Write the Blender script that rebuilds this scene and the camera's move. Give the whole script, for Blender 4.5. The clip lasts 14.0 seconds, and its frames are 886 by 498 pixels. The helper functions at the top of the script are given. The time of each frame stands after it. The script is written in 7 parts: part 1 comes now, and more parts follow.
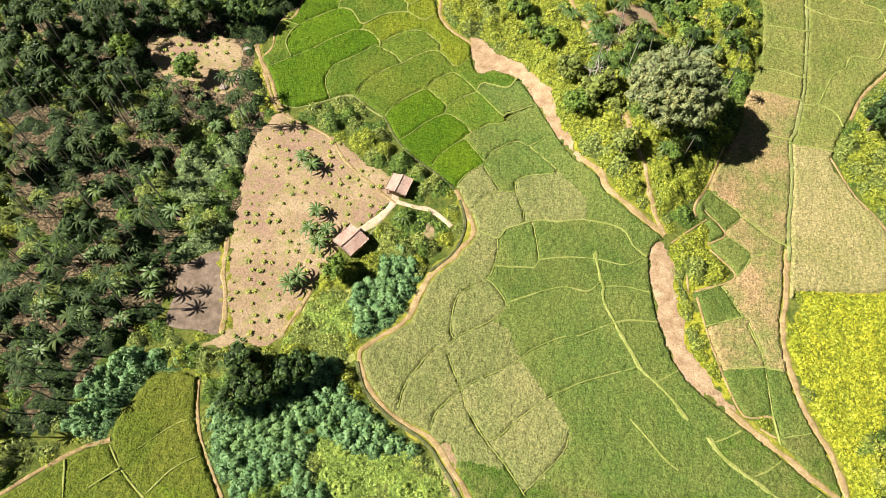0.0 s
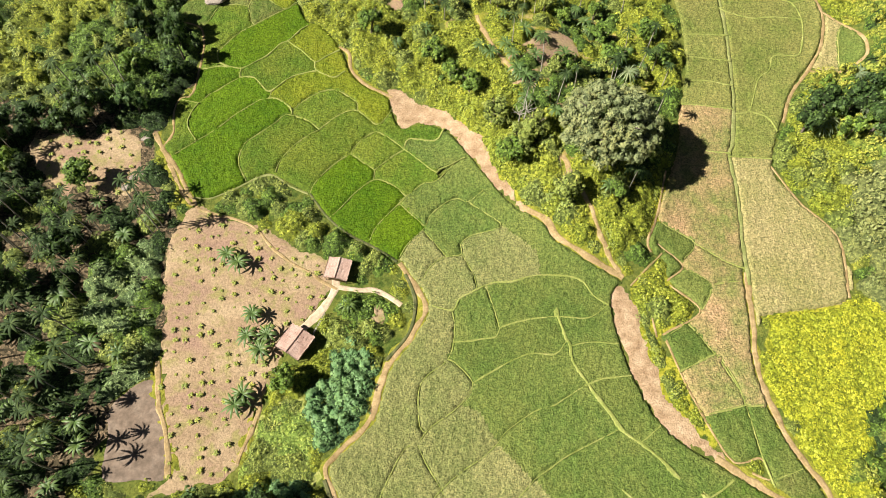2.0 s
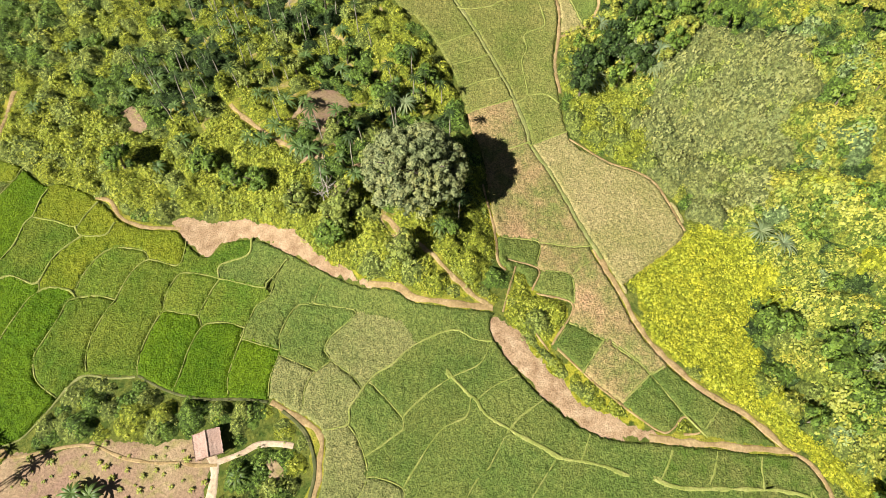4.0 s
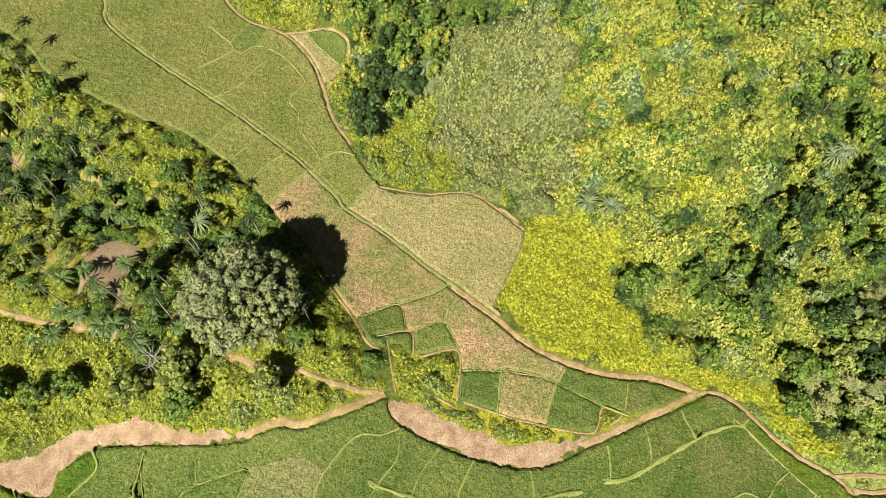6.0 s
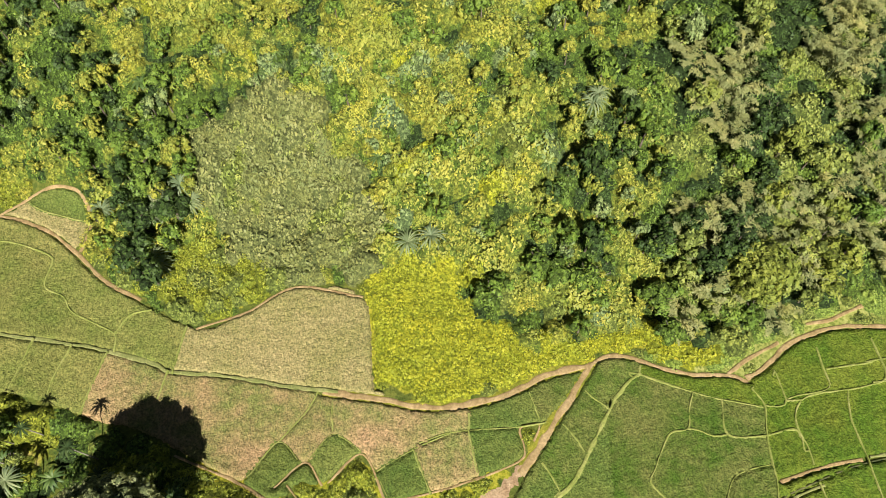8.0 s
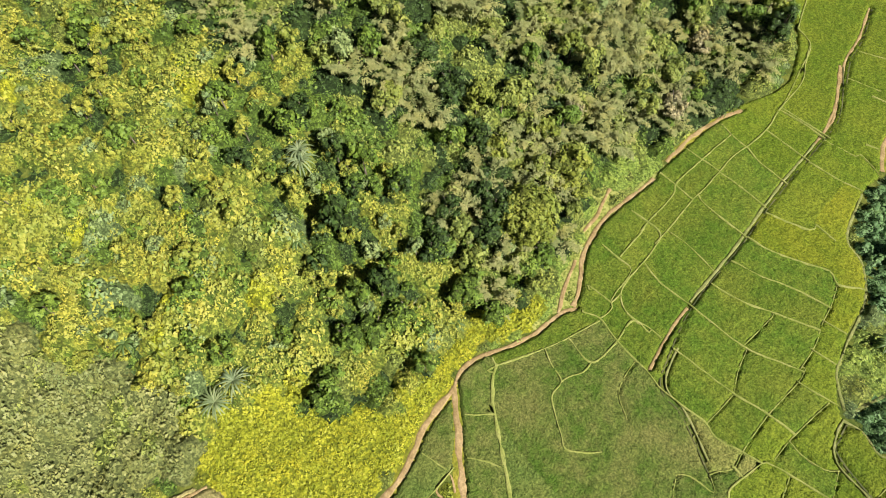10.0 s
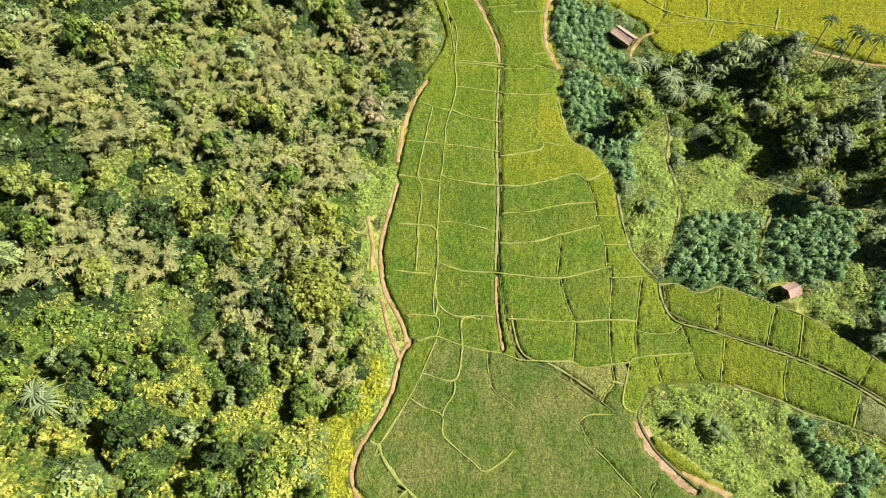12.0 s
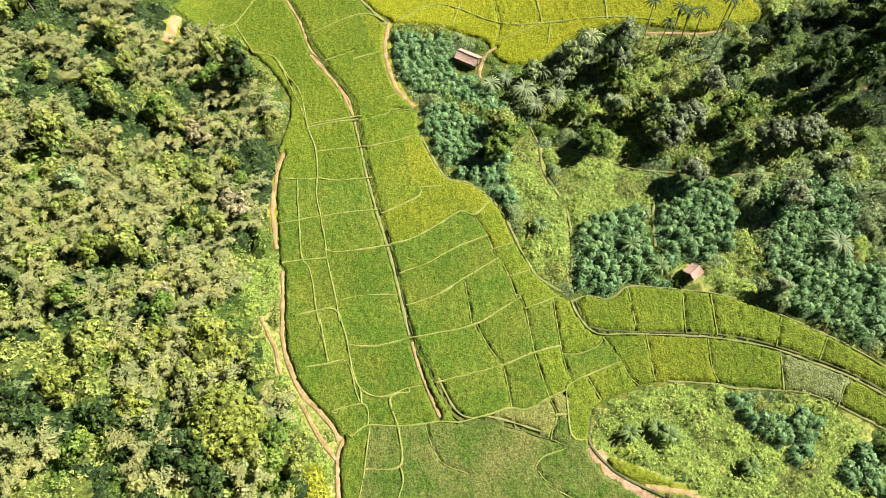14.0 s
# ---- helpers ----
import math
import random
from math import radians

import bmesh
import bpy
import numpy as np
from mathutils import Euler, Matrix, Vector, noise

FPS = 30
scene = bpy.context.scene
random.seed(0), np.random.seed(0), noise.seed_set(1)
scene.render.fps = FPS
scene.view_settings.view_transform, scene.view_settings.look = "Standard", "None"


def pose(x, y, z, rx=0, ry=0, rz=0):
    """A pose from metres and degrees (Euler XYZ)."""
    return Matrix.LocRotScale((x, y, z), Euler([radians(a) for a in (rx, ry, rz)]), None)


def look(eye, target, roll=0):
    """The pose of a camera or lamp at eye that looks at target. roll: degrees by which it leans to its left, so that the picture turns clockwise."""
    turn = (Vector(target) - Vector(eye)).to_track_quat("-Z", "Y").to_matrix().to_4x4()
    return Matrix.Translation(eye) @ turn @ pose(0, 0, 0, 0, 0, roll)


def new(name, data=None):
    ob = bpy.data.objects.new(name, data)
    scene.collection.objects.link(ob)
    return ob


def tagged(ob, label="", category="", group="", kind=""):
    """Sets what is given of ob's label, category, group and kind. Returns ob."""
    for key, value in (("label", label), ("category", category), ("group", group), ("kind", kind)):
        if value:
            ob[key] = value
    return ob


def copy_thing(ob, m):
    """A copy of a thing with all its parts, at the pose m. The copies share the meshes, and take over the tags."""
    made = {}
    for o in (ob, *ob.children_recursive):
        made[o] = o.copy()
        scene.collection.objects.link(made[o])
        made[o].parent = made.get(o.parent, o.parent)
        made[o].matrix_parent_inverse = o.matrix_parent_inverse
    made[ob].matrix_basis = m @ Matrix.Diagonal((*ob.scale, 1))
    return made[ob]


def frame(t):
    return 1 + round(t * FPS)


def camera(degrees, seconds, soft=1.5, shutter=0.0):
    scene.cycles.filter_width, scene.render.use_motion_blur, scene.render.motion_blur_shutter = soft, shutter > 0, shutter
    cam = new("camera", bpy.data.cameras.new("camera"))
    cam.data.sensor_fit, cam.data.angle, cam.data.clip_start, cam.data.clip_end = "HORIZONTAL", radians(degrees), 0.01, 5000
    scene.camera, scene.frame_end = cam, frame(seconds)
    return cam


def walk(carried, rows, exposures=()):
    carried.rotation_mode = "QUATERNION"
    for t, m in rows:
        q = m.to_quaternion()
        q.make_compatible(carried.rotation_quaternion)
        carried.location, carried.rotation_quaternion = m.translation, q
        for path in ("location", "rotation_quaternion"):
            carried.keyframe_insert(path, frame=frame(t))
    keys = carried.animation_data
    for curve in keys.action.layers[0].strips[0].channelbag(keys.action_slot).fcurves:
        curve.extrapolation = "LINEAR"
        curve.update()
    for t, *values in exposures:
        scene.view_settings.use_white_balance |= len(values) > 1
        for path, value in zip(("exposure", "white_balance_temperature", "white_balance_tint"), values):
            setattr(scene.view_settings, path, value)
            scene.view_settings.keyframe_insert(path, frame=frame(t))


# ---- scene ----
cam = camera(70.2, 14.0, 0.5)
METRES, EYE, TILT, LEAN, TURN = 100.0, 105.0, -61.13, 0.0, 0.0
ROWS = [
    (0.0, 0.0, 0.0, 0.0, -0.0, 0.0, 0.0),
    (0.5, 0.0001, 0.0215, 0.0427, 0.03, -1.1, -0.05),
    (1.0, 0.0001, 0.0423, 0.082, -0.08, -1.02, 0.17),
    (1.5, 0.0039, 0.0629, 0.1205, -2.01, -1.02, 3.75),
    (2.0, 0.0106, 0.0835, 0.1574, -5.06, -1.3, 9.19),
    (2.5, 0.0206, 0.1031, 0.192, -8.7, -2.01, 15.4),
    (3.0, 0.0366, 0.1209, 0.2241, -12.46, -3.16, 21.55),
    (5.5, 0.1626, 0.1873, 0.3422, -40.51, -19.94, 49.52),
    (6.0, 0.1946, 0.1944, 0.3533, -49.07, -26.57, 53.83),
    (6.5, 0.2296, 0.1981, 0.362, -58.76, -34.6, 57.25),
    (7.0, 0.2653, 0.2002, 0.3669, -69.63, -43.88, 59.71),
    (7.5, 0.3013, 0.2011, 0.3696, -87.12, -59.2, 61.25),
    (8.0, 0.3362, 0.1981, 0.3669, -107.33, -76.93, 60.11),
    (10.5, 0.4679, 0.1608, 0.2928, -163.1, -118.36, 27.29),
    (11.0, 0.4806, 0.1467, 0.2675, -168.8, -120.61, 19.04),
    (11.5, 0.4883, 0.1332, 0.242, -173.94, -121.88, 10.6),
    (12.0, 0.4907, 0.1164, 0.2154, -178.81, -122.52, 2.11),
    (12.5, 0.489, 0.1025, 0.1896, -183.61, -122.27, -6.41),
    (13.0, 0.4822, 0.0886, 0.1653, -187.35, -121.62, -12.73),
    (13.5, 0.4742, 0.0736, 0.1392, -187.85, -121.36, -13.56),
    (14.0, 0.4642, 0.0552, 0.1121, -187.91, -121.21, -13.6),
]
walk(cam, [(t, pose(0, 0, EYE, TILT, LEAN, TURN) @ pose(METRES * x, METRES * y, METRES * z, 90 + pitch, roll, yaw)) for t, x, y, z, yaw, pitch, roll in ROWS], exposures=[(0.0, 1.72), (3.0, 1.55), (6.5, 1.36), (8.2, 1.31), (11.0, 1.48), (14.0, 1.83)])

# ---- world, sun ----
SUN_HEIGHT, SUN_FROM = 45.5, 181.0      # degrees above the horizon; where it stands, counted from +x towards +y
world = bpy.data.worlds.new("sky")
scene.world = world
world.use_nodes = True
sky = world.node_tree.nodes.new("ShaderNodeTexSky")
sky.sky_type = "NISHITA"
sky.sun_disc = False
sky.sun_elevation = radians(SUN_HEIGHT)
sky.sun_rotation = radians(90 - SUN_FROM)
sky.dust_density = 1.5
world.node_tree.links.new(sky.outputs[0], world.node_tree.nodes["Background"].inputs[0])
world.node_tree.nodes["Background"].inputs[1].default_value = 0.013
sun_data = bpy.data.lights.new("sun", "SUN")
sun_data.energy, sun_data.angle, sun_data.color = 5.0, radians(0.6), (1.0, 0.93, 0.84)
sun = new("sun", sun_data)
sun.matrix_world = look((0, 0, 300), (-200 * math.cos(radians(SUN_FROM)), -200 * math.sin(radians(SUN_FROM)), 300 - 200 * math.tan(radians(SUN_HEIGHT))))

# ---- materials ----
def material(name, rough=0.8, spec=0.3):
    m = bpy.data.materials.new(name)
    m.use_nodes = True
    bsdf = m.node_tree.nodes["Principled BSDF"]
    bsdf.inputs["Roughness"].default_value = rough
    bsdf.inputs["Specular IOR Level"].default_value = spec
    return m, m.node_tree, bsdf


def noise_node(tree, scale, detail=4.0, rough=0.55, warp=0.0):
    where = tree.nodes.get("place")
    if where is None:
        where = tree.nodes.new("ShaderNodeNewGeometry")
        where.name = "place"
    n = tree.nodes.new("ShaderNodeTexNoise")
    n.inputs["Scale"].default_value, n.inputs["Detail"].default_value = scale, detail
    n.inputs["Roughness"].default_value, n.inputs["Distortion"].default_value = rough, warp
    tree.links.new(where.outputs["Position"], n.inputs["Vector"])
    return n.outputs["Fac"]


def ramp_node(tree, value, *stops):
    r = tree.nodes.new("ShaderNodeValToRGB")
    while len(r.color_ramp.elements) < len(stops):
        r.color_ramp.elements.new(0.5)
    for e, (at, colour) in zip(r.color_ramp.elements, stops):
        e.position, e.color = at, (*colour, 1)
    tree.links.new(value, r.inputs[0])
    return r.outputs[0]


def mix_node(tree, a, b, fac, how="MIX"):
    m = tree.nodes.new("ShaderNodeMix")
    m.data_type, m.blend_type = "RGBA", how
    for socket, value in ((m.inputs[6], a), (m.inputs[7], b), (m.inputs[0], fac)):
        if isinstance(value, (tuple, float, int)):
            socket.default_value = (*value, 1) if isinstance(value, tuple) else value
        else:
            tree.links.new(value, socket)
    return m.outputs[2]


def math_node(tree, how, a, b):
    m = tree.nodes.new("ShaderNodeMath")
    m.operation = how
    for socket, value in zip(m.inputs, (a, b)):
        if isinstance(value, (float, int)):
            socket.default_value = value
        else:
            tree.links.new(value, socket)
    return m.outputs[0]


def bump(tree, bsdf, height, metres):
    b = tree.nodes.new("ShaderNodeBump")
    b.inputs["Distance"].default_value = metres
    tree.links.new(height, b.inputs["Height"])
    tree.links.new(b.outputs[0], bsdf.inputs["Normal"])


def attribute(tree, name):
    a = tree.nodes.new("ShaderNodeAttribute")
    a.attribute_name = name
    return a




def ground_material():
    """Weedy turf; the attribute 'cover' brings in bare soil (red), lush yellow-green growth (green), fallen leaves
    darkened for tree shade (blue) and pale grass (alpha).
    """
    m, t, b = material("turf", 0.95, 0.1)
    fine, mid, wide = noise_node(t, 2.2, 5, 0.7), noise_node(t, 0.35, 4), noise_node(t, 0.06, 3)
    spots = t.nodes.new("ShaderNodeTexVoronoi")
    spots.inputs["Scale"].default_value = 2.6
    t.links.new(t.nodes["place"].outputs["Position"], spots.inputs["Vector"])
    leafy = t.nodes.new("ShaderNodeSeparateColor")
    t.links.new(spots.outputs["Color"], leafy.inputs[0])
    fine = math_node(t, "ADD", math_node(t, "MULTIPLY", fine, 0.55), math_node(t, "MULTIPLY", leafy.outputs[0], 0.45))
    turf = ramp_node(t, fine, (0.30, (0.022, 0.040, 0.008)), (0.5, (0.058, 0.080, 0.016)), (0.72, (0.125, 0.135, 0.031)))
    turf = mix_node(t, turf, ramp_node(t, mid, (0.35, (0.035, 0.062, 0.010)), (0.65, (0.15, 0.15, 0.030))), 0.5)
    lush = ramp_node(t, fine, (0.28, (0.10, 0.115, 0.010)), (0.5, (0.20, 0.20, 0.018)), (0.75, (0.30, 0.27, 0.035)))
    soil = ramp_node(t, mid, (0.3, (0.17, 0.11, 0.065)), (0.55, (0.25, 0.175, 0.11)), (0.75, (0.30, 0.23, 0.15)))
    shaded_litter = ramp_node(t, fine, (0.3, (0.024, 0.020, 0.012)), (0.5, (0.064, 0.050, 0.030)), (0.74, (0.17, 0.122, 0.078)))
    cover = t.nodes.new("ShaderNodeSeparateColor")
    marks = attribute(t, "cover")
    t.links.new(marks.outputs["Color"], cover.inputs[0])
    pale = ramp_node(t, fine, (0.28, (0.11, 0.135, 0.028)), (0.5, (0.20, 0.22, 0.055)), (0.75, (0.29, 0.29, 0.10)))
    colour = turf
    for socket, other in ((cover.outputs[1], lush), (cover.outputs[2], shaded_litter), (cover.outputs[0], soil), (marks.outputs["Alpha"], pale)):
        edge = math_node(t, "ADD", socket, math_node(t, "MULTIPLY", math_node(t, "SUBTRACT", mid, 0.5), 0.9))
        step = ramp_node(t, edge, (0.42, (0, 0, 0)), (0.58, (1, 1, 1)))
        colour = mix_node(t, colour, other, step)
    colour = mix_node(t, colour, ramp_node(t, wide, (0.3, (0.8, 0.85, 0.8)), (0.7, (1.1, 1.08, 1.0))), 1.0, "MULTIPLY")
    t.links.new(colour, b.inputs["Base Color"])
    bump(t, b, fine, 0.35)
    return m


def earth_material(name, dark, mid_colour, light, rough=0.9, fine_scale=3.0, relief=0.08):
    m, t, b = material(name, rough, 0.15)
    fine, mid = noise_node(t, fine_scale, 6, 0.65), noise_node(t, 0.5, 4, 0.6, 0.5)
    colour = ramp_node(t, mid, (0.3, dark), (0.5, mid_colour), (0.7, light))
    colour = mix_node(t, colour, ramp_node(t, fine, (0.3, (0.62, 0.62, 0.6)), (0.7, (1.25, 1.22, 1.2))), 0.9, "MULTIPLY")
    t.links.new(colour, b.inputs["Base Color"])
    bump(t, b, fine, relief)
    return m


def soil_material():
    """Hoed plot: pinkish and tan earth in drifts, with thin grass coming up between."""
    m, t, b = material("cleared_soil", 0.92, 0.12)
    fine, mid, wide = noise_node(t, 2.4, 5, 0.62), noise_node(t, 0.45, 4, 0.6, 0.4), noise_node(t, 0.11, 3, 0.55, 0.5)
    colour = ramp_node(t, wide, (0.36, (0.205, 0.135, 0.096)), (0.5, (0.22, 0.158, 0.096)), (0.64, (0.265, 0.20, 0.122)))
    grass = ramp_node(t, mid, (0.50, (0, 0, 0)), (0.66, (0.75, 0.75, 0.75)))
    colour = mix_node(t, colour, (0.175, 0.165, 0.055), grass)
    colour = mix_node(t, colour, ramp_node(t, fine, (0.32, (0.70, 0.70, 0.68)), (0.68, (1.22, 1.2, 1.17))), 1.0, "MULTIPLY")
    t.links.new(colour, b.inputs["Base Color"])
    bump(t, b, fine, 0.15)
    return m


def rice_material(name, colour, dry):
    """Standing rice: fine blades in rows, patches that ripen earlier, each paddy a shade of its own."""
    m, t, b = material(name, 0.8, 0.1)
    info = t.nodes.new("ShaderNodeObjectInfo")
    fine, mid, wide = noise_node(t, 3.2, 2.0, 0.7), noise_node(t, 0.5, 4, 0.65), noise_node(t, 0.10, 3)
    own = ramp_node(t, info.outputs["Random"], (0.0, (0.90, 0.92, 0.88)), (1.0, (1.10, 1.08, 1.12)))
    base = mix_node(t, colour, dry, ramp_node(t, mid, (0.40, (0, 0, 0)), (0.72, (0.55, 0.55, 0.55))))
    base = mix_node(t, base, dry, ramp_node(t, wide, (0.42, (0, 0, 0)), (0.68, (0.75, 0.75, 0.75))))
    base = mix_node(t, base, own, 1.0, "MULTIPLY")
    clump = noise_node(t, 1.9, 2, 0.6)
    base = mix_node(t, base, ramp_node(t, clump, (0.34, (0.70, 0.74, 0.68)), (0.64, (1.24, 1.21, 1.19))), 1.0, "MULTIPLY")
    base = mix_node(t, base, ramp_node(t, fine, (0.32, (0.55, 0.60, 0.54)), (0.48, (0.97, 0.98, 0.96)), (0.64, (1.34, 1.31, 1.26))), 1.0, "MULTIPLY")
    t.links.new(base, b.inputs["Base Color"])
    bump(t, b, fine, 0.35)
    return m


def plant_shade(t, colour):
    """Shifts a colour by plant (attribute 'tint') and by whole object."""
    info = t.nodes.new("ShaderNodeObjectInfo")
    tint = attribute(t, "tint").outputs["Fac"]
    both = math_node(t, "FRACT", math_node(t, "ADD", tint, info.outputs["Random"]), 0.0)
    plant = ramp_node(t, both, (0.0, (0.82, 0.86, 0.84)), (0.5, (1, 1, 1)), (1.0, (1.16, 1.11, 1.0)))
    return mix_node(t, colour, plant, 1.0, "MULTIPLY")


CANOPY = {}


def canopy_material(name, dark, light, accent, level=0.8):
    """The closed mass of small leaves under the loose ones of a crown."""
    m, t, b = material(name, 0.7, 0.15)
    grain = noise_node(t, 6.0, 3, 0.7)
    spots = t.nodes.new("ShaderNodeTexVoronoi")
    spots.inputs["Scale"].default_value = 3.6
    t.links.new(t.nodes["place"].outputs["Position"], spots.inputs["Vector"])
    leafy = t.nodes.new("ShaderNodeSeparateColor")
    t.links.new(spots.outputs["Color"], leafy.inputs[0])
    # below level 1 the mass is darkened, painting shade between the leaf heads
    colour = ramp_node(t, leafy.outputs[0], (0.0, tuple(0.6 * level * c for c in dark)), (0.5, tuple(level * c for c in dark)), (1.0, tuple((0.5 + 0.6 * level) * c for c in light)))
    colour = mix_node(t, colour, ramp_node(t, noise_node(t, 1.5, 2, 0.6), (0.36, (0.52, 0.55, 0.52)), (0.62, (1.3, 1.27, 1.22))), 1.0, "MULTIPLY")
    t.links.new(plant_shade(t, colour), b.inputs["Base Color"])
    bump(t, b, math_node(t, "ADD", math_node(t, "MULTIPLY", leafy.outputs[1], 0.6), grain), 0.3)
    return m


def leaf_material(name, dark, light, accent, rough=0.55, glow=0.45, sway=0.6, level=0.8):
    """Foliage: shade by leaf, by plant and by whole plant; lays down the closed mass too, darkened as if shaded."""
    m, t, b = material(name, rough, 0.2)
    geo = t.nodes.new("ShaderNodeNewGeometry")
    leaf = ramp_node(t, geo.outputs["Random Per Island"], (0.0, tuple(0.6 * a + 0.4 * c for a, c in zip(dark, light))), (0.6, light), (1.0, tuple(0.45 * a + 0.55 * c for a, c in zip(light, accent))))
    drift = ramp_node(t, noise_node(t, 0.16, 4, 0.6, 0.6), (0.34, (0.70, 0.82, 0.78)), (0.5, (1, 1, 1)), (0.68, (1.26, 1.14, 0.92)))
    colour = plant_shade(t, mix_node(t, leaf, drift, sway, "MULTIPLY"))
    t.links.new(colour, b.inputs["Base Color"])
    thin = t.nodes.new("ShaderNodeBsdfTranslucent")
    t.links.new(mix_node(t, colour, (glow, glow, glow * 0.8), 1.0, "MULTIPLY"), thin.inputs["Color"])
    mixed = t.nodes.new("ShaderNodeAddShader")
    t.links.new(b.outputs[0], mixed.inputs[0])
    t.links.new(thin.outputs[0], mixed.inputs[1])
    t.links.new(mixed.outputs[0], t.nodes["Material Output"].inputs[0])
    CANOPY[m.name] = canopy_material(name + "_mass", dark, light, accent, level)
    return m


GROUND = ground_material()
DIRT = earth_material("trodden_dirt", (0.165, 0.118, 0.052), (0.235, 0.172, 0.083), (0.31, 0.235, 0.125))
YARD = earth_material("swept_earth", (0.30, 0.23, 0.155), (0.37, 0.295, 0.205), (0.43, 0.35, 0.26), 0.9, 2.0, 0.06)
SAND = earth_material("stream_sand", (0.18, 0.118, 0.066), (0.265, 0.186, 0.112), (0.345, 0.265, 0.17), 0.9, 3.0, 0.2)
SOIL = soil_material()
MUD = earth_material("pond_mud", (0.0992, 0.0744, 0.0527), (0.136, 0.102, 0.0744), (0.174, 0.136, 0.102), 0.5, 1.2, 0.03)
BUND = earth_material("grassy_bund", (0.120, 0.150, 0.030), (0.170, 0.195, 0.050), (0.225, 0.235, 0.080), relief=0.12)
BANK = earth_material("pale_grassy_bank", (0.110, 0.130, 0.038), (0.150, 0.165, 0.056), (0.195, 0.20, 0.085), relief=0.12)
VERGE = earth_material("verge_turf", (0.085, 0.105, 0.012), (0.16, 0.165, 0.020), (0.25, 0.23, 0.035), 0.95, 2.5, 0.25)
WET_AND_SHADE = earth_material("ditch_bed_and_shade", (0.034, 0.046, 0.014), (0.066, 0.074, 0.026), (0.105, 0.102, 0.045), 0.75, 2.0, 0.03)
RICE = [
    rice_material("rice_deep_green", (0.04224, 0.08606, 0.002904), (0.07181, 0.1118, 0.004356)),
    rice_material("rice_green", (0.062, 0.095, 0.020), (0.102, 0.117, 0.030)),
    rice_material("rice_pale_green", (0.110, 0.124, 0.042), (0.162, 0.154, 0.064)),
    rice_material("rice_yellow", (0.084, 0.114, 0.0085), (0.128, 0.139, 0.0115)),
    rice_material("rice_golden", (0.122, 0.145, 0.0060), (0.165, 0.168, 0.0080)),
    rice_material("rice_reddish", (0.124, 0.136, 0.042), (0.280, 0.178, 0.104)),
    rice_material("rice_straw", (0.178, 0.166, 0.064), (0.245, 0.203, 0.102)),
    rice_material("rice_bright_green", (0.050, 0.092, 0.0088), (0.104, 0.122, 0.0170)),
    rice_material("rice_lime", (0.069, 0.106, 0.0088), (0.108, 0.130, 0.0130)),
    rice_material("rice_olive", (0.098, 0.120, 0.028), (0.155, 0.147, 0.048)),
    # pale patches in this colour imitate silvery glints on water
    rice_material("rice_painted_glint", (0.0792, 0.1012, 0.01936), (0.1672, 0.1804, 0.0968)),
    rice_material("rice_mid_green", (0.046, 0.084, 0.0110), (0.128, 0.124, 0.0420)),
    rice_material("rice_moss", (0.060, 0.082, 0.0080), (0.092, 0.100, 0.015)),
]
RICE_WORDS = ["deep green rice", "green rice", "pale green ripening rice", "yellowing rice", "golden ripe rice", "reddish ripe rice",
              "straw-coloured ripe rice", "bright green rice", "lime green rice", "olive green rice", "sparse rice with silvery water glints painted pale", "leafy mid green rice", "mossy olive green rice"]
LEAF = leaf_material("leaf_green", (0.058, 0.100, 0.016), (0.090, 0.145, 0.022), (0.145, 0.190, 0.034))
LEAF_COOL = leaf_material("leaf_cool_green", (0.092, 0.140, 0.050), (0.145, 0.194, 0.075), (0.22, 0.26, 0.12))
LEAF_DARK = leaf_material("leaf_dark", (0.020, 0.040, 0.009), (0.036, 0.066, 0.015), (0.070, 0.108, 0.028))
LEAF_DEEP = leaf_material("leaf_deep_green", (0.030, 0.062, 0.016), (0.052, 0.094, 0.024), (0.09, 0.135, 0.04))
LEAF_BLUE = leaf_material("leaf_blue_green", (0.064, 0.128, 0.048), (0.096, 0.172, 0.066), (0.136, 0.212, 0.090))
LEAF_GREY = leaf_material("leaf_grey_green", (0.095, 0.125, 0.068), (0.140, 0.172, 0.094), (0.20, 0.225, 0.13))
# olive foliage with some lens flare haze painted into its colour
LEAF_HAZED = leaf_material("leaf_hazed_olive", (0.105, 0.125, 0.040), (0.145, 0.160, 0.054), (0.185, 0.19, 0.074), level=1.0)
LEAF_YELLOW = leaf_material("leaf_yellow_green", (0.132, 0.162, 0.016), (0.186, 0.210, 0.024), (0.255, 0.258, 0.036), level=0.85)
LEAF_LIME = leaf_material("leaf_lime", (0.105, 0.140, 0.028), (0.155, 0.186, 0.042), (0.235, 0.25, 0.068))
LEAF_OLD = leaf_material("leaf_olive_yellow", (0.100, 0.130, 0.020), (0.145, 0.172, 0.030), (0.21, 0.22, 0.05))
LEAF_PINK = leaf_material("leaf_dusty_pink", (0.150, 0.145, 0.075), (0.225, 0.205, 0.115), (0.30, 0.265, 0.165))
BAMBOO_LEAF = leaf_material("bamboo_leaf", (0.110, 0.134, 0.050), (0.172, 0.184, 0.072), (0.255, 0.240, 0.115))
GRASS_LEAF = leaf_material("grass_leaf", (0.115, 0.168, 0.030), (0.165, 0.22, 0.046), (0.23, 0.27, 0.072), level=1.15)
CREEPER = leaf_material("creeper_leaf", (0.118, 0.145, 0.024), (0.204, 0.216, 0.036), (0.28, 0.258, 0.055), sway=1.0, level=1.0)
CREEPER_MASS = CANOPY[CREEPER.name].node_tree
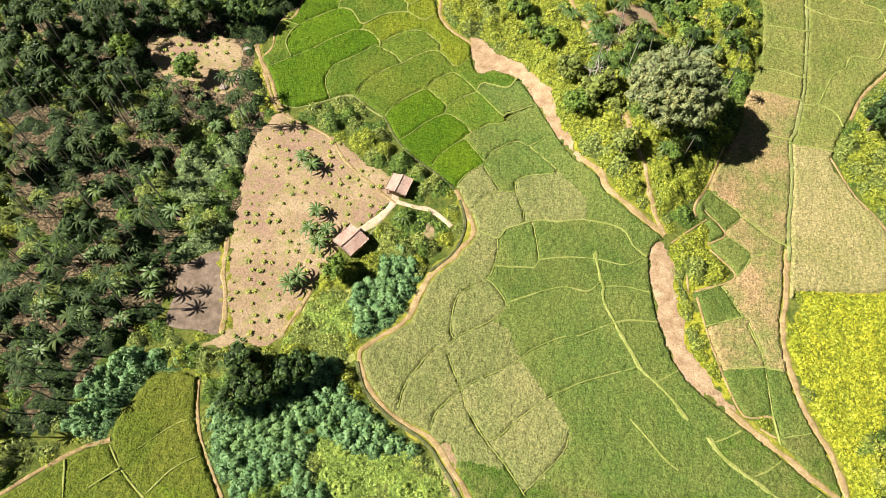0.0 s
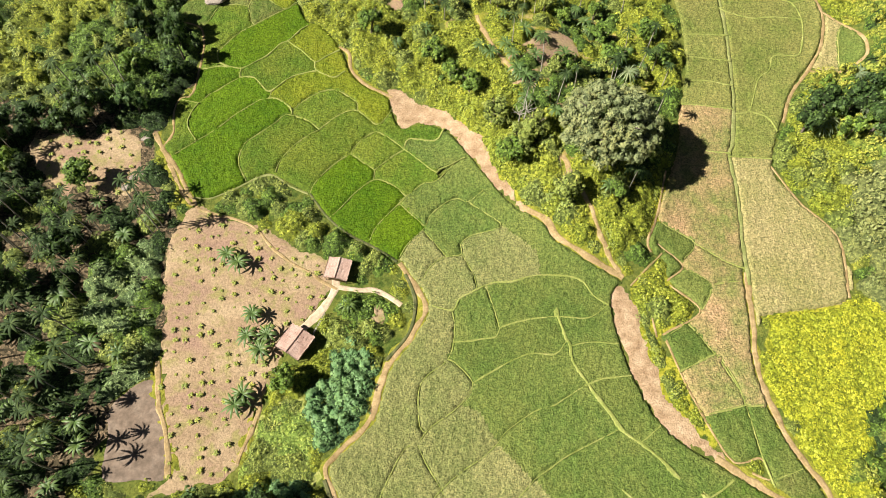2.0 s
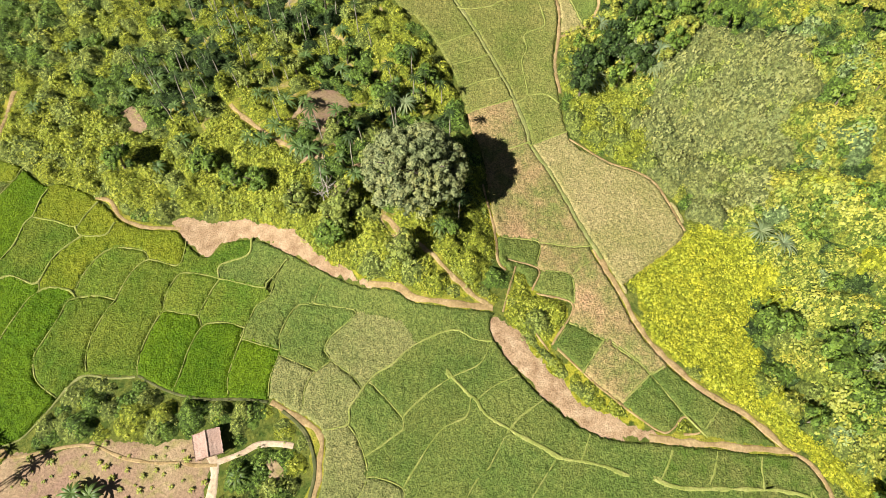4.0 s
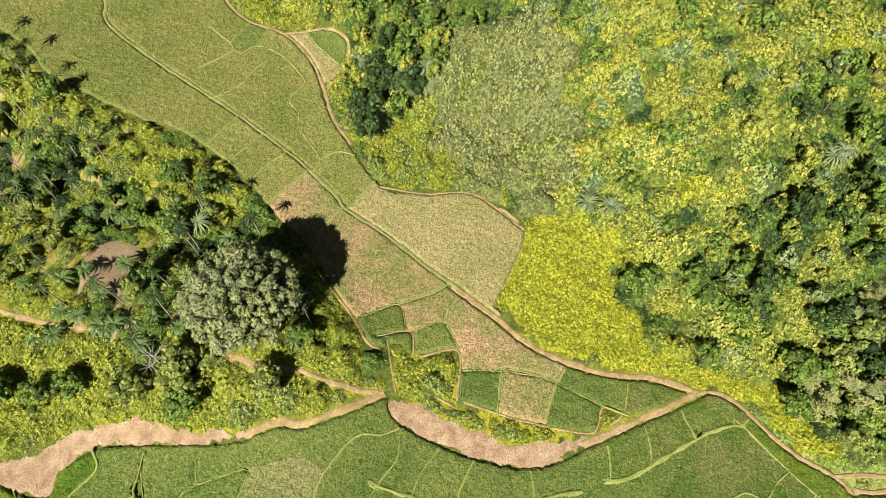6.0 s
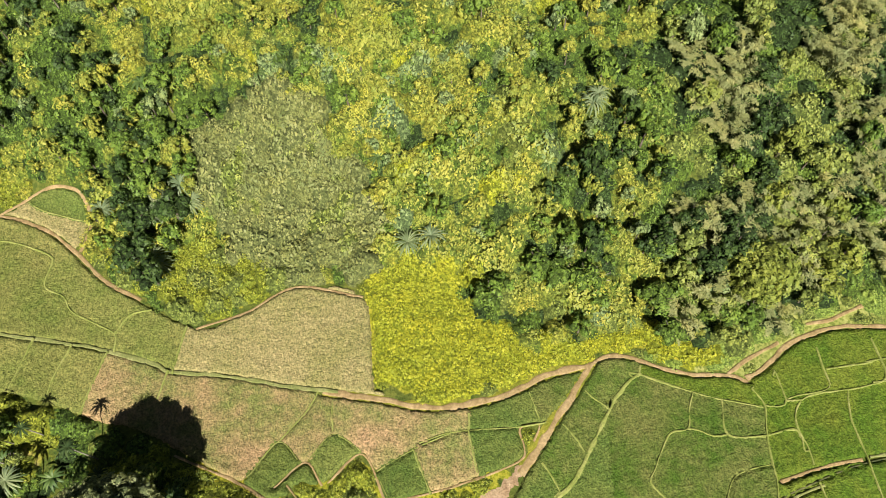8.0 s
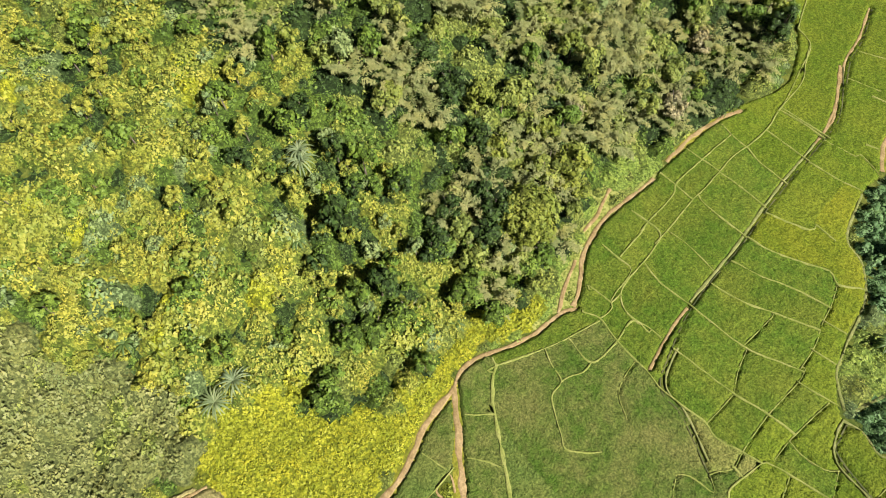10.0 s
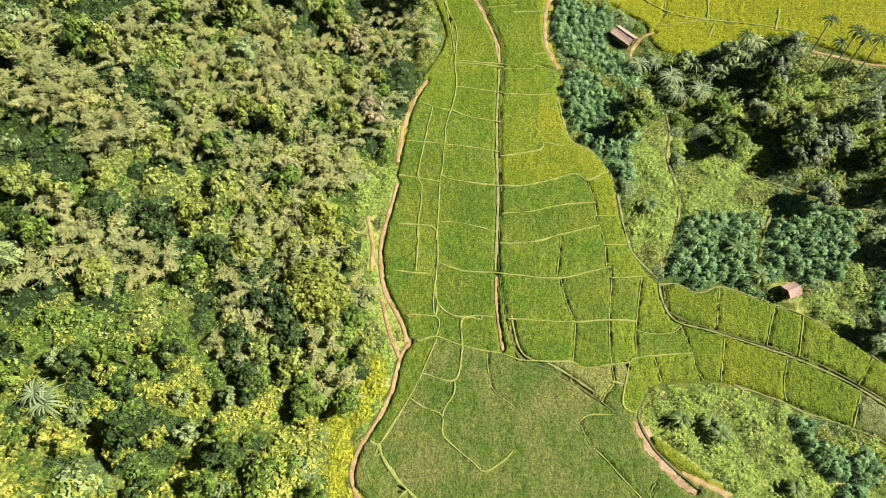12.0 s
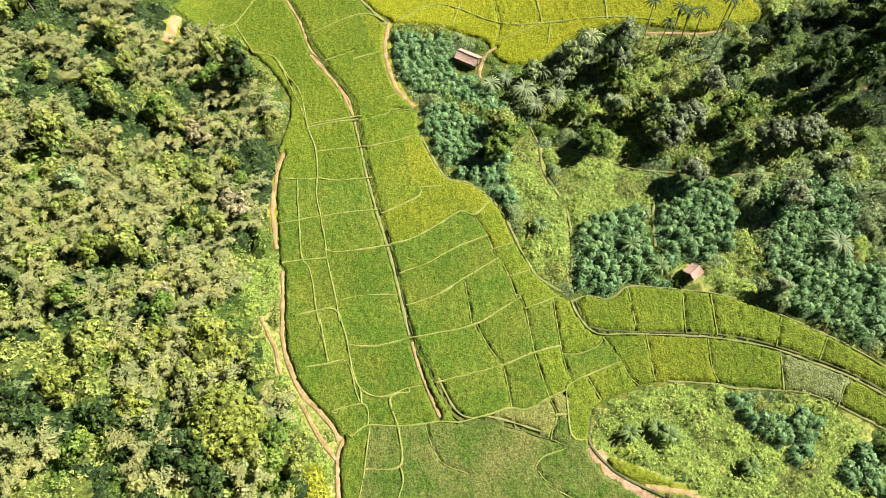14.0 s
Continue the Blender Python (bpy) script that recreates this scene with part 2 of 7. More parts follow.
drift = ramp_node(CREEPER_MASS, noise_node(CREEPER_MASS, 0.33, 5, 0.65, 0.8), (0.36, (0.5, 0.68, 0.62)), (0.5, (0.97, 0.98, 1.0)), (0.66, (1.3, 1.16, 1.0)))
wander = ramp_node(CREEPER_MASS, noise_node(CREEPER_MASS, 0.055, 3, 0.5, 0.6), (0.38, (0.82, 0.92, 0.90)), (0.62, (1.10, 1.04, 0.92)))
drift = mix_node(CREEPER_MASS, drift, wander, 1.0, "MULTIPLY")
body = CREEPER_MASS.nodes["Principled BSDF"].inputs["Base Color"]
CREEPER_MASS.links.new(mix_node(CREEPER_MASS, body.links[0].from_socket, drift, 1.0, "MULTIPLY"), body)
LEAF_GOLD = leaf_material("weed_gold", (0.165, 0.190, 0.014), (0.220, 0.236, 0.018), (0.285, 0.28, 0.028), level=1.0)
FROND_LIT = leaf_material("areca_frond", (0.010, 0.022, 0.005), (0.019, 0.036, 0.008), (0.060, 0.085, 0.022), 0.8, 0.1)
SEEDLING = leaf_material("seedling_leaf", (0.07, 0.095, 0.015), (0.135, 0.155, 0.028), (0.23, 0.23, 0.05))
FROND = leaf_material("frond_green", (0.018, 0.040, 0.010), (0.045, 0.080, 0.020), (0.125, 0.155, 0.055), 0.5, 0.25)
FROND_PALE = leaf_material("frond_silver_green", (0.05, 0.075, 0.035), (0.11, 0.145, 0.07), (0.21, 0.24, 0.14), 0.6)
LANDMARK_LEAF = leaf_material("old_tree_leaf", (0.105, 0.128, 0.054), (0.145, 0.165, 0.074), (0.19, 0.205, 0.100), level=1.0)
BARK = earth_material("bark", (0.062, 0.0496, 0.0372), (0.112, 0.093, 0.0744), (0.186, 0.167, 0.136))
PALE_BARK = earth_material("areca_bark", (0.16, 0.145, 0.12), (0.24, 0.22, 0.185), (0.32, 0.30, 0.26))
DEADWOOD = earth_material("bleached_wood", (0.217, 0.192, 0.161), (0.279, 0.26, 0.229), (0.36, 0.341, 0.31))
THATCH = earth_material("dry_thatch", (0.235, 0.152, 0.120), (0.305, 0.215, 0.175), (0.365, 0.27, 0.225), 0.95, 6.0, 0.1)
BAMBOO_WALL = earth_material("woven_bamboo", (0.136, 0.0992, 0.0558), (0.198, 0.149, 0.0868), (0.26, 0.205, 0.124))
STONE = earth_material("grey_rock", (0.12, 0.10, 0.085), (0.19, 0.165, 0.14), (0.27, 0.24, 0.21))

# ---- the lie of the land ----
def sstep(a, b, v):
    u = np.clip((v - a) / (b - a), 0, 1)
    return u * u * (3 - 2 * u)
def ramp(v, soft):
    """Zero below 0, then v, with a rounded foot."""
    return np.where(v > soft, v - soft / 2, np.where(v > 0, v * v / (2 * soft), 0))
EDGE_Y = (-140, -90, -57, -20, 0, 20, 35, 50, 62, 75, 90, 110, 150)
EDGE_X = (66, 64, 65, 67, 67, 71, 80, 90, 90, 90, 97, 107, 125)
def ground_z(x, y):
    x, y = np.asarray(x, float), np.asarray(y, float)
    north_west = 0.08 * ramp(0.8 * y - 0.6 * x - 45, 10)
    north_east = 0.10 * ramp(y - 84, 8) * sstep(55, 70, x)
    south = 0.035 * ramp(-y - 5, 10)
    west = 0.07 * ramp(-x, 10) * sstep(60, 40, y)
    south_west = 0.11 * ramp(16 - x, 10) * sstep(12, -2, y)
    east_hill = 24 * np.tanh(0.52 * ramp(x - np.interp(y, EDGE_Y, EDGE_X), 8) / 24)
    knoll = 7.0 * np.exp(-(((x - 36) / 15) ** 2 + ((y - 100) / 24) ** 2))
    knoll += 3.0 * np.exp(-(((x - 42) / 10) ** 2 + ((y - 78) / 12) ** 2))
    far = 0.1 * ramp(np.hypot(x - 30, y - 10) - 150, 60)
    return north_west + north_east + south + west + south_west + east_hill + knoll + far

# ---- the plan: fields, paths, bunds, ditches, patches, plant zones ----
FIELDS, LANES, BUNDS, DITCHES, PATCHES, ZONES, TONES = {}, [], [], [], [], [], []


def lane(width, sort, *points):
    LANES.append((width, sort, points))


def bund(width, sort, *points):
    BUNDS.append((width, sort, points))


def ditch(width, *points):
    DITCHES.append((width, points))


def patch(sort, *points):
    PATCHES.append((sort, points))


def zone(sort, *points):
    ZONES.append((sort, points))


main_side = [(-33.9, 90.8), (-30.7, 90.1), (-20.9, 93.7), (-18.5, 93.3), (-12.6, 88.4), (-9.6, 82.9), (-5.9, 78.4), (2.2, 71.5), (5.9, 62.3), (3.2, 57.7), (-1.7, 52.8), (-7, 42.9), (-13.2, 38.5), (-14.4, 36.4), (-13.3, 32.5), (-11.3, 29.1), (-7.9, 25.9), (-2.2, 22.7), (0.5, 19.1), (4.1, 13.4), (4.9, 9.5), (11.9, 2.9), (17.8, -1.5), (15.9, -6.2)]
main_side = main_side + [(13.7, -8.1), (1.5, -8.2), (-16.2, -0.7), (-20.7, 2.1), (-28.5, 9), (-45, 16), (-45, 9), (-31.6, 0.5), (-25.1, -8.2), (-14.5, -18.7), (-2.7, -24.9), (1.1, -26.1), (4.8, -25), (8.4, -26.8), (11.7, -26.6), (15.9, -33.1), (17.9, -42.2), (17.9, -47.4), (19.7, -52.6), (22.2, -56), (26.6, -59.3), (28.5, -70), (27.8, -77.5), (30.4, -84.7)]
main_side = main_side + [(30.2, -94.9), (28.1, -102.5), (32.1, -112.1), (40, -135), (64, -135), (72.8, -120.8), (73.1, -115.8), (59.9, -102.9), (54.1, -91.1), (53.6, -83), (58.9, -68.1), (62.9, -29.2), (61.8, -23.8), (58.5, -18), (57, -13.6), (58.3, -10.6), (58.9, -5.3), (63.6, 5), (64.2, 8.9), (63.1, 11.8), (58.4, 16.9), (48, 26.7), (43.7, 29.9), (40.4, 35)]
main_side = main_side + [(38.8, 41.4), (38.3, 48.1), (38.6, 53.7), (39.5, 57.3), (42.3, 60.2), (38.2, 64.8), (33.4, 69.2), (31.1, 73.8), (27.4, 77), (24.3, 81.8), (18.2, 95.5), (15.9, 98.9), (12, 101.3), (7.8, 101), (6.5, 104.1), (6.6, 107.7), (-0.7, 118.1), (-2.4, 124.2), (-5.9, 130.6), (-8.5, 132.1), (-10.9, 139.6), (-14.3, 144.2), (-14.4, 150.2), (-16.1, 154.8)]
main_side = main_side + [(-19.1, 154.6), (-21.1, 151), (-23.4, 145.2), (-30.1, 142.8), (-35.3, 140.1), (-36, 135.8), (-31.8, 133.4), (-31.1, 129.4), (-31.5, 125.2), (-33.7, 115.6), (-36.2, 114.6), (-37.5, 111.2), (-37.7, 106.2), (-39.8, 102.8)]
FIELDS["main"] = main_side
east_side = [(74.7, 124), (74.1, 117.3), (71.9, 108), (69, 100.9), (65.7, 94.4), (62.5, 86.4), (49.3, 67), (49.2, 64.6), (51.3, 62.3), (50.6, 58.8), (54.2, 51.9), (46, 48.9), (47.3, 37.3), (49.3, 27.4), (51.2, 25.9), (54.5, 26), (54.9, 21.8), (62.4, 12.5), (63.2, 17.3), (60.4, 25.6), (59.6, 34.3), (61.4, 42.7), (64.2, 48.1), (65.9, 49.1)]
east_side = east_side + [(81.8, 49.4), (85.6, 61.3), (82.2, 70.7), (80.3, 79.4), (92.1, 96.3), (98, 101.3), (104.3, 99.4), (108.7, 100.3), (111.4, 102.6), (112.3, 108.4), (108.2, 116.2), (107.3, 125), (110, 131.7), (114.5, 136.7), (116, 144.4), (120, 160), (113, 190), (84, 190), (78, 160), (74, 150), (73.5, 128)]
FIELDS["east"] = east_side
west_side = [(-47.3, 32.4), (-40.9, 32), (-39.5, 25.3), (-38, 20.9), (-34.1, 13.2), (-36, 4), (-90, 4), (-66.5, 13.4), (-58.3, 19.3), (-52.9, 21.7), (-52, 25.1), (-49.5, 29.7)]
FIELDS["west"] = west_side
south_side = [(27.1, -104.1), (26.1, -102.5), (18.7, -99.9), (14.1, -96.9), (7.8, -91.1), (7.2, -86.5), (4.5, -82.9), (-1, -81.7), (-9.9, -84.8), (-21.2, -84), (-36.1, -74.4), (-40.8, -73.9), (-48.3, -79), (-30, -135), (38, -135), (32.1, -112.1)]
FIELDS["south"] = south_side
lane(1.3, "path", (-41.1, 106.7), (-35.7, 91.2), (-34, 89), (-34, 90.3), (-35.1, 91.9), (-37.1, 97.4), (-39.8, 102.8))
lane(0.8, "path", (-34, 90.3), (-33, 87.9), (-26.2, 84.5), (-22.8, 82.2), (-20.1, 77.7), (-17.1, 74.4), (-13.9, 71.9), (-12.1, 69.9), (-9.3, 67.8))
lane(1.9, "yard", (-9.3, 69.7), (-9.7, 67.9), (-12.1, 64.6), (-17.3, 60.6))
lane(1.1, "yard", (-9.7, 68.3), (-6.5, 67.2), (-2.7, 66.5), (0.1, 64.4), (1.6, 62.8))
lane(0.5, "bund", (-33.9, 90.6), (-30.7, 90), (-26, 91.5), (-21, 93.6), (-18.5, 93.2), (-15.7, 90.4), (-12.6, 88.4))
lane(1.5, "path", (2.6, 71.1), (5.9, 62.3), (3.2, 57.7), (1.4, 55.5), (-1.7, 52.8), (-4.1, 48.9), (-6.3, 43.4))
lane(1.3, "path", (-2.3, 52.8), (-4.5, 47.4), (-7, 42.9), (-13.2, 38.5), (-14.4, 36.4), (-13.3, 32.5), (-11.3, 29.1), (-7.9, 25.9), (-2.2, 22.7), (0.5, 19.1), (4.1, 13.4), (4.9, 9.5), (11.8, 6.2))
lane(1.2, "path", (-2.4, 124.2), (-0.7, 122), (-0.7, 118.1), (1.4, 113.5), (7, 109))
lane(1.8, "path", (27.7, 77.7), (31.1, 73.8), (33.4, 69.2), (42.4, 60.5))
lane(1.6, "path", (47.3, 27.3), (63.1, 11.6))
lane(1.0, "bund", (102.2, 163.4), (100.2, 158.4), (96.3, 153.5), (91.8, 150.1), (88.7, 140.4), (84.2, 117.2), (81.9, 107.6), (78.8, 96.6), (74.8, 86.7), (72.8, 83.2), (70.4, 73.4), (67.2, 63.4), (65, 55.1))
lane(1.6, "path", (65.3, 57.7), (62.8, 48.7), (60.1, 40.5), (59.7, 31.8), (60.7, 25.6), (62.6, 19.3), (63.1, 11.6))
lane(1.05, "path", (63.1, 11.8), (64.2, 8.9), (63.6, 5), (61.1, 0.2), (58.9, -5.3), (58.1, -10.6), (56.4, -14))
lane(1.0, "path", (58.2, -11), (60.3, -15.7), (62.2, -21.6))
lane(1.15, "path", (57, -13.8), (58.5, -18), (61.8, -23.8), (62.9, -29.2), (63.2, -33.6), (61.1, -46.6))
lane(0.9, "path", (66.4, -38.8), (64.8, -32.4), (64.6, -27.6))
lane(1.2, "path", (61.4, -51.6), (60.8, -60.4), (58.9, -68.1), (56.6, -73.2))
lane(1.5, "path", (29, 128), (29.9, 118.2), (31.7, 109.9), (33.7, 105.8))
lane(1.5, "path", (37.1, 85.3), (37.5, 80.2), (39.5, 74.6), (40.8, 65.4), (42.4, 60.5))
lane(0.7, "path", (58.4, 81.8), (53, 72.1), (49.3, 67), (49.2, 64.6))
lane(0.5, "path", (51.2, 64.1), (43.3, 58.8))
lane(0.5, "path", (51, 66.1), (54.3, 61.1), (50.3, 58.7))
lane(0.5, "path", (50.6, 57.8), (54.2, 51.9), (46, 48.9))
lane(0.5, "path", (46.3, 48.1), (47.3, 37.3), (49.3, 27.4), (51.2, 25.9), (54.5, 26), (54.7, 22.7), (52.1, 24.2))
lane(0.5, "path", (45.3, 52.2), (44.9, 48.6))
lane(1.2, "path", (-28, 40.2), (-25.2, 45.7), (-24.1, 49.2))
lane(1.4, "path", (-40.5, 59.5), (-40.4, 53.3), (-38.7, 46.2), (-38, 39.8))
lane(1.4, "path", (27.3, -103.2), (30.2, -94.9), (30.4, -84.7), (27.8, -77.5))
lane(0.6, "bund", (28.5, -70), (26.6, -59.3), (22.2, -56), (19.7, -52.6), (17.9, -47.4), (16.9, -38.2), (15.9, -33.1), (12.2, -28.3))
lane(0.9, "path", (5.9, -88.7), (9, -87.2), (11.6, -82.9), (11.7, -80.4))
lane(0.8, "bund", (6.2, -68.1), (5.8, -60.4), (7, -55.1), (6.2, -49.2), (5.9, -43.8), (8.1, -35.6), (10.9, -29.3))
lane(0.6, "bund", (4.7, -60), (-3.6, -54.9), (-9.5, -49), (-21.4, -42.6), (-32.6, -38.3))
lane(0.6, "bund", (-12.9, -44.9), (-9, -38.5), (-6.7, -31.8))
lane(0.5, "bund", (1.5, -8.2), (-5.2, -5.6), (-8.3, -3.8), (-16.2, -0.7), (-20.7, 2.1), (-28.5, 9))
lane(0.5, "bund", (11.7, -26.6), (8.4, -26.8), (4.8, -25), (1.1, -26.1), (-2.7, -24.9), (-14.5, -18.7), (-25.1, -8.2), (-31.6, 0.5))
lane(1.3, "bund", (28.1, -102.5), (32.1, -112.1))
lane(0.8, "path", (-40.6, 31.6), (-39.7, 25.3), (-38, 20.9), (-33.9, 13.2))
lane(1.0, "path", (-52.5, 21.7), (-58.3, 19.3), (-66.5, 13.4))
lane(0.7, "path", (-36, 135.8), (-31.8, 133.4), (-31.1, 129.4), (-31.5, 125.2), (-33.7, 115.6), (-36.2, 114.6), (-37.5, 111.2), (-37.7, 106.2), (-39.8, 102.8))
lane(1.6, "path", (-12, 146.7), (-3.9, 157.1))
lane(1.0, "path", (87.1, 89.3), (92.1, 96.3), (98, 101.3), (103.8, 107.6), (107.5, 115.8), (107.3, 125), (110, 131.7), (114.5, 136.7), (116, 144.4))
lane(0.9, "path", (107.8, 116), (112.2, 108.4), (111.4, 102.6), (108.7, 100.3), (104.3, 99.4), (98.2, 100.7))
lane(0.7, "path", (80.1, 79.3), (81.9, 70.6), (85.6, 61.3), (81.8, 49.4))
lane(2.6, "path", (73.7, -115.2), (74.6, -111.1), (76.2, -106.1))
lane(0.9, "path", (-24.6, -79.7), (-34.9, -74.6), (-40.4, -73.2))
patch("sand", (7.7, 110.9), (12.6, 106), (17.3, 102.4), (20.6, 98.2), (23.1, 92.5), (24.1, 86.8), (28, 78.5), (27.3, 76.9), (24.2, 81.6), (18.1, 95.3), (15.8, 98.6), (12, 101.1), (7.7, 100.8), (6.5, 103.9), (6.4, 107.8))
patch("sand", (41.7, 59.3), (42.9, 54.1), (42.8, 40.6), (44.2, 35.8), (49.4, 26.3), (47.8, 26.4), (43.6, 29.8), (40.3, 34.8), (38.7, 41.2), (38.2, 48), (38.5, 53.5), (39.4, 57.4))
patch("soil", (-39.3, 78.6), (-37.1, 84.2), (-34.1, 87.9), (-28.7, 86.2), (-21.4, 82), (-16.5, 77.3), (-10.6, 73.1), (-9.4, 69), (-19.7, 57.6), (-24.1, 49.2), (-25.1, 45.2), (-27.9, 39.2), (-33.4, 37.8), (-41.8, 37.6), (-38.1, 40.8), (-40, 54.6), (-39.1, 70.7))
patch("mud", (-47.5, 53.1), (-40.9, 55.8), (-37.9, 40.6), (-43.2, 40.4), (-47.5, 41.2), (-47.4, 47))
patch("soil", (-64.5, 105.6), (-60.5, 109), (-54, 106.9), (-48.1, 108.8), (-43.9, 105), (-43.9, 95.6), (-48.2, 93.2), (-54.7, 96.7), (-57.9, 95))
patch("soil", (-4.8, 65.8), (-2.5, 64.1), (-1.6, 61), (-3.2, 59.6), (-5.1, 61), (-5.4, 63.2))
patch("soil", (8, 140.9), (14, 139.5), (17.5, 134.5), (14.2, 132.4), (7.7, 135.8))
patch("soil", (42.8, 120.4), (48.5, 118), (47.3, 111.2), (39.2, 107.8), (38.6, 114.3))
patch("sand", (18.3, -1.7), (16.2, -0.6), (15.6, 2.7), (9.6, 8.8), (11.9, 8.6), (16.6, 3.8), (18.2, 0.6))
patch("soil", (-0.4, 21.4), (1.5, 21.4), (2.8, 15.3), (1.4, 14.4))
ditch(0.4, (45.9, -98.1), (41.9, -89.3), (40.5, -85), (40, -80.8), (40.7, -57.7), (40.5, -44.1), (40.9, -28.2), (38.6, -15.2), (37.6, -12.2), (35.7, -10.6), (31.9, -9.8), (23.2, -4.3))
ditch(0.4, (48.8, -118.6), (46.4, -108.8), (45.4, -100.5), (43.2, -93.9))
ditch(0.5, (10.9, -26.4), (10.7, -23.5), (8.8, -20.2), (-8.2, -13.8), (-14.5, -10.4), (-19.4, -6.6), (-23.9, -2.5), (-30.3, 4))
# no ditch here: a dark strip painted for the bank's shadow beside the path
ditch(0.9, (-14.8, 35.4), (-13.2, 30.5), (-8.8, 25.9), (-3.1, 22.1), (0.1, 17.8), (2.7, 13.4))
ditch(0.7, (-12.2, 88.2), (-9.6, 82.9), (-5.9, 78.4), (-0.9, 74.5), (2.2, 71.5))
ditch(0.9, (3.3, 68.7), (4.2, 65), (4, 61.7), (2, 57.2), (-2.5, 53.1))
ditch(0.7, (15.9, -6.2), (17.7, -2.5), (16.2, 1.7), (14, 4.5), (9.5, 8.5))
lane(0.8, "path", (46.7, -98.1), (41.5, -85), (40.9, -80.8), (41.1, -74))
lane(0.7, "bund", (41.1, -75), (41.5, -57.7), (41.2, -44.1), (41.6, -28.2))
lane(0.5, "bund", (38.6, -19.4), (37.9, -15.2), (36.9, -12.7), (35.3, -11.5), (31.6, -10.6), (24.9, -6.4))
lane(0.5, "bund", (11.7, -26.6), (11.5, -23.7), (9.6, -19.6), (2.7, -17.3), (-7.9, -13.2), (-14.2, -9.7), (-19.1, -6), (-30.1, 4.5))
lane(0.8, "path", (41.5, -27), (41.2, -20), (40.2, -12.9))
lane(0.8, "path", (46.3, -97.8), (42.9, -88.9), (41.4, -82.5), (41, -77.8))
lane(0.8, "path", (49.5, -118.8), (47.2, -108.6), (46.4, -100.2), (44.2, -93.5))
bund(0.42, "high", (58.8, -101.8), (54.2, -98.6), (52.5, -90.4), (50.5, -78.7))
bund(0.42, "high", (73.2, -113.1), (67.2, -111.2), (61.7, -111.7), (56.2, -118.2))
bund(0.42, "high", (50.5, -78.7), (39.2, -77.9))
bund(0.42, "high", (37.7, -93.9), (27.8, -94.7))
bund(0.42, "high", (45.4, -104), (32.9, -107), (27.3, -102.3))
bund(0.42, "high", (61.7, -111.7), (58.8, -101.8))
bund(0.3, "none", (32.9, -107), (32, -93.2), (30.8, -87.7), (27.4, -78.6))
bund(0.4, "low", (-35.6, 135.6), (-36, 134.8), (-31.9, 133.2), (-29.4, 135.4), (-27.7, 138.2), (-24.8, 139.1), (-21, 138.1))
bund(0.4, "low", (-24.5, 144.8), (-24.7, 145.3), (-21.7, 143.6), (-18.7, 144), (-14.7, 145.2), (-14.3, 145.2))
bund(0.4, "low", (-18.7, 144), (-19.9, 140.3), (-21, 138.1), (-20.8, 136), (-20.6, 133.4), (-20.1, 132.5))
bund(0.4, "low", (-28.2, 125.4), (-28.1, 125.8), (-25.9, 128.2), (-23.4, 130.6), (-19.3, 132.9), (-15.5, 135), (-12.6, 136.4))
bund(0.4, "low", (-19.9, 140.3), (-16.7, 139.6), (-14.3, 137.1), (-12.6, 136.4), (-10.8, 137.8), (-10.4, 137.9))
bund(0.42, "high", (-28.1, 125.8), (-28.2, 125.4), (-27.8, 122.5), (-23.8, 120.4), (-20.4, 121.8), (-17.5, 123.5), (-14.7, 126.2), (-13.2, 126.6), (-10.8, 129.1), (-8.5, 130.7), (-7.9, 131.8))
bund(0.42, "high", (-13.2, 126.6), (-10.4, 123.5), (-8, 120.2), (-5.9, 121.2), (-2.4, 122.8), (-0.5, 123.1), (-1.2, 122.6))
bund(0.42, "high", (-8, 120.2), (-7.9, 117.9), (-4.6, 115.5), (-2, 116.8), (-0.4, 117.5))
bund(0.42, "high", (-32.3, 121.6), (-30.4, 121.2), (-28, 121.6), (-23.8, 120.4))
bund(0.42, "high", (-23.6, 120.5), (-23.5, 120.1), (-23.9, 118.2), (-21, 117.6), (-18.2, 113.6), (-14.4, 116.2), (-12, 117.1), (-7.9, 117.8))
bund(0.4, "low", (-32.4, 112.5), (-30.4, 114.6), (-28.9, 115.3), (-25.9, 117.2), (-23.9, 118.2))
bund(0.42, "high", (-18.5, 112), (-16.6, 111.4), (-14.2, 108.9), (-14, 107.1))
bund(0.4, "low", (-38.5, 100.3), (-37.5, 100.8), (-33.2, 103.4), (-29.6, 105.5), (-26.1, 108.2), (-23.4, 110), (-20.3, 111.8), (-18.5, 112), (-17.8, 113.5), (-18, 113.8))
bund(0.4, "low", (-14.2, 108.5), (-13.5, 108.6), (-10.9, 110.7), (-6.9, 112.5), (-4.1, 112), (-0.7, 108.8), (-0.7, 106.5))
bund(0.42, "high", (-36.4, 114.1), (-35.7, 113.8), (-33, 112.7), (-32.4, 112.5), (-33.8, 110.5), (-34.7, 107.2), (-33.2, 103.4))
bund(0.4, "low", (-23.3, 102), (-20.9, 103.5), (-17.7, 105.6), (-15.6, 107.3), (-14, 107.1), (-11, 105.4), (-8.9, 102.8))
bund(0.4, "low", (-8.9, 102.8), (-7.1, 104.2), (-4.1, 106.1), (-0.7, 106.5), (2.7, 102.4), (5.1, 104.1), (6.4, 105.8))
bund(0.4, "low", (-24, 92.6), (-24.1, 92.9), (-25.3, 97.3), (-24.2, 100.8), (-23.3, 102))
bund(0.4, "low", (-18.6, 93.3), (-17.5, 96), (-14.7, 99.3), (-11.3, 101.7), (-8.9, 102.8))
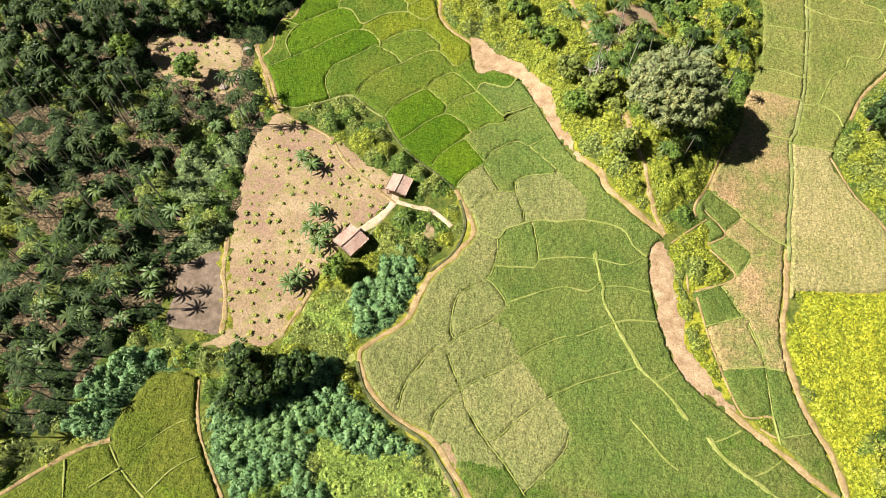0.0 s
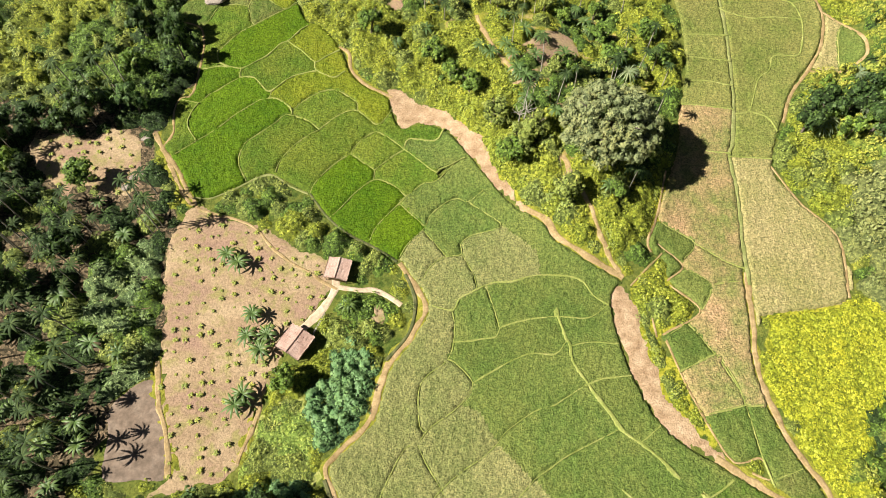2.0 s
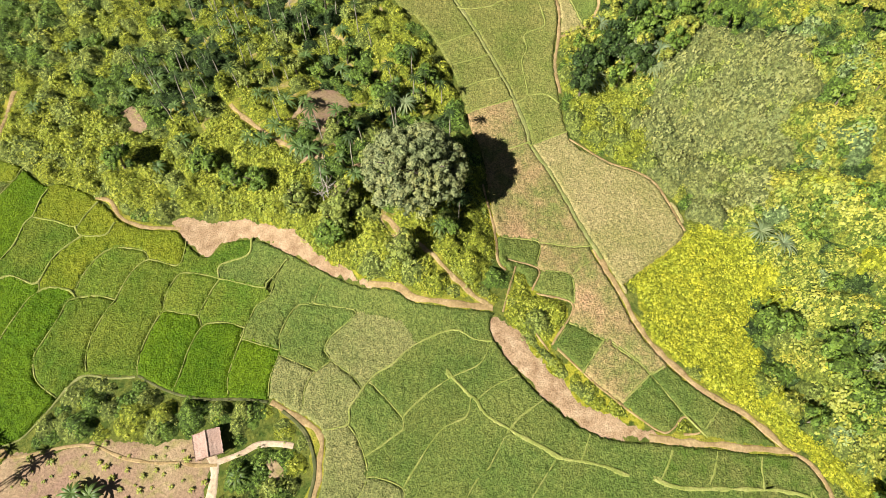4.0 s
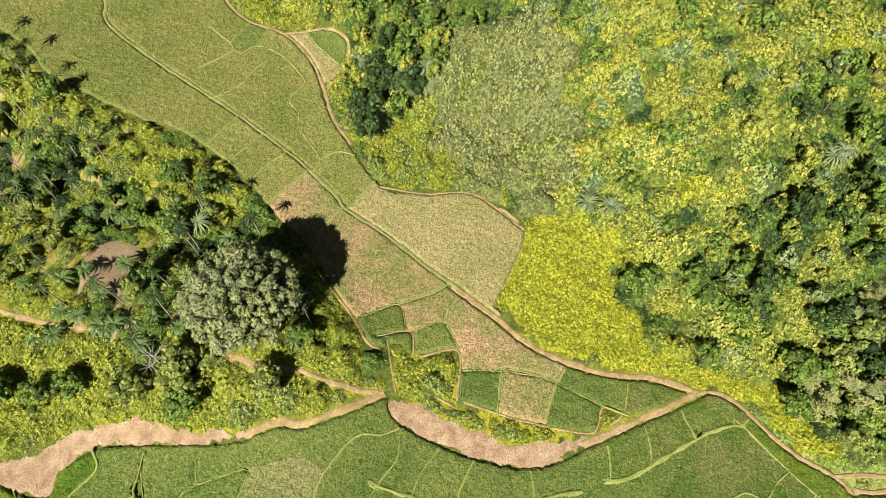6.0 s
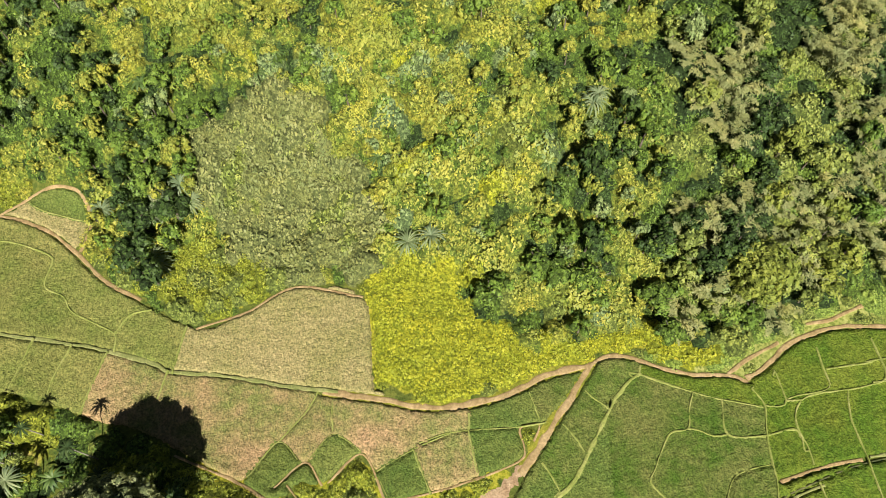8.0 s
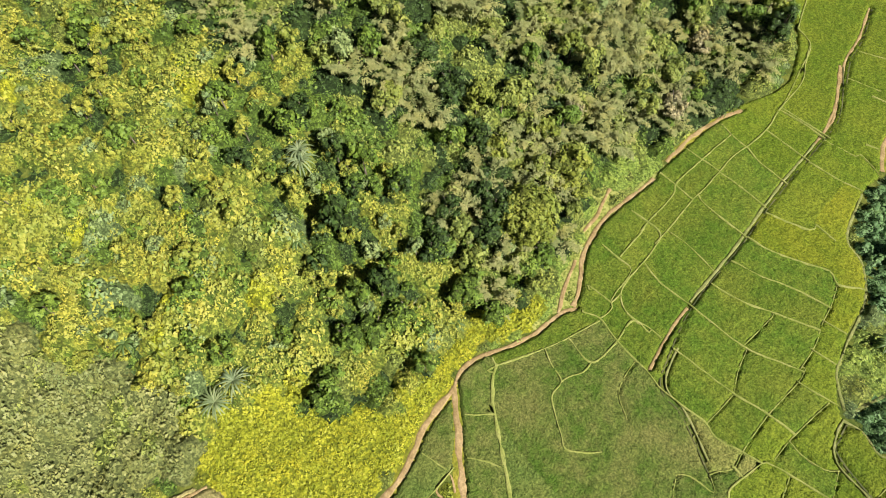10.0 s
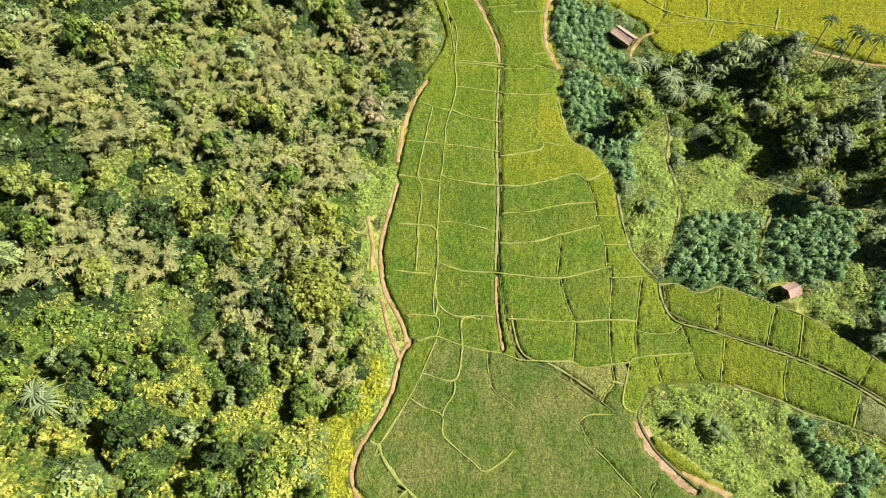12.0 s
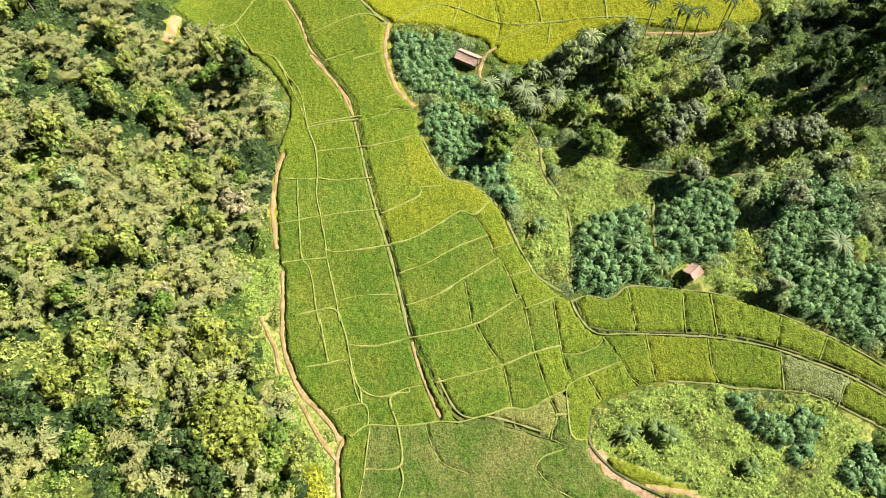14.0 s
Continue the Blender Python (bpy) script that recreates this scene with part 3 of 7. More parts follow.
bund(0.4, "low", (-12.2, 88.2), (-11.8, 89.2), (-10.2, 91.3), (-6.6, 94.3), (-3.3, 95.8), (-1.2, 93.7), (0.9, 91.6))
bund(0.4, "low", (-3.3, 95.8), (-2.7, 97.3), (-0, 99.6), (2.5, 100.6), (5.3, 98.2), (7.3, 95.6))
bund(0.42, "high", (7.3, 95.6), (8.8, 97.6), (13.8, 96.1), (15.8, 98.1), (16.2, 98.4))
bund(0.4, "low", (0.9, 91.6), (1.9, 92.4), (5.1, 94.4), (7.2, 95.4))
bund(0.42, "high", (7.3, 95.6), (10.8, 91.1), (12.9, 88.8), (13.4, 89.4), (15.9, 89.9), (18.8, 90.8), (18.8, 90.5))
bund(0.4, "low", (-9.1, 82.3), (-8.8, 82.6), (-6.6, 84.3), (-3.3, 87.3), (0.2, 89.4), (2.1, 89), (4.3, 87.3), (6, 84.9))
bund(0.4, "low", (0.9, 91.6), (0.3, 89.4))
bund(0.4, "low", (-2.6, 75.8), (-2.2, 76.4), (-0.6, 79.1), (3.3, 82.5), (5.3, 84), (6, 84.9))
bund(0.4, "low", (4.4, 83.6), (7.6, 79.1), (8.7, 77.8))
bund(0.4, "low", (2.2, 71.5), (2.8, 72.1), (4.8, 74.7), (8.4, 77.5), (10.1, 80), (13.5, 82.1), (15.9, 82.5), (17.7, 81.4), (21.1, 83.1))
bund(0.4, "low", (4.9, 83.7), (4.7, 84), (7.5, 85.7), (9.9, 87.1), (12.5, 87.2), (16.8, 90.2), (19.3, 90.6), (18.8, 90.8))
bund(0.4, "low", (4.4, 66.3), (6.1, 66.9), (8.1, 69.4), (11.1, 70.8), (14.4, 70.8), (14.5, 72.8), (16.6, 74.2), (20.1, 74.5), (22.8, 74.8), (22.8, 75.6), (17.7, 81.4))
bund(0.4, "low", (7.9, 77.1), (8.3, 76.6), (10.9, 72), (11.5, 70.8))
bund(0.4, "low", (14.4, 70.8), (15.7, 66.3), (15.7, 62.9))
bund(0.42, "high", (5.8, 62.6), (7.1, 61.6), (10.6, 60), (12.1, 61.9), (13.8, 62.6), (18.3, 63.9), (22.5, 63.5), (27.4, 63.7), (34.1, 61.6), (36, 58), (38.2, 55.8))
bund(0.3, "none", (23, 75.1), (27.6, 68.8), (27.4, 63.7))
bund(0.3, "none", (27.6, 68.8), (30.8, 71), (32.2, 71.7))
bund(0.4, "low", (10.2, 60.2), (10.4, 60.5), (10.4, 57.4), (9.4, 53.6), (7.7, 51), (3.7, 48.9), (2.1, 46.4), (1.4, 40.9), (2.3, 39.8))
bund(0.4, "low", (17.3, 63.6), (17.6, 62.4), (18, 57.3), (18.1, 55.1))
bund(0.42, "high", (9.6, 54.2), (10.4, 54), (17, 53.7), (18.1, 55.1), (23.2, 55.8), (28.5, 55.4), (33.6, 54.1), (36.4, 55), (38.1, 55.8))
bund(0.42, "high", (29.1, 49.7), (33, 49.7), (37.7, 48.6), (38.3, 48.6))
bund(0.42, "high", (29.8, 42.6), (33.4, 43.1), (38.1, 42.7), (38.7, 42.7))
bund(0.42, "high", (11.4, 46.4), (15.3, 47.8), (19.3, 49.1), (22.6, 49.6), (26.4, 48.8), (28.9, 50.6), (29.2, 50.6))
bund(0.4, "low", (8, 51.4), (9, 50.7), (11.4, 46.4), (8.4, 43.1), (3.3, 40.6), (2, 39.6), (0.5, 38.3))
bund(0.4, "low", (13.4, 36), (15.3, 37.6), (20.5, 39.9), (24.2, 40.4), (29.8, 42.6))
bund(0.4, "low", (0.5, 38.3), (1.4, 35.1), (3.1, 30.7), (4, 27.4), (6.8, 22.5), (10, 18.3), (12.9, 13.6), (12.5, 14.2))
bund(0.4, "low", (3.1, 30.7), (6.5, 32.6), (10.8, 34.4), (13.4, 36))
bund(0.4, "low", (-8.4, 26.4), (-7.5, 27.4), (-6.7, 30.7), (-4.4, 34.4), (-1.4, 38), (0.5, 38.3))
bund(0.4, "low", (-2.6, 22.9), (-2.2, 23.6), (-1.3, 26.5), (1, 28.9), (3.1, 30.7))
bund(0.4, "low", (17.7, 29.4), (20.8, 30.7), (24.6, 32.2), (34, 34.7))
bund(0.4, "low", (7.1, 22.2), (9.1, 22.8), (12.1, 25.4), (15.8, 28), (17.7, 29.4))
bund(0.4, "low", (12.3, 14.1), (13.5, 14.9), (15.6, 16.7), (19.3, 20.2), (20.7, 23.1))
bund(0.3, "none", (8.4, 43.1), (11.8, 41.3), (13.4, 36), (17.7, 29.4), (20.7, 23.1), (23.1, 19.1), (26.4, 13.8))
bund(0.42, "high", (30.9, 25.6), (32.8, 23.1), (35.6, 19.1), (37.3, 17.5))
bund(0.42, "high", (36.1, 31.7), (36.3, 31.9), (40.2, 33.8), (40.9, 34.2))
bund(0.9, "high", (28.5, 55.4), (28.7, 56.8), (28.8, 54.1), (29.3, 49.6), (29.1, 47.2), (30.5, 42.7), (32.2, 38.2), (34, 34.1), (36.9, 30.8), (40.4, 25.4))
bund(0.42, "high", (101.5, 130.9), (100.3, 127.6), (99.5, 124.7), (98.2, 122.9), (98, 121.1), (101.3, 119.2), (101.6, 114), (99.5, 108.7), (97.6, 105.5), (96.2, 105), (91.5, 105.7), (89, 102.3), (86.1, 100.7), (83.7, 97.3), (80.8, 93), (77.4, 92.8))
bund(0.42, "high", (90.1, 127), (93, 125.2), (96.3, 123.7), (98.2, 122.9))
bund(0.42, "high", (99.5, 124.7), (104.4, 123.9), (105.6, 124), (107.3, 124))
bund(0.42, "high", (101.3, 119.2), (105.6, 119.6), (107.4, 119.6))
bund(0.42, "high", (84.9, 120.6), (84.2, 120.7), (86, 119), (90.6, 116.6), (94.5, 116.3), (101.6, 114.5))
bund(0.42, "high", (73.5, 114.6), (72.5, 114.8), (77.4, 114.2), (82.6, 113.1), (83.2, 113))
bund(0.42, "high", (72.1, 108.9), (72.6, 108.8), (78.5, 107), (80.5, 106.5), (81.5, 106.2))
bund(0.42, "high", (69.8, 102.9), (70.1, 102.8), (74, 102), (78.1, 100.4), (79.7, 99.9))
bund(0.42, "high", (67.2, 97.3), (67.8, 97), (71.4, 96), (76.3, 94.5), (77.7, 93.9))
bund(0.42, "high", (68.1, 85.1), (72.6, 83.8), (73, 83.6))
bund(0.42, "high", (80.8, 93), (84.2, 90.7), (84.8, 87.1), (85.4, 86.7))
bund(0.42, "high", (72.7, 82.7), (72, 82.9), (75.7, 82.1), (78.8, 81.3), (80.7, 80.8), (81.1, 80.5))
bund(0.42, "high", (110.6, 111.1), (109.3, 110.3), (107.2, 107), (104, 98.9), (104.1, 99.4))
bund(0.4, "low", (52.2, 71), (53.3, 70.2), (53.6, 69.7), (58.1, 65.3), (54.9, 62.3), (53.9, 61.7))
bund(0.4, "low", (54.3, 61.1), (54.8, 60.3), (58, 56.4), (54.7, 52.1), (53.7, 51.5))
bund(0.4, "low", (58.1, 65.3), (62.4, 60.6), (65, 58.7), (65.9, 58.5))
bund(0.4, "low", (58, 56.4), (62, 56.3), (64.2, 55.9), (64.8, 55.7))
bund(0.4, "low", (51, 50.6), (53.7, 43.8), (55.3, 37.7))
bund(0.42, "high", (53.7, 43.8), (46.4, 41.9), (46.8, 41.9))
bund(0.42, "high", (54.1, 51.7), (54.2, 51.5), (51, 50.1), (45.6, 48), (46.1, 48.1))
bund(0.4, "low", (53.8, 43.4), (54.3, 43.5), (55.4, 38.4), (55.4, 34.3), (54.9, 29.1), (54.7, 26.1), (54.8, 21.5), (55, 21.7))
bund(0.42, "high", (56, 34.2), (56, 34.5), (48.6, 34.1), (48, 34))
bund(0.42, "high", (55.3, 34.3), (59.5, 33.7))
bund(0.42, "high", (61.1, 23.6), (60.5, 23.4), (54.8, 22.4))
bund(0.9, "high", (60.3, 3.7), (58.8, 7.1), (55.1, 10.7), (52.5, 13), (49, 15.9), (45.2, 19.2), (43, 22.8), (43.7, 21.8))
bund(0.42, "high", (60.3, 4.1), (62.3, 3.2), (62.6, 3.1))
bund(0.42, "high", (47.5, -9.5), (47.3, -13.3), (47.4, -18.4), (44, -18.4), (43.9, -19.1))
bund(0.42, "high", (52.4, -18.9), (52.7, -21), (53.1, -26.4), (56.3, -26.9), (60.2, -27.3))
bund(0.42, "high", (59.9, 14.8), (59.4, 14.3), (57.1, 12.5), (55.1, 10.5))
bund(0.42, "high", (54.9, 19.8), (54.1, 19), (51.9, 17.6), (49, 16.4), (48.8, 16.1))
bund(0.42, "high", (49.8, 24.9), (48.6, 23.7), (46, 22.4), (43.7, 21.8))
bund(0.42, "high", (54.5, -99), (52.4, -92.7), (50.6, -87.6), (50.7, -78.4), (50.2, -72.1), (50.8, -66.3), (52, -60.7), (52.2, -52.2), (52.7, -46.3), (52.6, -39.3), (52.8, -33.9))
bund(0.42, "high", (50.7, -77.9), (45.9, -77.8), (40.1, -77.2))
bund(0.42, "high", (50.2, -71.3), (43.9, -70.5), (39.9, -70))
bund(0.42, "high", (50.8, -64.8), (47.3, -63.3), (40.5, -62.1))
bund(0.42, "high", (52.1, -55.9), (51.5, -55.9), (47.4, -55.6), (41.1, -54.6), (41.4, -54.6))
bund(0.42, "high", (52.5, -48.5), (52.2, -48.5), (50.1, -47.5), (40.8, -46.4), (40.5, -46.4))
bund(0.42, "high", (52.5, -37.9), (48, -37.7), (41.5, -36.2))
bund(0.42, "high", (59, -66.8), (57.9, -66.7), (54.4, -65.5), (50.8, -64.8))
bund(0.42, "high", (60.1, -56.6), (59.8, -56.6), (52.5, -56.2), (52.1, -56.2))
bund(0.42, "high", (60.9, -48.2), (60.6, -48.2), (52.9, -47), (52.6, -47))
bund(0.42, "high", (55, -65.5), (56.2, -57.3), (57.1, -48.4), (56.1, -45.3), (56.4, -37.1), (56.3, -34.3))
bund(0.4, "low", (45.3, -95.3), (38.2, -96.4), (36.7, -96.8))
bund(0.4, "low", (40.1, -77), (33.4, -77.3))
bund(0.42, "high", (39.9, -69.8), (33.8, -69.6), (28.2, -70.4), (28.5, -70.4))
bund(0.4, "low", (33.4, -77.3), (32.9, -78.4), (27.7, -76.2))
bund(0.42, "high", (33.2, -81.2), (28.8, -82.2), (29.4, -82))
bund(0.3, "none", (36.7, -96.8), (34.8, -88.5), (33.2, -81.7), (33.6, -70.9), (32.5, -69), (32.8, -62.3), (32.3, -57.4), (26.6, -55.9), (23.4, -48.5))
bund(0.42, "high", (32.3, -57.4), (27.8, -56.5), (27.9, -56.2))
bund(0.42, "high", (40.6, -53.6), (40.3, -53.6), (32.6, -55.5), (32.1, -57.4))
bund(0.42, "high", (40.5, -46.6), (35.8, -46.8), (29.8, -48.6), (25.7, -50), (23.4, -48.5), (20.1, -50.4), (19.1, -50.8))
bund(0.42, "high", (40.4, -40.2), (34.8, -40.9), (30.9, -42.1), (26.3, -43), (22.2, -43.4))
bund(0.42, "high", (40.7, -33.7), (34.6, -34.3), (29.4, -36), (22.3, -38.2), (21.7, -38.3))
bund(0.4, "low", (23.4, -48.5), (22.4, -44), (22, -39.6), (21.3, -36.7), (21, -33.9), (21, -29.8), (20.9, -29.5))
bund(0.42, "high", (22.1, -40.4), (22.5, -40.4), (16.8, -40.7), (17.2, -40.7))
bund(0.42, "high", (21, -34.3), (21.6, -34.2), (15.7, -34.5), (16.2, -34.4))
bund(0.42, "high", (60.3, -37.2), (56.4, -37.1), (53.2, -36.3), (52.4, -31.9), (52.5, -24.4), (51.9, -21.3), (49.9, -19.3), (47.1, -18.7), (44.3, -19.1), (40.9, -18.8))
bund(0.42, "high", (56.2, -35.4), (56.2, -27.3))
bund(0.42, "high", (52.3, -29.4), (47.8, -27.8), (41.4, -27.6), (41.1, -27.6))
bund(0.42, "high", (56.5, -18.2), (57.4, -18.7), (52.2, -18.6), (51.5, -16.5), (52, -14.9))
bund(0.42, "high", (51.9, -21.3), (52.2, -18.6))
bund(0.42, "high", (55.2, -14.2), (55.1, -13.8), (52, -14.9), (47.4, -13.4), (40.7, -12.3), (37.6, -11.3))
bund(0.42, "high", (41.4, -27.6), (41.1, -27.6), (30.4, -26.9), (24.7, -28.4), (20.3, -29.7))
bund(0.4, "low", (29.4, -36), (29.2, -35.3), (30.4, -26.9))
bund(0.4, "low", (29.6, -27.1), (29.5, -26.8), (28.8, -22.6), (27.3, -18.6))
bund(0.42, "high", (39.2, -18.6), (38.9, -18.7), (33, -18.6), (27.3, -18.6), (21.4, -19.3), (16.5, -19.2))
bund(0.4, "low", (27.3, -18.4), (27.7, -14.9), (28.2, -11))
bund(0.42, "high", (37.6, -11.3), (34.3, -11.2), (28.7, -11.3), (26.1, -10.3), (22.1, -11), (18.3, -11.6), (18.5, -11.3))
bund(0.4, "low", (21.3, -19.5), (21.5, -15), (21.5, -11), (21.3, -8.1), (23, -5.8), (23.7, -4.6))
bund(0.4, "low", (21, -30.5), (20.4, -30.5), (20.2, -27.5), (21.3, -19.5))
bund(0.42, "high", (20.2, -27.4), (20.5, -27.4), (13.4, -28.1), (12.9, -28.4))
bund(0.4, "low", (14.7, -27.8), (16.5, -19.2), (17.1, -13), (17, -12.4))
bund(0.42, "high", (51.7, -14.5), (53.9, -8.5), (55.9, -3.9), (59.2, 2.2), (60.9, 5.8), (59.6, 5.2))
bund(0.42, "high", (53.9, -8.2), (48.4, -7.3), (47.2, -13.1))
bund(0.42, "high", (55.9, -3.9), (53.2, -2.3), (50.2, -1.1), (50, 1.9), (47.2, 4.5), (44.9, 6.2), (43.1, 7.4), (40.3, 5.6), (38.5, 3.9))
bund(0.42, "high", (50.2, -1.1), (49.8, -2.6), (48.5, -4.8), (48.4, -7.3))
bund(0.4, "low", (42.8, -12.7), (42.9, -12.3), (42.1, -6.4), (38.3, -3.2))
bund(0.4, "low", (27.6, -1.1), (26.2, 2.2), (23.6, 4.8), (20.6, 8.2), (17.6, 11.4))
bund(0.4, "low", (27.5, -1), (27.9, -0.8), (25.9, -2.4), (21.8, -2.7), (23.2, -4.3))
bund(0.4, "low", (1.4, -26), (1.3, -25.6), (2.7, -18.6), (2.9, -18))
bund(0.4, "low", (-7.6, -22.3), (-7.3, -21.8), (-5.1, -15.6), (-4.9, -15))
bund(0.4, "low", (-11.7, -20.2), (-11.6, -19.9), (-9.7, -13.4), (-9.5, -13.1))
bund(0.4, "low", (-20.6, -12.5), (-18, -8.9), (-17.4, -8.1))
bund(0.4, "low", (-26, -7.3), (-22.4, -3.8))
bund(0.4, "low", (-7.9, -13.1), (-6.3, -8.1), (-6.2, -4.7))
bund(0.4, "low", (-17.5, -7.2), (-17.7, -7.4), (-15.1, -1.3))
bund(0.4, "low", (-25.3, -0.1), (-25, 0.2), (-21.9, 3.8), (-22.2, 3.4))
bund(0.4, "low", (1.6, -17.1), (3.5, -8.8), (3.5, -8.2))
bund(0.4, "low", (8.8, -18.7), (7.5, -13.6), (7.3, -11), (6, -8.3))
bund(0.4, "low", (16.7, -17.8), (14.3, -17.1), (10.5, -17.3), (8.6, -18.7))
bund(0.42, "high", (18.3, -11.6), (17.9, -12.2), (14.1, -13), (7.5, -13.6))
bund(0.4, "low", (14.1, -13), (13.2, -7.9))
bund(0.42, "high", (18.5, -11.6), (18.5, -11.3), (20.2, -4.3), (17.6, -2.8))
bund(0.42, "high", (21.5, -7.9), (21.9, -8.2), (19.4, -7.6))
bund(0.4, "low", (16.2, 8), (17.1, 9.2), (17.5, 11.5))
bund(0.4, "low", (-39.5, 25.3), (-43, 24.2), (-47.9, 20.3))
bund(0.7, "low", (-52.7, 21.5), (-49.8, 17.3), (-45.4, 13.1))
bund(0.45, "high", (-58.4, 19.2), (-57, 13))
bund(0.45, "high", (-37.8, 19.6), (-41.7, 17.4), (-45.1, 13.7))
bund(0.45, "high", (-49.8, 17.3), (-53.7, 14.4))
bund(0.4, "low", (5.4, -90.2), (3.2, -94.8), (2.1, -102.9))
bund(0.45, "high", (14.1, -96.9), (10, -104))
bund(0.45, "high", (-5.6, -91.2), (-7, -99))
bund(0.45, "high", (26.1, -102.5), (14.6, -105.1), (3.2, -94.8), (-5.6, -91.2), (-19.1, -86.8), (-28, -81.7))
bund(0.45, "high", (-18.8, -86), (-20.7, -92.4))
bund(0.45, "high", (-4.9, -85.3), (-7.3, -90.5))
bund(0.45, "high", (-5.6, -91.2), (5.4, -90.2))
bund(0.3, "none", (-20, 21), (4, 19), (20, 15), (30, 14), (40, 14), (52, 12), (62, 9), (70, 6))
zone("yellow", (81.8, 49.4), (65.9, 49.1), (61.9, 40.8), (60.6, 34.5), (65.4, 2.4), (60.3, -7), (57.7, -14), (61, -15.8), (65.1, -6.9), (71, 0.1), (67.7, 12.1), (69.1, 22.1), (75.7, 30.3), (84.2, 33.1), (89.3, 38.6), (87.2, 46.9))
zone("grey", (115.9, 78.9), (121.3, 61), (107.9, 50.2), (94.5, 45.4), (87.2, 51.4), (85.3, 67), (97.6, 74.6))
zone("cassava", (-60.4, 24.4), (-55.3, 36.6), (-47.1, 36.4), (-42.7, 34.7), (-48, 31.1), (-51.8, 22.4), (-55.2, 20.6))
zone("cassava", (-38.4, 25.3), (-27.4, 35.1), (-17.9, 36.2), (-15.3, 29.5), (-4, 19.6), (-7.5, 17), (-19.9, 16.8), (-16.1, 13.4), (-33.7, 13.2))
zone("cassava", (-15, 50.7), (-9, 57.9), (-4.7, 56.8), (-4.1, 50.8), (-7, 44), (-14.3, 39.6), (-16.5, 43.8))
zone("cassava", (26.9, -99.4), (16.1, -94.7), (11.4, -79.5), (9.5, -69.3), (14.8, -72.5), (26, -81.9), (28.9, -91.1))
zone("cassava", (27.6, -75.9), (20.2, -75.5), (11.4, -63.8), (12.4, -49.9), (16.4, -48.3), (20.2, -54.8), (25.7, -60.5))
zone("grass", (18, -1.1), (14.6, -5.9), (6.8, -7.5), (-8.1, -3.4), (-27.6, 10.9), (-23.2, 17.8), (9.1, 8.7))
zone("grass", (-18.1, 16), (-7.6, 17.8), (0.5, 17), (4.1, 13.4), (-19.6, 13.3))
zone("grass", (-27.9, 39.2), (-24.7, 45.7), (-19.1, 50.5), (-14.5, 43.8), (-15.9, 35.4), (-23.6, 35.2))
zone("grass", (67.5, -54), (60.4, -51.3), (63.2, -33.6), (57, -13.8), (60, -5.5), (64.5, -12.5), (66, -21.2), (68.5, -31))
zone("palms", (-99, 116.8), (-45.9, 120), (-36.7, 85.6), (-40, 75.9), (-39.2, 61.9), (-47.3, 54.4), (-48.3, 42.4), (-55.2, 36.1), (-61.3, 24.8), (-68.2, 19.5))
zone("weeds", (8.3, 112.9), (21, 99.3), (24.6, 87.8), (28.5, 79.4), (42.8, 61.2), (45.2, 71.6), (40.9, 77.5), (37.2, 86.9), (27.7, 100.4), (18.4, 108.5))
zone("bamboo", (127.2, -12.7), (119.8, -57.3), (64, -42.1), (72.2, -29.8), (64.9, -9.7), (84.6, -6.7))
zone("bamboo", (103.7, -96.9), (75.6, -108.6), (53, -82.8), (68.4, -46.1), (65.5, -19), (82.3, -10.9), (101.6, -15.1))
zone("weeds", (51.2, 64.1), (50.3, 58.7), (53.9, 51.8), (46.3, 49), (43.5, 53.5), (43.3, 58.8))
zone("weeds", (43.5, 53.5), (45.6, 47.9), (48.7, 27.7), (45, 31.1), (41.7, 37.8), (40.5, 44.9), (41.3, 52.8))
zone("grass", (6.8, -66.4), (5.7, -62.1), (6.1, -52.7), (5.7, -45.6), (10.6, -29.4), (13, -28.9), (16.1, -35.9), (14.6, -48.5), (13.4, -59.4), (10, -65.9))
zone("grass", (5.1, -60.4), (-4.7, -54.5), (-11.7, -46), (-9, -39.6), (-5.6, -39.6), (0.5, -41.1), (6.2, -41.1), (5.3, -48.2))
zone("grass", (-6.9, -27.1), (-10.3, -22.9), (-18, -17.2), (-22.9, -27.1), (-23.7, -33.1), (-19.3, -27.3), (-11.5, -24.2), (-9.7, -28.5))
zone("cassava", (6, -41.7), (0.4, -41.4), (-7.1, -40.3), (-6, -32.4), (-6, -25), (-6, -22.7), (10.6, -26.8))
zone("cassava", (-12.6, -44.9), (-23.6, -39.7), (-22.8, -33.5), (-18.8, -27.5), (-11, -24.4), (-9.7, -28.5), (-6.2, -27.4), (-9, -37.6))
zone("cassava", (-31.8, -36.4), (-41.6, -32.4), (-41.5, -24.7), (-35.4, -17.5), (-24.7, -26.4), (-27.4, -32.9))
zone("cassava", (-22.6, -26.6), (-31.7, -20.1), (-40.5, -14.5), (-39.6, -1.7), (-28.7, -5.6), (-21.8, -14.6))
zone("thicket", (136.5, 137.8), (134.2, 97), (115.6, 95.8), (113.3, 105.4), (114.9, 120), (123.3, 129.6), (122.2, 136.8))
zone("weeds", (121.7, 137.3), (122.9, 130.2), (114.4, 120.4), (114.4, 112.1), (110.8, 112.8), (107.8, 123), (113.1, 134.5))
zone("weeds", (95.4, 86.4), (97.5, 78.7), (90.7, 67), (85.8, 67.5), (82, 75.4), (85.4, 82.4), (90.1, 89.7))
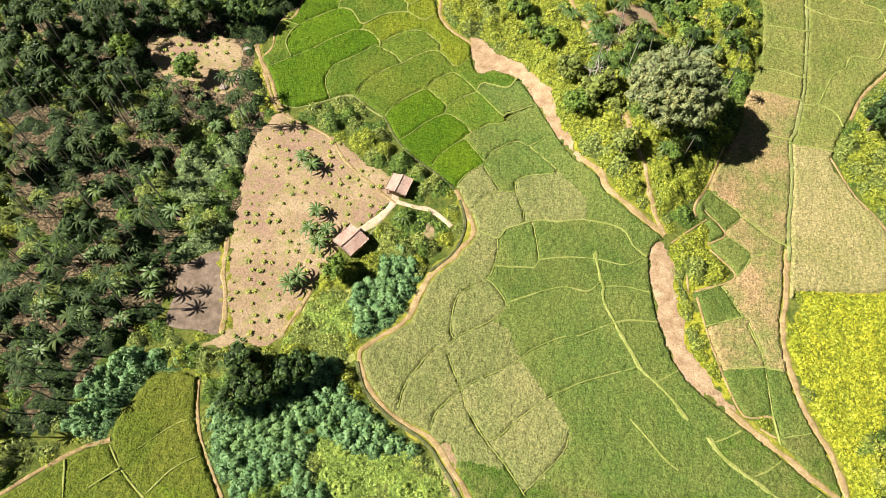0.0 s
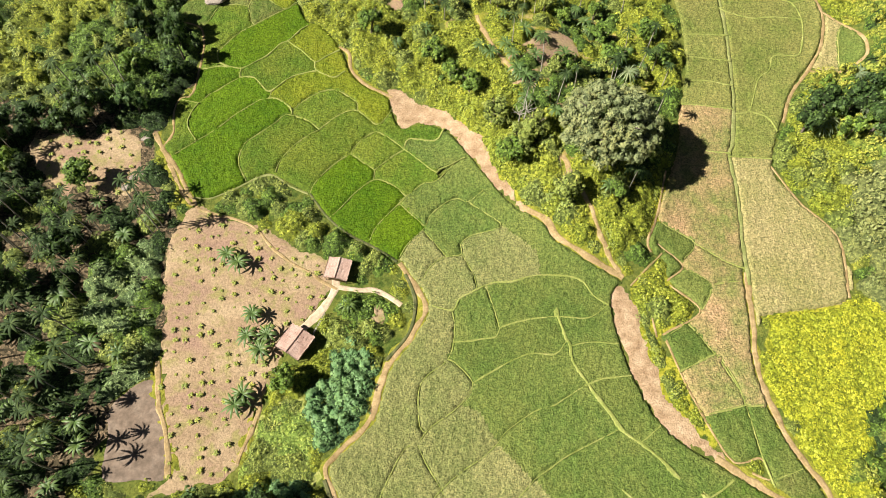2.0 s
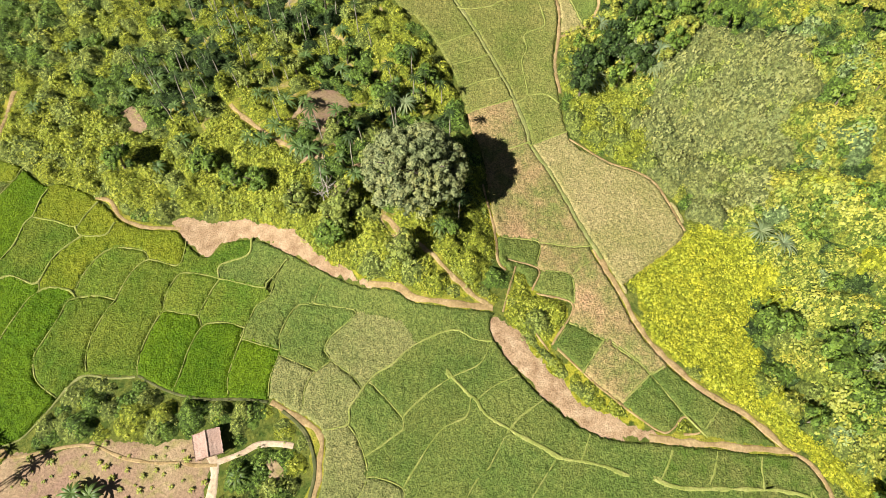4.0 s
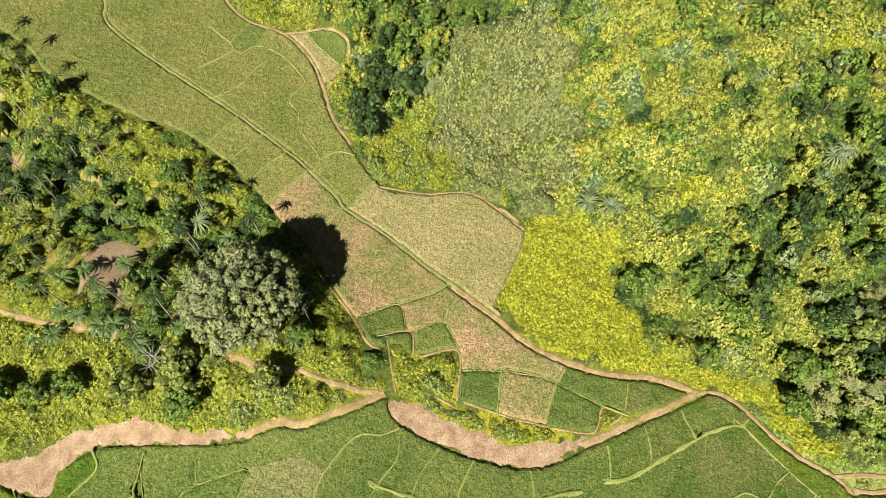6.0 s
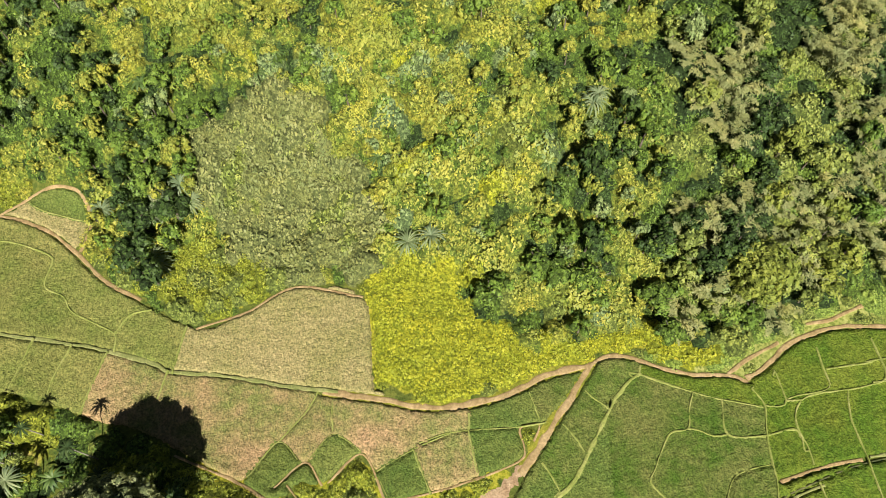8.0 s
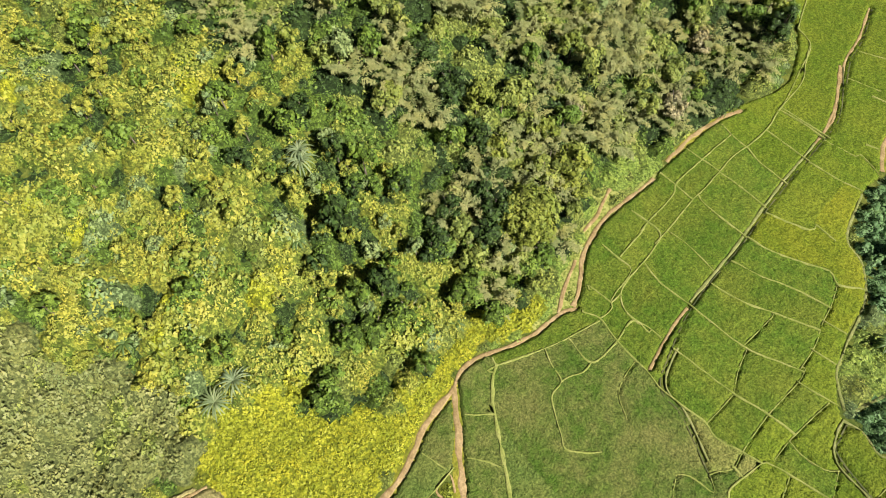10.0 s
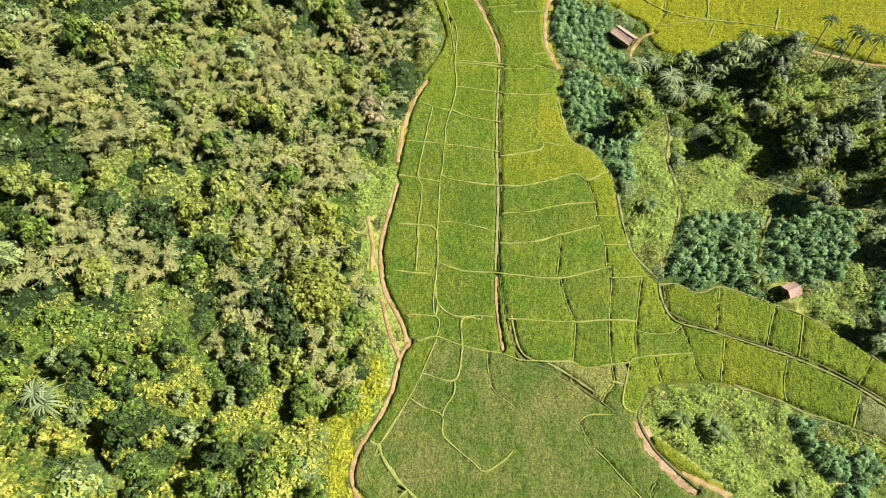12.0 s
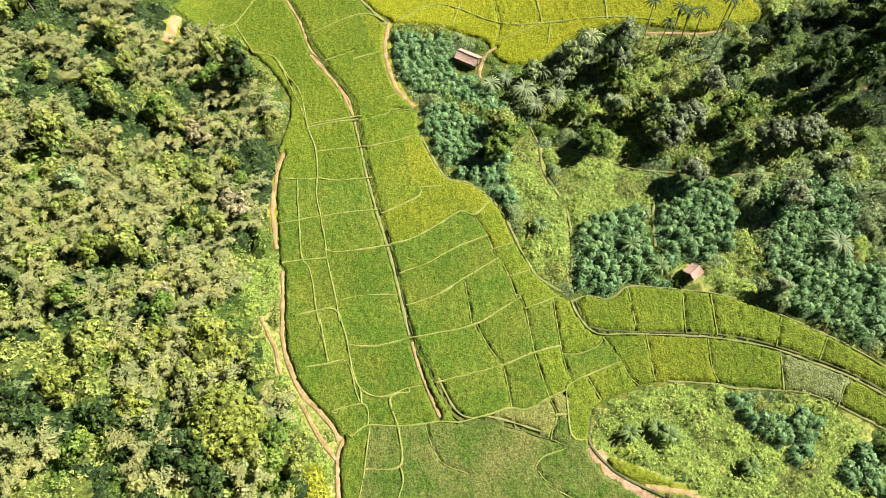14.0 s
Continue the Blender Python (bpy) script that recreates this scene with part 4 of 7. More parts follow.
zone("grass", (16.8, -4.7), (13.1, -7.3), (6.4, -8.1), (-4.8, -5), (-13.4, -1), (-19.8, 2.7), (-26.4, 7.3), (-19.7, 22.8), (1.7, 18), (7.8, 10.1), (14.7, 2.7), (17.2, -1))
zone("heads", (-7, -3.1), (-9.5, -2.3), (-11.9, 0.1), (-19, 3.9), (-15.8, 9.6), (-12.7, 9.2), (-10, 5.2), (-6.9, 0.4))
zone("heads", (-21.8, 10), (-25.4, 8.9), (-21.9, 18.2), (-17.1, 14.5))
zone("wood", (-37.5, 169), (-15.3, 161.3), (-14.7, 155.7), (-22.6, 155), (-35, 143.1), (-36.7, 136.1), (-32.2, 128.3), (-34.1, 116.5), (-38.2, 111.5), (-41, 103.9), (-46.6, 107.5))
zone("weeds", (-9.3, 155.5), (7.1, 142.2), (11, 130.3), (7.6, 112.5), (0.1, 118.6), (-2.5, 125.8), (-9.1, 136.4), (-13.8, 146.6))
zone("weeds", (25.9, 128.7), (30.1, 122.2), (29.3, 107.1), (23.9, 109.6), (21.5, 120))
zone("thicket", (127.3, 15.2), (125.6, -22.4), (107.4, -23), (89.9, -17.1), (83, -4.3), (69.4, -0.8), (79, 11.8), (89.7, 15.3), (101.7, 11.2))
zone("thicket", (148.5, 114), (143.8, 82.8), (131.3, 92.3), (119.8, 78.6), (100.6, 70.1), (96.5, 81.5), (100.9, 95.3), (111, 99.1), (117, 109.8), (117.2, 116.7))
zone("bush", (-51.4, 83.1), (-40.8, 81.3), (-38.0, 72), (-37.2, 61.9), (-38.0, 54.3), (-43.5, 50.5), (-49.6, 57.5), (-50.6, 66.1), (-51, 74.3))
zone("grove", (63.1, 183.7), (76.1, 162.1), (73.6, 152.4), (69, 121.5), (63.7, 110.8), (54.2, 118.8), (47.4, 117.9), (37.5, 123.6), (28.4, 140.8), (28.7, 149.9))
zone("grove", (16.1, 146), (31.5, 143.9), (71.6, 125), (66.5, 102.1), (57.4, 97.9), (50.7, 101), (38.9, 109), (15.9, 129.9))
zone("weeds", (27.7, 129.7), (31.3, 113.9), (30.2, 96.2), (32.8, 84.4), (41, 64.4), (31.2, 71.4), (14.6, 110.2), (14.6, 117.9))
zone("weeds", (57.2, 78.5), (55.4, 73.8), (51.3, 67.4), (49.7, 64.4), (47.2, 71.9), (48.9, 77.5), (54.8, 80.4))
zone("wood", (-44, -73), (-71.4, -67.8), (-56, -40), (-46, -48))
TONES += [(68, -117, 8), (53.5, -109.6, 8), (64.3, -105.4, 8), (37.8, -109.1, 8), (29.7, -97.6, 3), (42.5, -85.8, 8), (36.7, -101.4, 8), (49.9, -99.7, 8)]
TONES += [(-18, 148.4, 0), (-31, 139.3, 11), (-25.9, 133.3, 11), (-18.1, 136.3, 11), (-15.9, 141.2, 3), (-19.5, 129.9, 0), (-26.7, 119.1, 0), (-7.2, 125.5, 3), (-4, 119.8, 3), (-15.1, 121.4, 7), (-9.8, 114.6, 7), (-1.8, 112.3, 3), (-5.6, 106.6, 7), (8.6, 103.3, 3), (6.2, 100.8, 3), (14.5, 96.9, 3), (13.1, 93.2, 3), (-28.3, 111.5, 0), (-21.5, 114.8, 7), (-17.7, 108, 7), (-0.7, 101.9, 7), (3.8, 95.7, 7), (-30.4, 98.5, 0), (-21.4, 98.7, 7), (-18.7, 101.6, 7), (-10, 98.9, 7), (-13, 95.2, 0), (8.1, 89.6, 7), (-5.5, 88.9, 0), (-1.6, 84.1, 0)]
TONES += [(3.4, 78.8, 0), (9.3, 83.4, 1), (-35.2, 109.3, 7), (-35.3, 105.3, 7), (-31.1, 124.1, 7), (-4.9, 101.9, 7)]
TONES += [(12.8, 80.3, 1), (7.6, 80.1, 1), (9.5, 68.3, 2), (8.2, 74.3, 2), (19.4, 76.4, 2), (22.5, 68.4, 2), (8.5, 64.2, 2), (25.5, 73.2, 2), (34, 64.4, 1), (15.3, 58.8, 1), (25.3, 60.2, 1), (33.9, 56.9, 1), (21.2, 54.7, 1), (23.2, 51.6, 1), (12, 49.8, 1), (5.7, 55.5, 2), (33.6, 46.8, 1), (21.8, 42, 1), (34.4, 39.5, 1), (28.4, 77.9, 2), (18.6, 83.3, 2)]
TONES += [(-8.6, 33, 2), (-3.1, 28.8, 2), (7.9, 37.6, 2), (5.6, 46.3, 2), (7.5, 27.6, 2), (14.8, 21.9, 2), (19.5, 44.2, 1), (21.1, 34.4, 1), (33.8, 46.3, 1), (34, 38.9, 1), (23.7, 24.2, 1), (35.7, 26.5, 1), (0.4, 18.6, 2), (17.5, 51.3, 1), (24.1, 58.7, 1), (14, 58, 1)]
TONES += [(97.8, 126.1, 9), (87.6, 122.7, 9), (97.6, 119.7, 9), (76.9, 119.2, 9), (75.7, 111.5, 9), (75, 103.3, 9), (88.7, 109.7, 9), (79.6, 90.8, 9), (73.7, 96, 9), (72.3, 89.2, 9), (104.3, 103.8, 6), (107.2, 102.5, 1), (94.1, 102.6, 9), (103.1, 116.7, 9), (101.3, 127.2, 1), (102.6, 121.8, 1)]
TONES += [(75.8, 52.3, 6), (66.4, 76.1, 5), (61.3, 59.4, 5), (53.7, 66.2, 1), (53.6, 55.5, 1), (49.3, 47.2, 1), (51, 40.2, 5), (60.4, 54, 5), (56.9, 46, 5), (55.9, 43.4, 5)]
TONES += [(57.4, 31.1, 1), (52.1, 29.3, 1), (57.9, 19.7, 11), (52.4, 38.4, 5), (58, 38.4, 5), (61.9, 7.8, 11), (58.6, 10.3, 11), (55.1, 5.7, 11), (55.2, 3.1, 11), (48, -3.1, 11), (49.3, -21.9, 7), (55.7, -22.2, 7), (49.7, -15.7, 11), (49.6, -10.8, 11), (53.9, -5.3, 11), (53.4, 16, 11), (47.7, 9.2, 11)]
TONES += [(49.6, -91.2, 8), (42, -88.3, 8), (35.3, -84.5, 8), (30.8, -90.8, 8), (38.6, -98.8, 8), (31.3, -73.1, 8), (29.5, -80.1, 8), (20.3, -45, 3), (26.3, -54.1, 3), (44.9, -73.9, 8), (46.2, -67.2, 8), (47.8, -51.5, 7), (47, -59.1, 7), (48.7, -42.9, 7), (37.2, -41.4, 7), (32, -51, 7), (28, -44.5, 7), (57.8, -52, 7), (59, -42.8, 7), (54.1, -50.8, 7), (54.6, -41.5, 7), (54, -70.7, 8), (35.3, -73.6, 8), (36.8, -62.7, 8), (35.5, -36.3, 7), (20.5, -37.9, 8), (16.9, -37.4, 8)]
TONES += [(58.5, -32, 7), (54.4, -31.5, 7), (47.7, -23.7, 7), (46.7, -32.4, 7), (44.6, -16.1, 7), (49.6, -16.2, 7), (54.5, -16.8, 7), (36.3, -22.8, 7), (27.2, -31.3, 7), (33.1, -14.7, 7), (29.8, -14.3, 7), (24.8, -14.2, 7), (18.9, -15.2, 8), (25.8, -23.4, 7), (23.1, -24.9, 7), (17.5, -23.6, 7), (44.9, -10, 11), (50.2, -10.7, 11), (51.9, -4.9, 11), (46.1, -0.1, 7), (53.6, 2, 11), (31.5, 4.8, 9), (36, 1.3, 9), (23, 1.9, 3), (56.3, -8.7, 11), (58.4, 6.2, 11), (34.3, -8.1, 9)]
TONES += [(7.4, -22.1, 8), (-2.2, -19, 8), (-8.3, -17.2, 8), (-13.9, -13.4, 8), (-21.3, -7.6, 8), (-26.1, -4.8, 8), (-11, -8.3, 8), (-19.5, -3.1, 10), (-1.5, -12.6, 3), (5.8, -14.5, 8), (16.6, -10.4, 8), (11.2, -14.7, 7), (12.3, -10.5, 8), (17.5, -6.9, 8), (-25.1, 2.3, 10), (22.5, -8.7, 9), (13.5, -23, 8), (19.9, -14.6, 8), (15.5, -14.7, 8), (20.8, -5.5, 9)]
TONES += [(2, -92, 4), (-10, -90, 4), (17, -106, 4)]
TONES += [(-45, 29, 12), (-43, 22, 12), (-55, 16, 12), (-48, 16, 12), (-40, 16, 12)]

# ---- geometry helpers ----
def link_mesh(name, verts, faces, mat, parent=None, label="", smooth=False, tint=None, colours=None):
    """One mesh object from arrays: verts (n, 3) and faces (m, 3 or 4)."""
    me = bpy.data.meshes.new(name)
    verts, faces = np.asarray(verts, np.float32), np.asarray(faces, np.int32)
    k = faces.shape[1]
    me.vertices.add(len(verts))
    me.vertices.foreach_set("co", verts.ravel())
    me.loops.add(faces.size)
    me.loops.foreach_set("vertex_index", faces.ravel())
    me.polygons.add(len(faces))
    me.polygons.foreach_set("loop_start", np.arange(0, faces.size, k, dtype=np.int32))
    me.update(calc_edges=True)
    if smooth:
        me.polygons.foreach_set("use_smooth", np.ones(len(faces), bool))
    if tint is not None:
        me.attributes.new("tint", "FLOAT", "POINT").data.foreach_set("value", np.asarray(tint, np.float32))
    if colours is not None:
        me.attributes.new("cover", "FLOAT_COLOR", "POINT").data.foreach_set("color", np.asarray(colours, np.float32).ravel())
    me.materials.append(mat)
    ob = new(name, me)
    ob.parent = parent
    if label:
        tagged(ob, label)
    return ob


def smooth_line(points, step=0.7, closed=False):
    """A rounded line through the points, resampled."""
    p = np.array(points, float)
    q = np.vstack([p[-1:], p, p[:2]]) if closed else np.vstack([2 * p[0] - p[1], p, 2 * p[-1] - p[-2]])
    out = []
    for a, b, c, d in zip(q, q[1:], q[2:], q[3:]):
        n = max(1, int(np.hypot(*(c - b)) / step))
        u = (np.arange(n) / n)[:, None]
        out.append(0.5 * (2 * b + (c - a) * u + (2 * a - 5 * b + 4 * c - d) * u**2 + (3 * b - a - 3 * c + d) * u**3))
    if not closed:
        out.append(p[-1:])
    return np.vstack(out)


def inside(poly, x, y):
    poly = np.asarray(poly, float)
    hit = np.zeros(np.shape(x), bool)
    for (x0, y0), (x1, y1) in zip(poly, np.roll(poly, -1, 0)):
        if y0 != y1:
            hit ^= ((y0 > y) != (y1 > y)) & (x < (x1 - x0) * (y - y0) / (y1 - y0) + x0)
    return hit


def carve(dist, xs, ys, line, reach, half):
    """Lowers dist (a grid over xs, ys) to the distance from the line, less half its width."""
    for (x0, y0), (x1, y1) in zip(line, line[1:]):
        i0, i1 = np.searchsorted(xs, (min(x0, x1) - reach, max(x0, x1) + reach))
        j0, j1 = np.searchsorted(ys, (min(y0, y1) - reach, max(y0, y1) + reach))
        if i0 >= i1 or j0 >= j1:
            continue
        gx, gy = xs[None, i0:i1], ys[j0:j1, None]
        dx, dy = x1 - x0, y1 - y0
        u = np.clip(((gx - x0) * dx + (gy - y0) * dy) / (dx * dx + dy * dy + 1e-9), 0, 1)
        d = np.hypot(gx - x0 - u * dx, gy - y0 - u * dy) - half
        np.minimum(dist[j0:j1, i0:i1], d, out=dist[j0:j1, i0:i1])


RNG = np.random.default_rng(7)


def value_noise(x, y, scale, seed=0):
    """Smooth noise of 0 to 1 on arrays."""
    table = np.random.default_rng(seed).random((256, 256))
    u, v = np.asarray(x) / scale + 1000, np.asarray(y) / scale + 1000
    i, j = np.floor(u).astype(int), np.floor(v).astype(int)
    a, b = u - i, v - j
    a, b = a * a * (3 - 2 * a), b * b * (3 - 2 * b)
    i0, j0, i1, j1 = i % 256, j % 256, (i + 1) % 256, (j + 1) % 256
    return (table[j0, i0] * (1 - a) + table[j0, i1] * a) * (1 - b) + (table[j1, i0] * (1 - a) + table[j1, i1] * a) * b


OUTLINES = {name: smooth_line(points, 0.8, True) for name, points in FIELDS.items()}
LANE_LINES = [(w, s, smooth_line(p)) for w, s, p in LANES]
BUND_LINES = [(w, s, smooth_line(p)) for w, s, p in BUNDS]
DITCH_LINES = [(w, smooth_line(p)) for w, p in DITCHES]
PATCH_LINES = [(s, smooth_line(p, 0.8, True)) for s, p in PATCHES]


# ---- ground: one sheet ----
def build_ground():
    far = np.array([4, 12, 30, 70, 150, 320, 700, 1500, 3000.0])
    xs = np.concatenate([-130 - far[::-1], np.arange(-130, 181, 2.0), 180 + far])
    ys = np.concatenate([-150 - far[::-1], np.arange(-150, 201, 2.0), 200 + far])
    gx, gy = np.meshgrid(xs, ys)
    z = ground_z(gx, gy)
    cover = np.zeros((*gx.shape, 4))
    for sort, poly in ZONES:
        mask = inside(poly, gx, gy)
        if sort == "grove":
            cover[mask, 0], cover[mask, 1] = 0.4, 0.5
        elif sort == "grey":
            cover[mask, 3] = 0.2
        elif sort in ("yellow", "weeds"):
            cover[mask, 1] = 1
        # fallen leaves, their brown darkened to paint in shade below the trees
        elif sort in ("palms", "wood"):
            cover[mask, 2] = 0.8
        elif sort == "grass":
            cover[mask, 3] = 1
    east = sstep(0, 6, gx - np.interp(gy, EDGE_Y, EDGE_X))
    cover[..., 1] = np.maximum(cover[..., 1], 0.12 * east)
    on_knoll = np.exp(-(((gx - 36) / 16) ** 2 + ((gy - 100) / 26) ** 2))
    cover[..., 0] = np.maximum(cover[..., 0], 0.56 * sstep(0.25, 0.7, on_knoll))
    cover[..., 1] = np.maximum(cover[..., 1], 0.5 * sstep(0.2, 0.5, on_knoll))
    n, k = gx.shape[1], np.arange(gx.size).reshape(gx.shape)
    faces = np.stack([k[:-1, :-1], k[:-1, 1:], k[1:, 1:], k[1:, :-1]], -1).reshape(-1, 4)
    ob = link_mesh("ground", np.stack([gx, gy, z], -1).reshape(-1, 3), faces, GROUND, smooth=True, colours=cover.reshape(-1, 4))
    return tagged(ob, "weedy green valley floor and scrubby hillside", "ground", kind="structure")


build_ground()


def ribbon(name, line, width, lift, crown, mat, ragged=0.25, seed=0, rim=-0.12):
    """A strip that lies on the ground along a line, with uneven edges and a cross-section."""
    d = np.gradient(line, axis=0)
    d /= np.hypot(*d.T)[:, None] + 1e-9
    side = np.stack([-d[:, 1], d[:, 0]], 1)
    s = np.r_[0, np.cumsum(np.hypot(*np.diff(line, axis=0).T))]
    rows = []
    for v in (-1, -0.72, -0.3, 0.3, 0.72, 1):
        wide = width / 2 * (1 + ragged * 2 * (value_noise(s, s * 0 + 37 * seed + (v > 0) * 11, 1.7, 3) - 0.5))
        p = line + side * (v * wide)[:, None]
        low = rim if abs(v) == 1 else lift + crown * (1 - abs(v)) + 0.05 * (value_noise(*p.T, 0.9, 5) - 0.5)
        rows.append(np.c_[p, ground_z(*p.T) + low])
    verts = np.concatenate(rows)
    n, k = len(line), np.arange(len(verts)).reshape(6, -1)
    faces = np.stack([k[:-1, :-1], k[:-1, 1:], k[1:, 1:], k[1:, :-1]], -1).reshape(-1, 4)[:, ::-1]
    return link_mesh(name, verts, faces, mat, smooth=True)


for n, (w, sort, line) in enumerate(LANE_LINES):
    if sort == "path":
        if w >= 1.2:
            tagged(ribbon("grass_verge", line, w * 2.0, 0.035, 0.02, VERGE, 0.8, n + 50), "yellow-green grass verge beside the path", "verge", kind="structure")
        tagged(ribbon("dirt_path", line, w * 0.8, 0.10, 0.02, DIRT, 0.6, n), "trodden tan dirt path through the grass", "path", kind="structure")
    elif sort == "yard":
        tagged(ribbon("dirt_path", line, w * 0.9, 0.08, 0.02, YARD, 0.5, n), "swept pale earth path between the huts", "path", kind="structure")
    else:
        lift = 0.32 if any(inside(o, *line[len(line) // 2]) for o in OUTLINES.values()) else 0.10
        tagged(ribbon("grass_bank", line, w * 0.9, lift, 0.06, BANK, 0.7, n, -0.05), "grassy earth bank along the fields", "bank", kind="structure")
TRODDEN = [(w * 0.45 + 0.25, line) for w, sort, line in LANE_LINES if sort == "path"]


def trimmed(line):
    """The line without its ends that run over a path or out of the fields."""
    live = np.zeros(len(line), bool)
    for outline in OUTLINES.values():
        live |= inside(outline, *line.T)
    for half, path in TRODDEN:
        live &= np.sqrt(((line[:, None] - path[None]) ** 2).sum(-1).min(1)) > half
    at = np.flatnonzero(live)
    return line[at[0]:at[-1] + 1] if len(at) > 2 else line


for n, (w, sort, line) in enumerate(BUND_LINES):
    line = trimmed(line)
    if sort == "high":
        tagged(ribbon("field_bund", line, w * 0.8, 0.66, 0.05, BUND, 0.8, n, 0.4), "narrow grassy earth bund between rice paddies", "bund", kind="structure")
    elif sort == "low":
        tagged(ribbon("field_bund", line, w * 0.65, 0.34, 0.06, BUND, 0.6, n), "low sunken grassy bund between rice terraces", "bund", kind="structure")
for n, (w, line) in enumerate(DITCH_LINES):
    tagged(ribbon("ditch", line, w * 0.8, 0.20, 0.0, WET_AND_SHADE, 0.3, n), "dark strip beside the fields: wet ditches, and one bank's painted shade", "ditch", kind="structure")


def implicit_sheet(name, xs, ys, depth, height, mat, **more):
    """A sheet over the grid cells where depth > 0, whose rim dips under the ground."""
    gx, gy = np.meshgrid(xs, ys)
    live = depth > 0
    face = live[:-1, :-1] | live[:-1, 1:] | live[1:, 1:] | live[1:, :-1]
    k = np.arange(gx.size).reshape(gx.shape)
    faces = np.stack([k[:-1, :-1], k[:-1, 1:], k[1:, 1:], k[1:, :-1]], -1)[face]
    used, faces = np.unique(faces, return_inverse=True)
    verts = np.stack([gx, gy, height], -1).reshape(-1, 3)[used]
    return link_mesh(name, verts, faces.reshape(-1, 4), mat, smooth=True, **more)


for n, (sort, line) in enumerate(PATCH_LINES):
    step = 0.5
    xs, ys = np.arange(line[:, 0].min() - 2, line[:, 0].max() + 2, step), np.arange(line[:, 1].min() - 2, line[:, 1].max() + 2, step)
    gx, gy = np.meshgrid(xs, ys)
    dist = np.full(gx.shape, 3.0)
    carve(dist, xs, ys, np.vstack([line, line[:1]]), 3.0, 0.0)
    signed = np.where(inside(line, gx, gy), dist, -dist)
    rough = 0.3 if sort == "mud" else 1.6
    signed = signed + rough * (value_noise(gx, gy, 1.6, 11) - 0.5) + 0.5 * rough * (value_noise(gx, gy, 0.7, 12) - 0.5)
    z = ground_z(gx, gy) + np.clip(signed * 0.25, -0.15, 0.05) + 0.04 * (value_noise(gx, gy, 0.8, 13) - 0.5)
    words = {"sand": ("sandbank", SAND, "pale pinkish sand beside the fields"), "soil": ("bare_soil", SOIL, "cleared reddish-brown bare soil"), "yard": ("swept_yard", YARD, "swept pale earth yard between the huts"), "mud": ("mud_pond", MUD, "drying brown mud of a small pond")}[sort]
    tagged(implicit_sheet(words[0], xs, ys, signed + 0.6, z, words[1]), words[2], words[0].replace("_", " "), kind="structure")


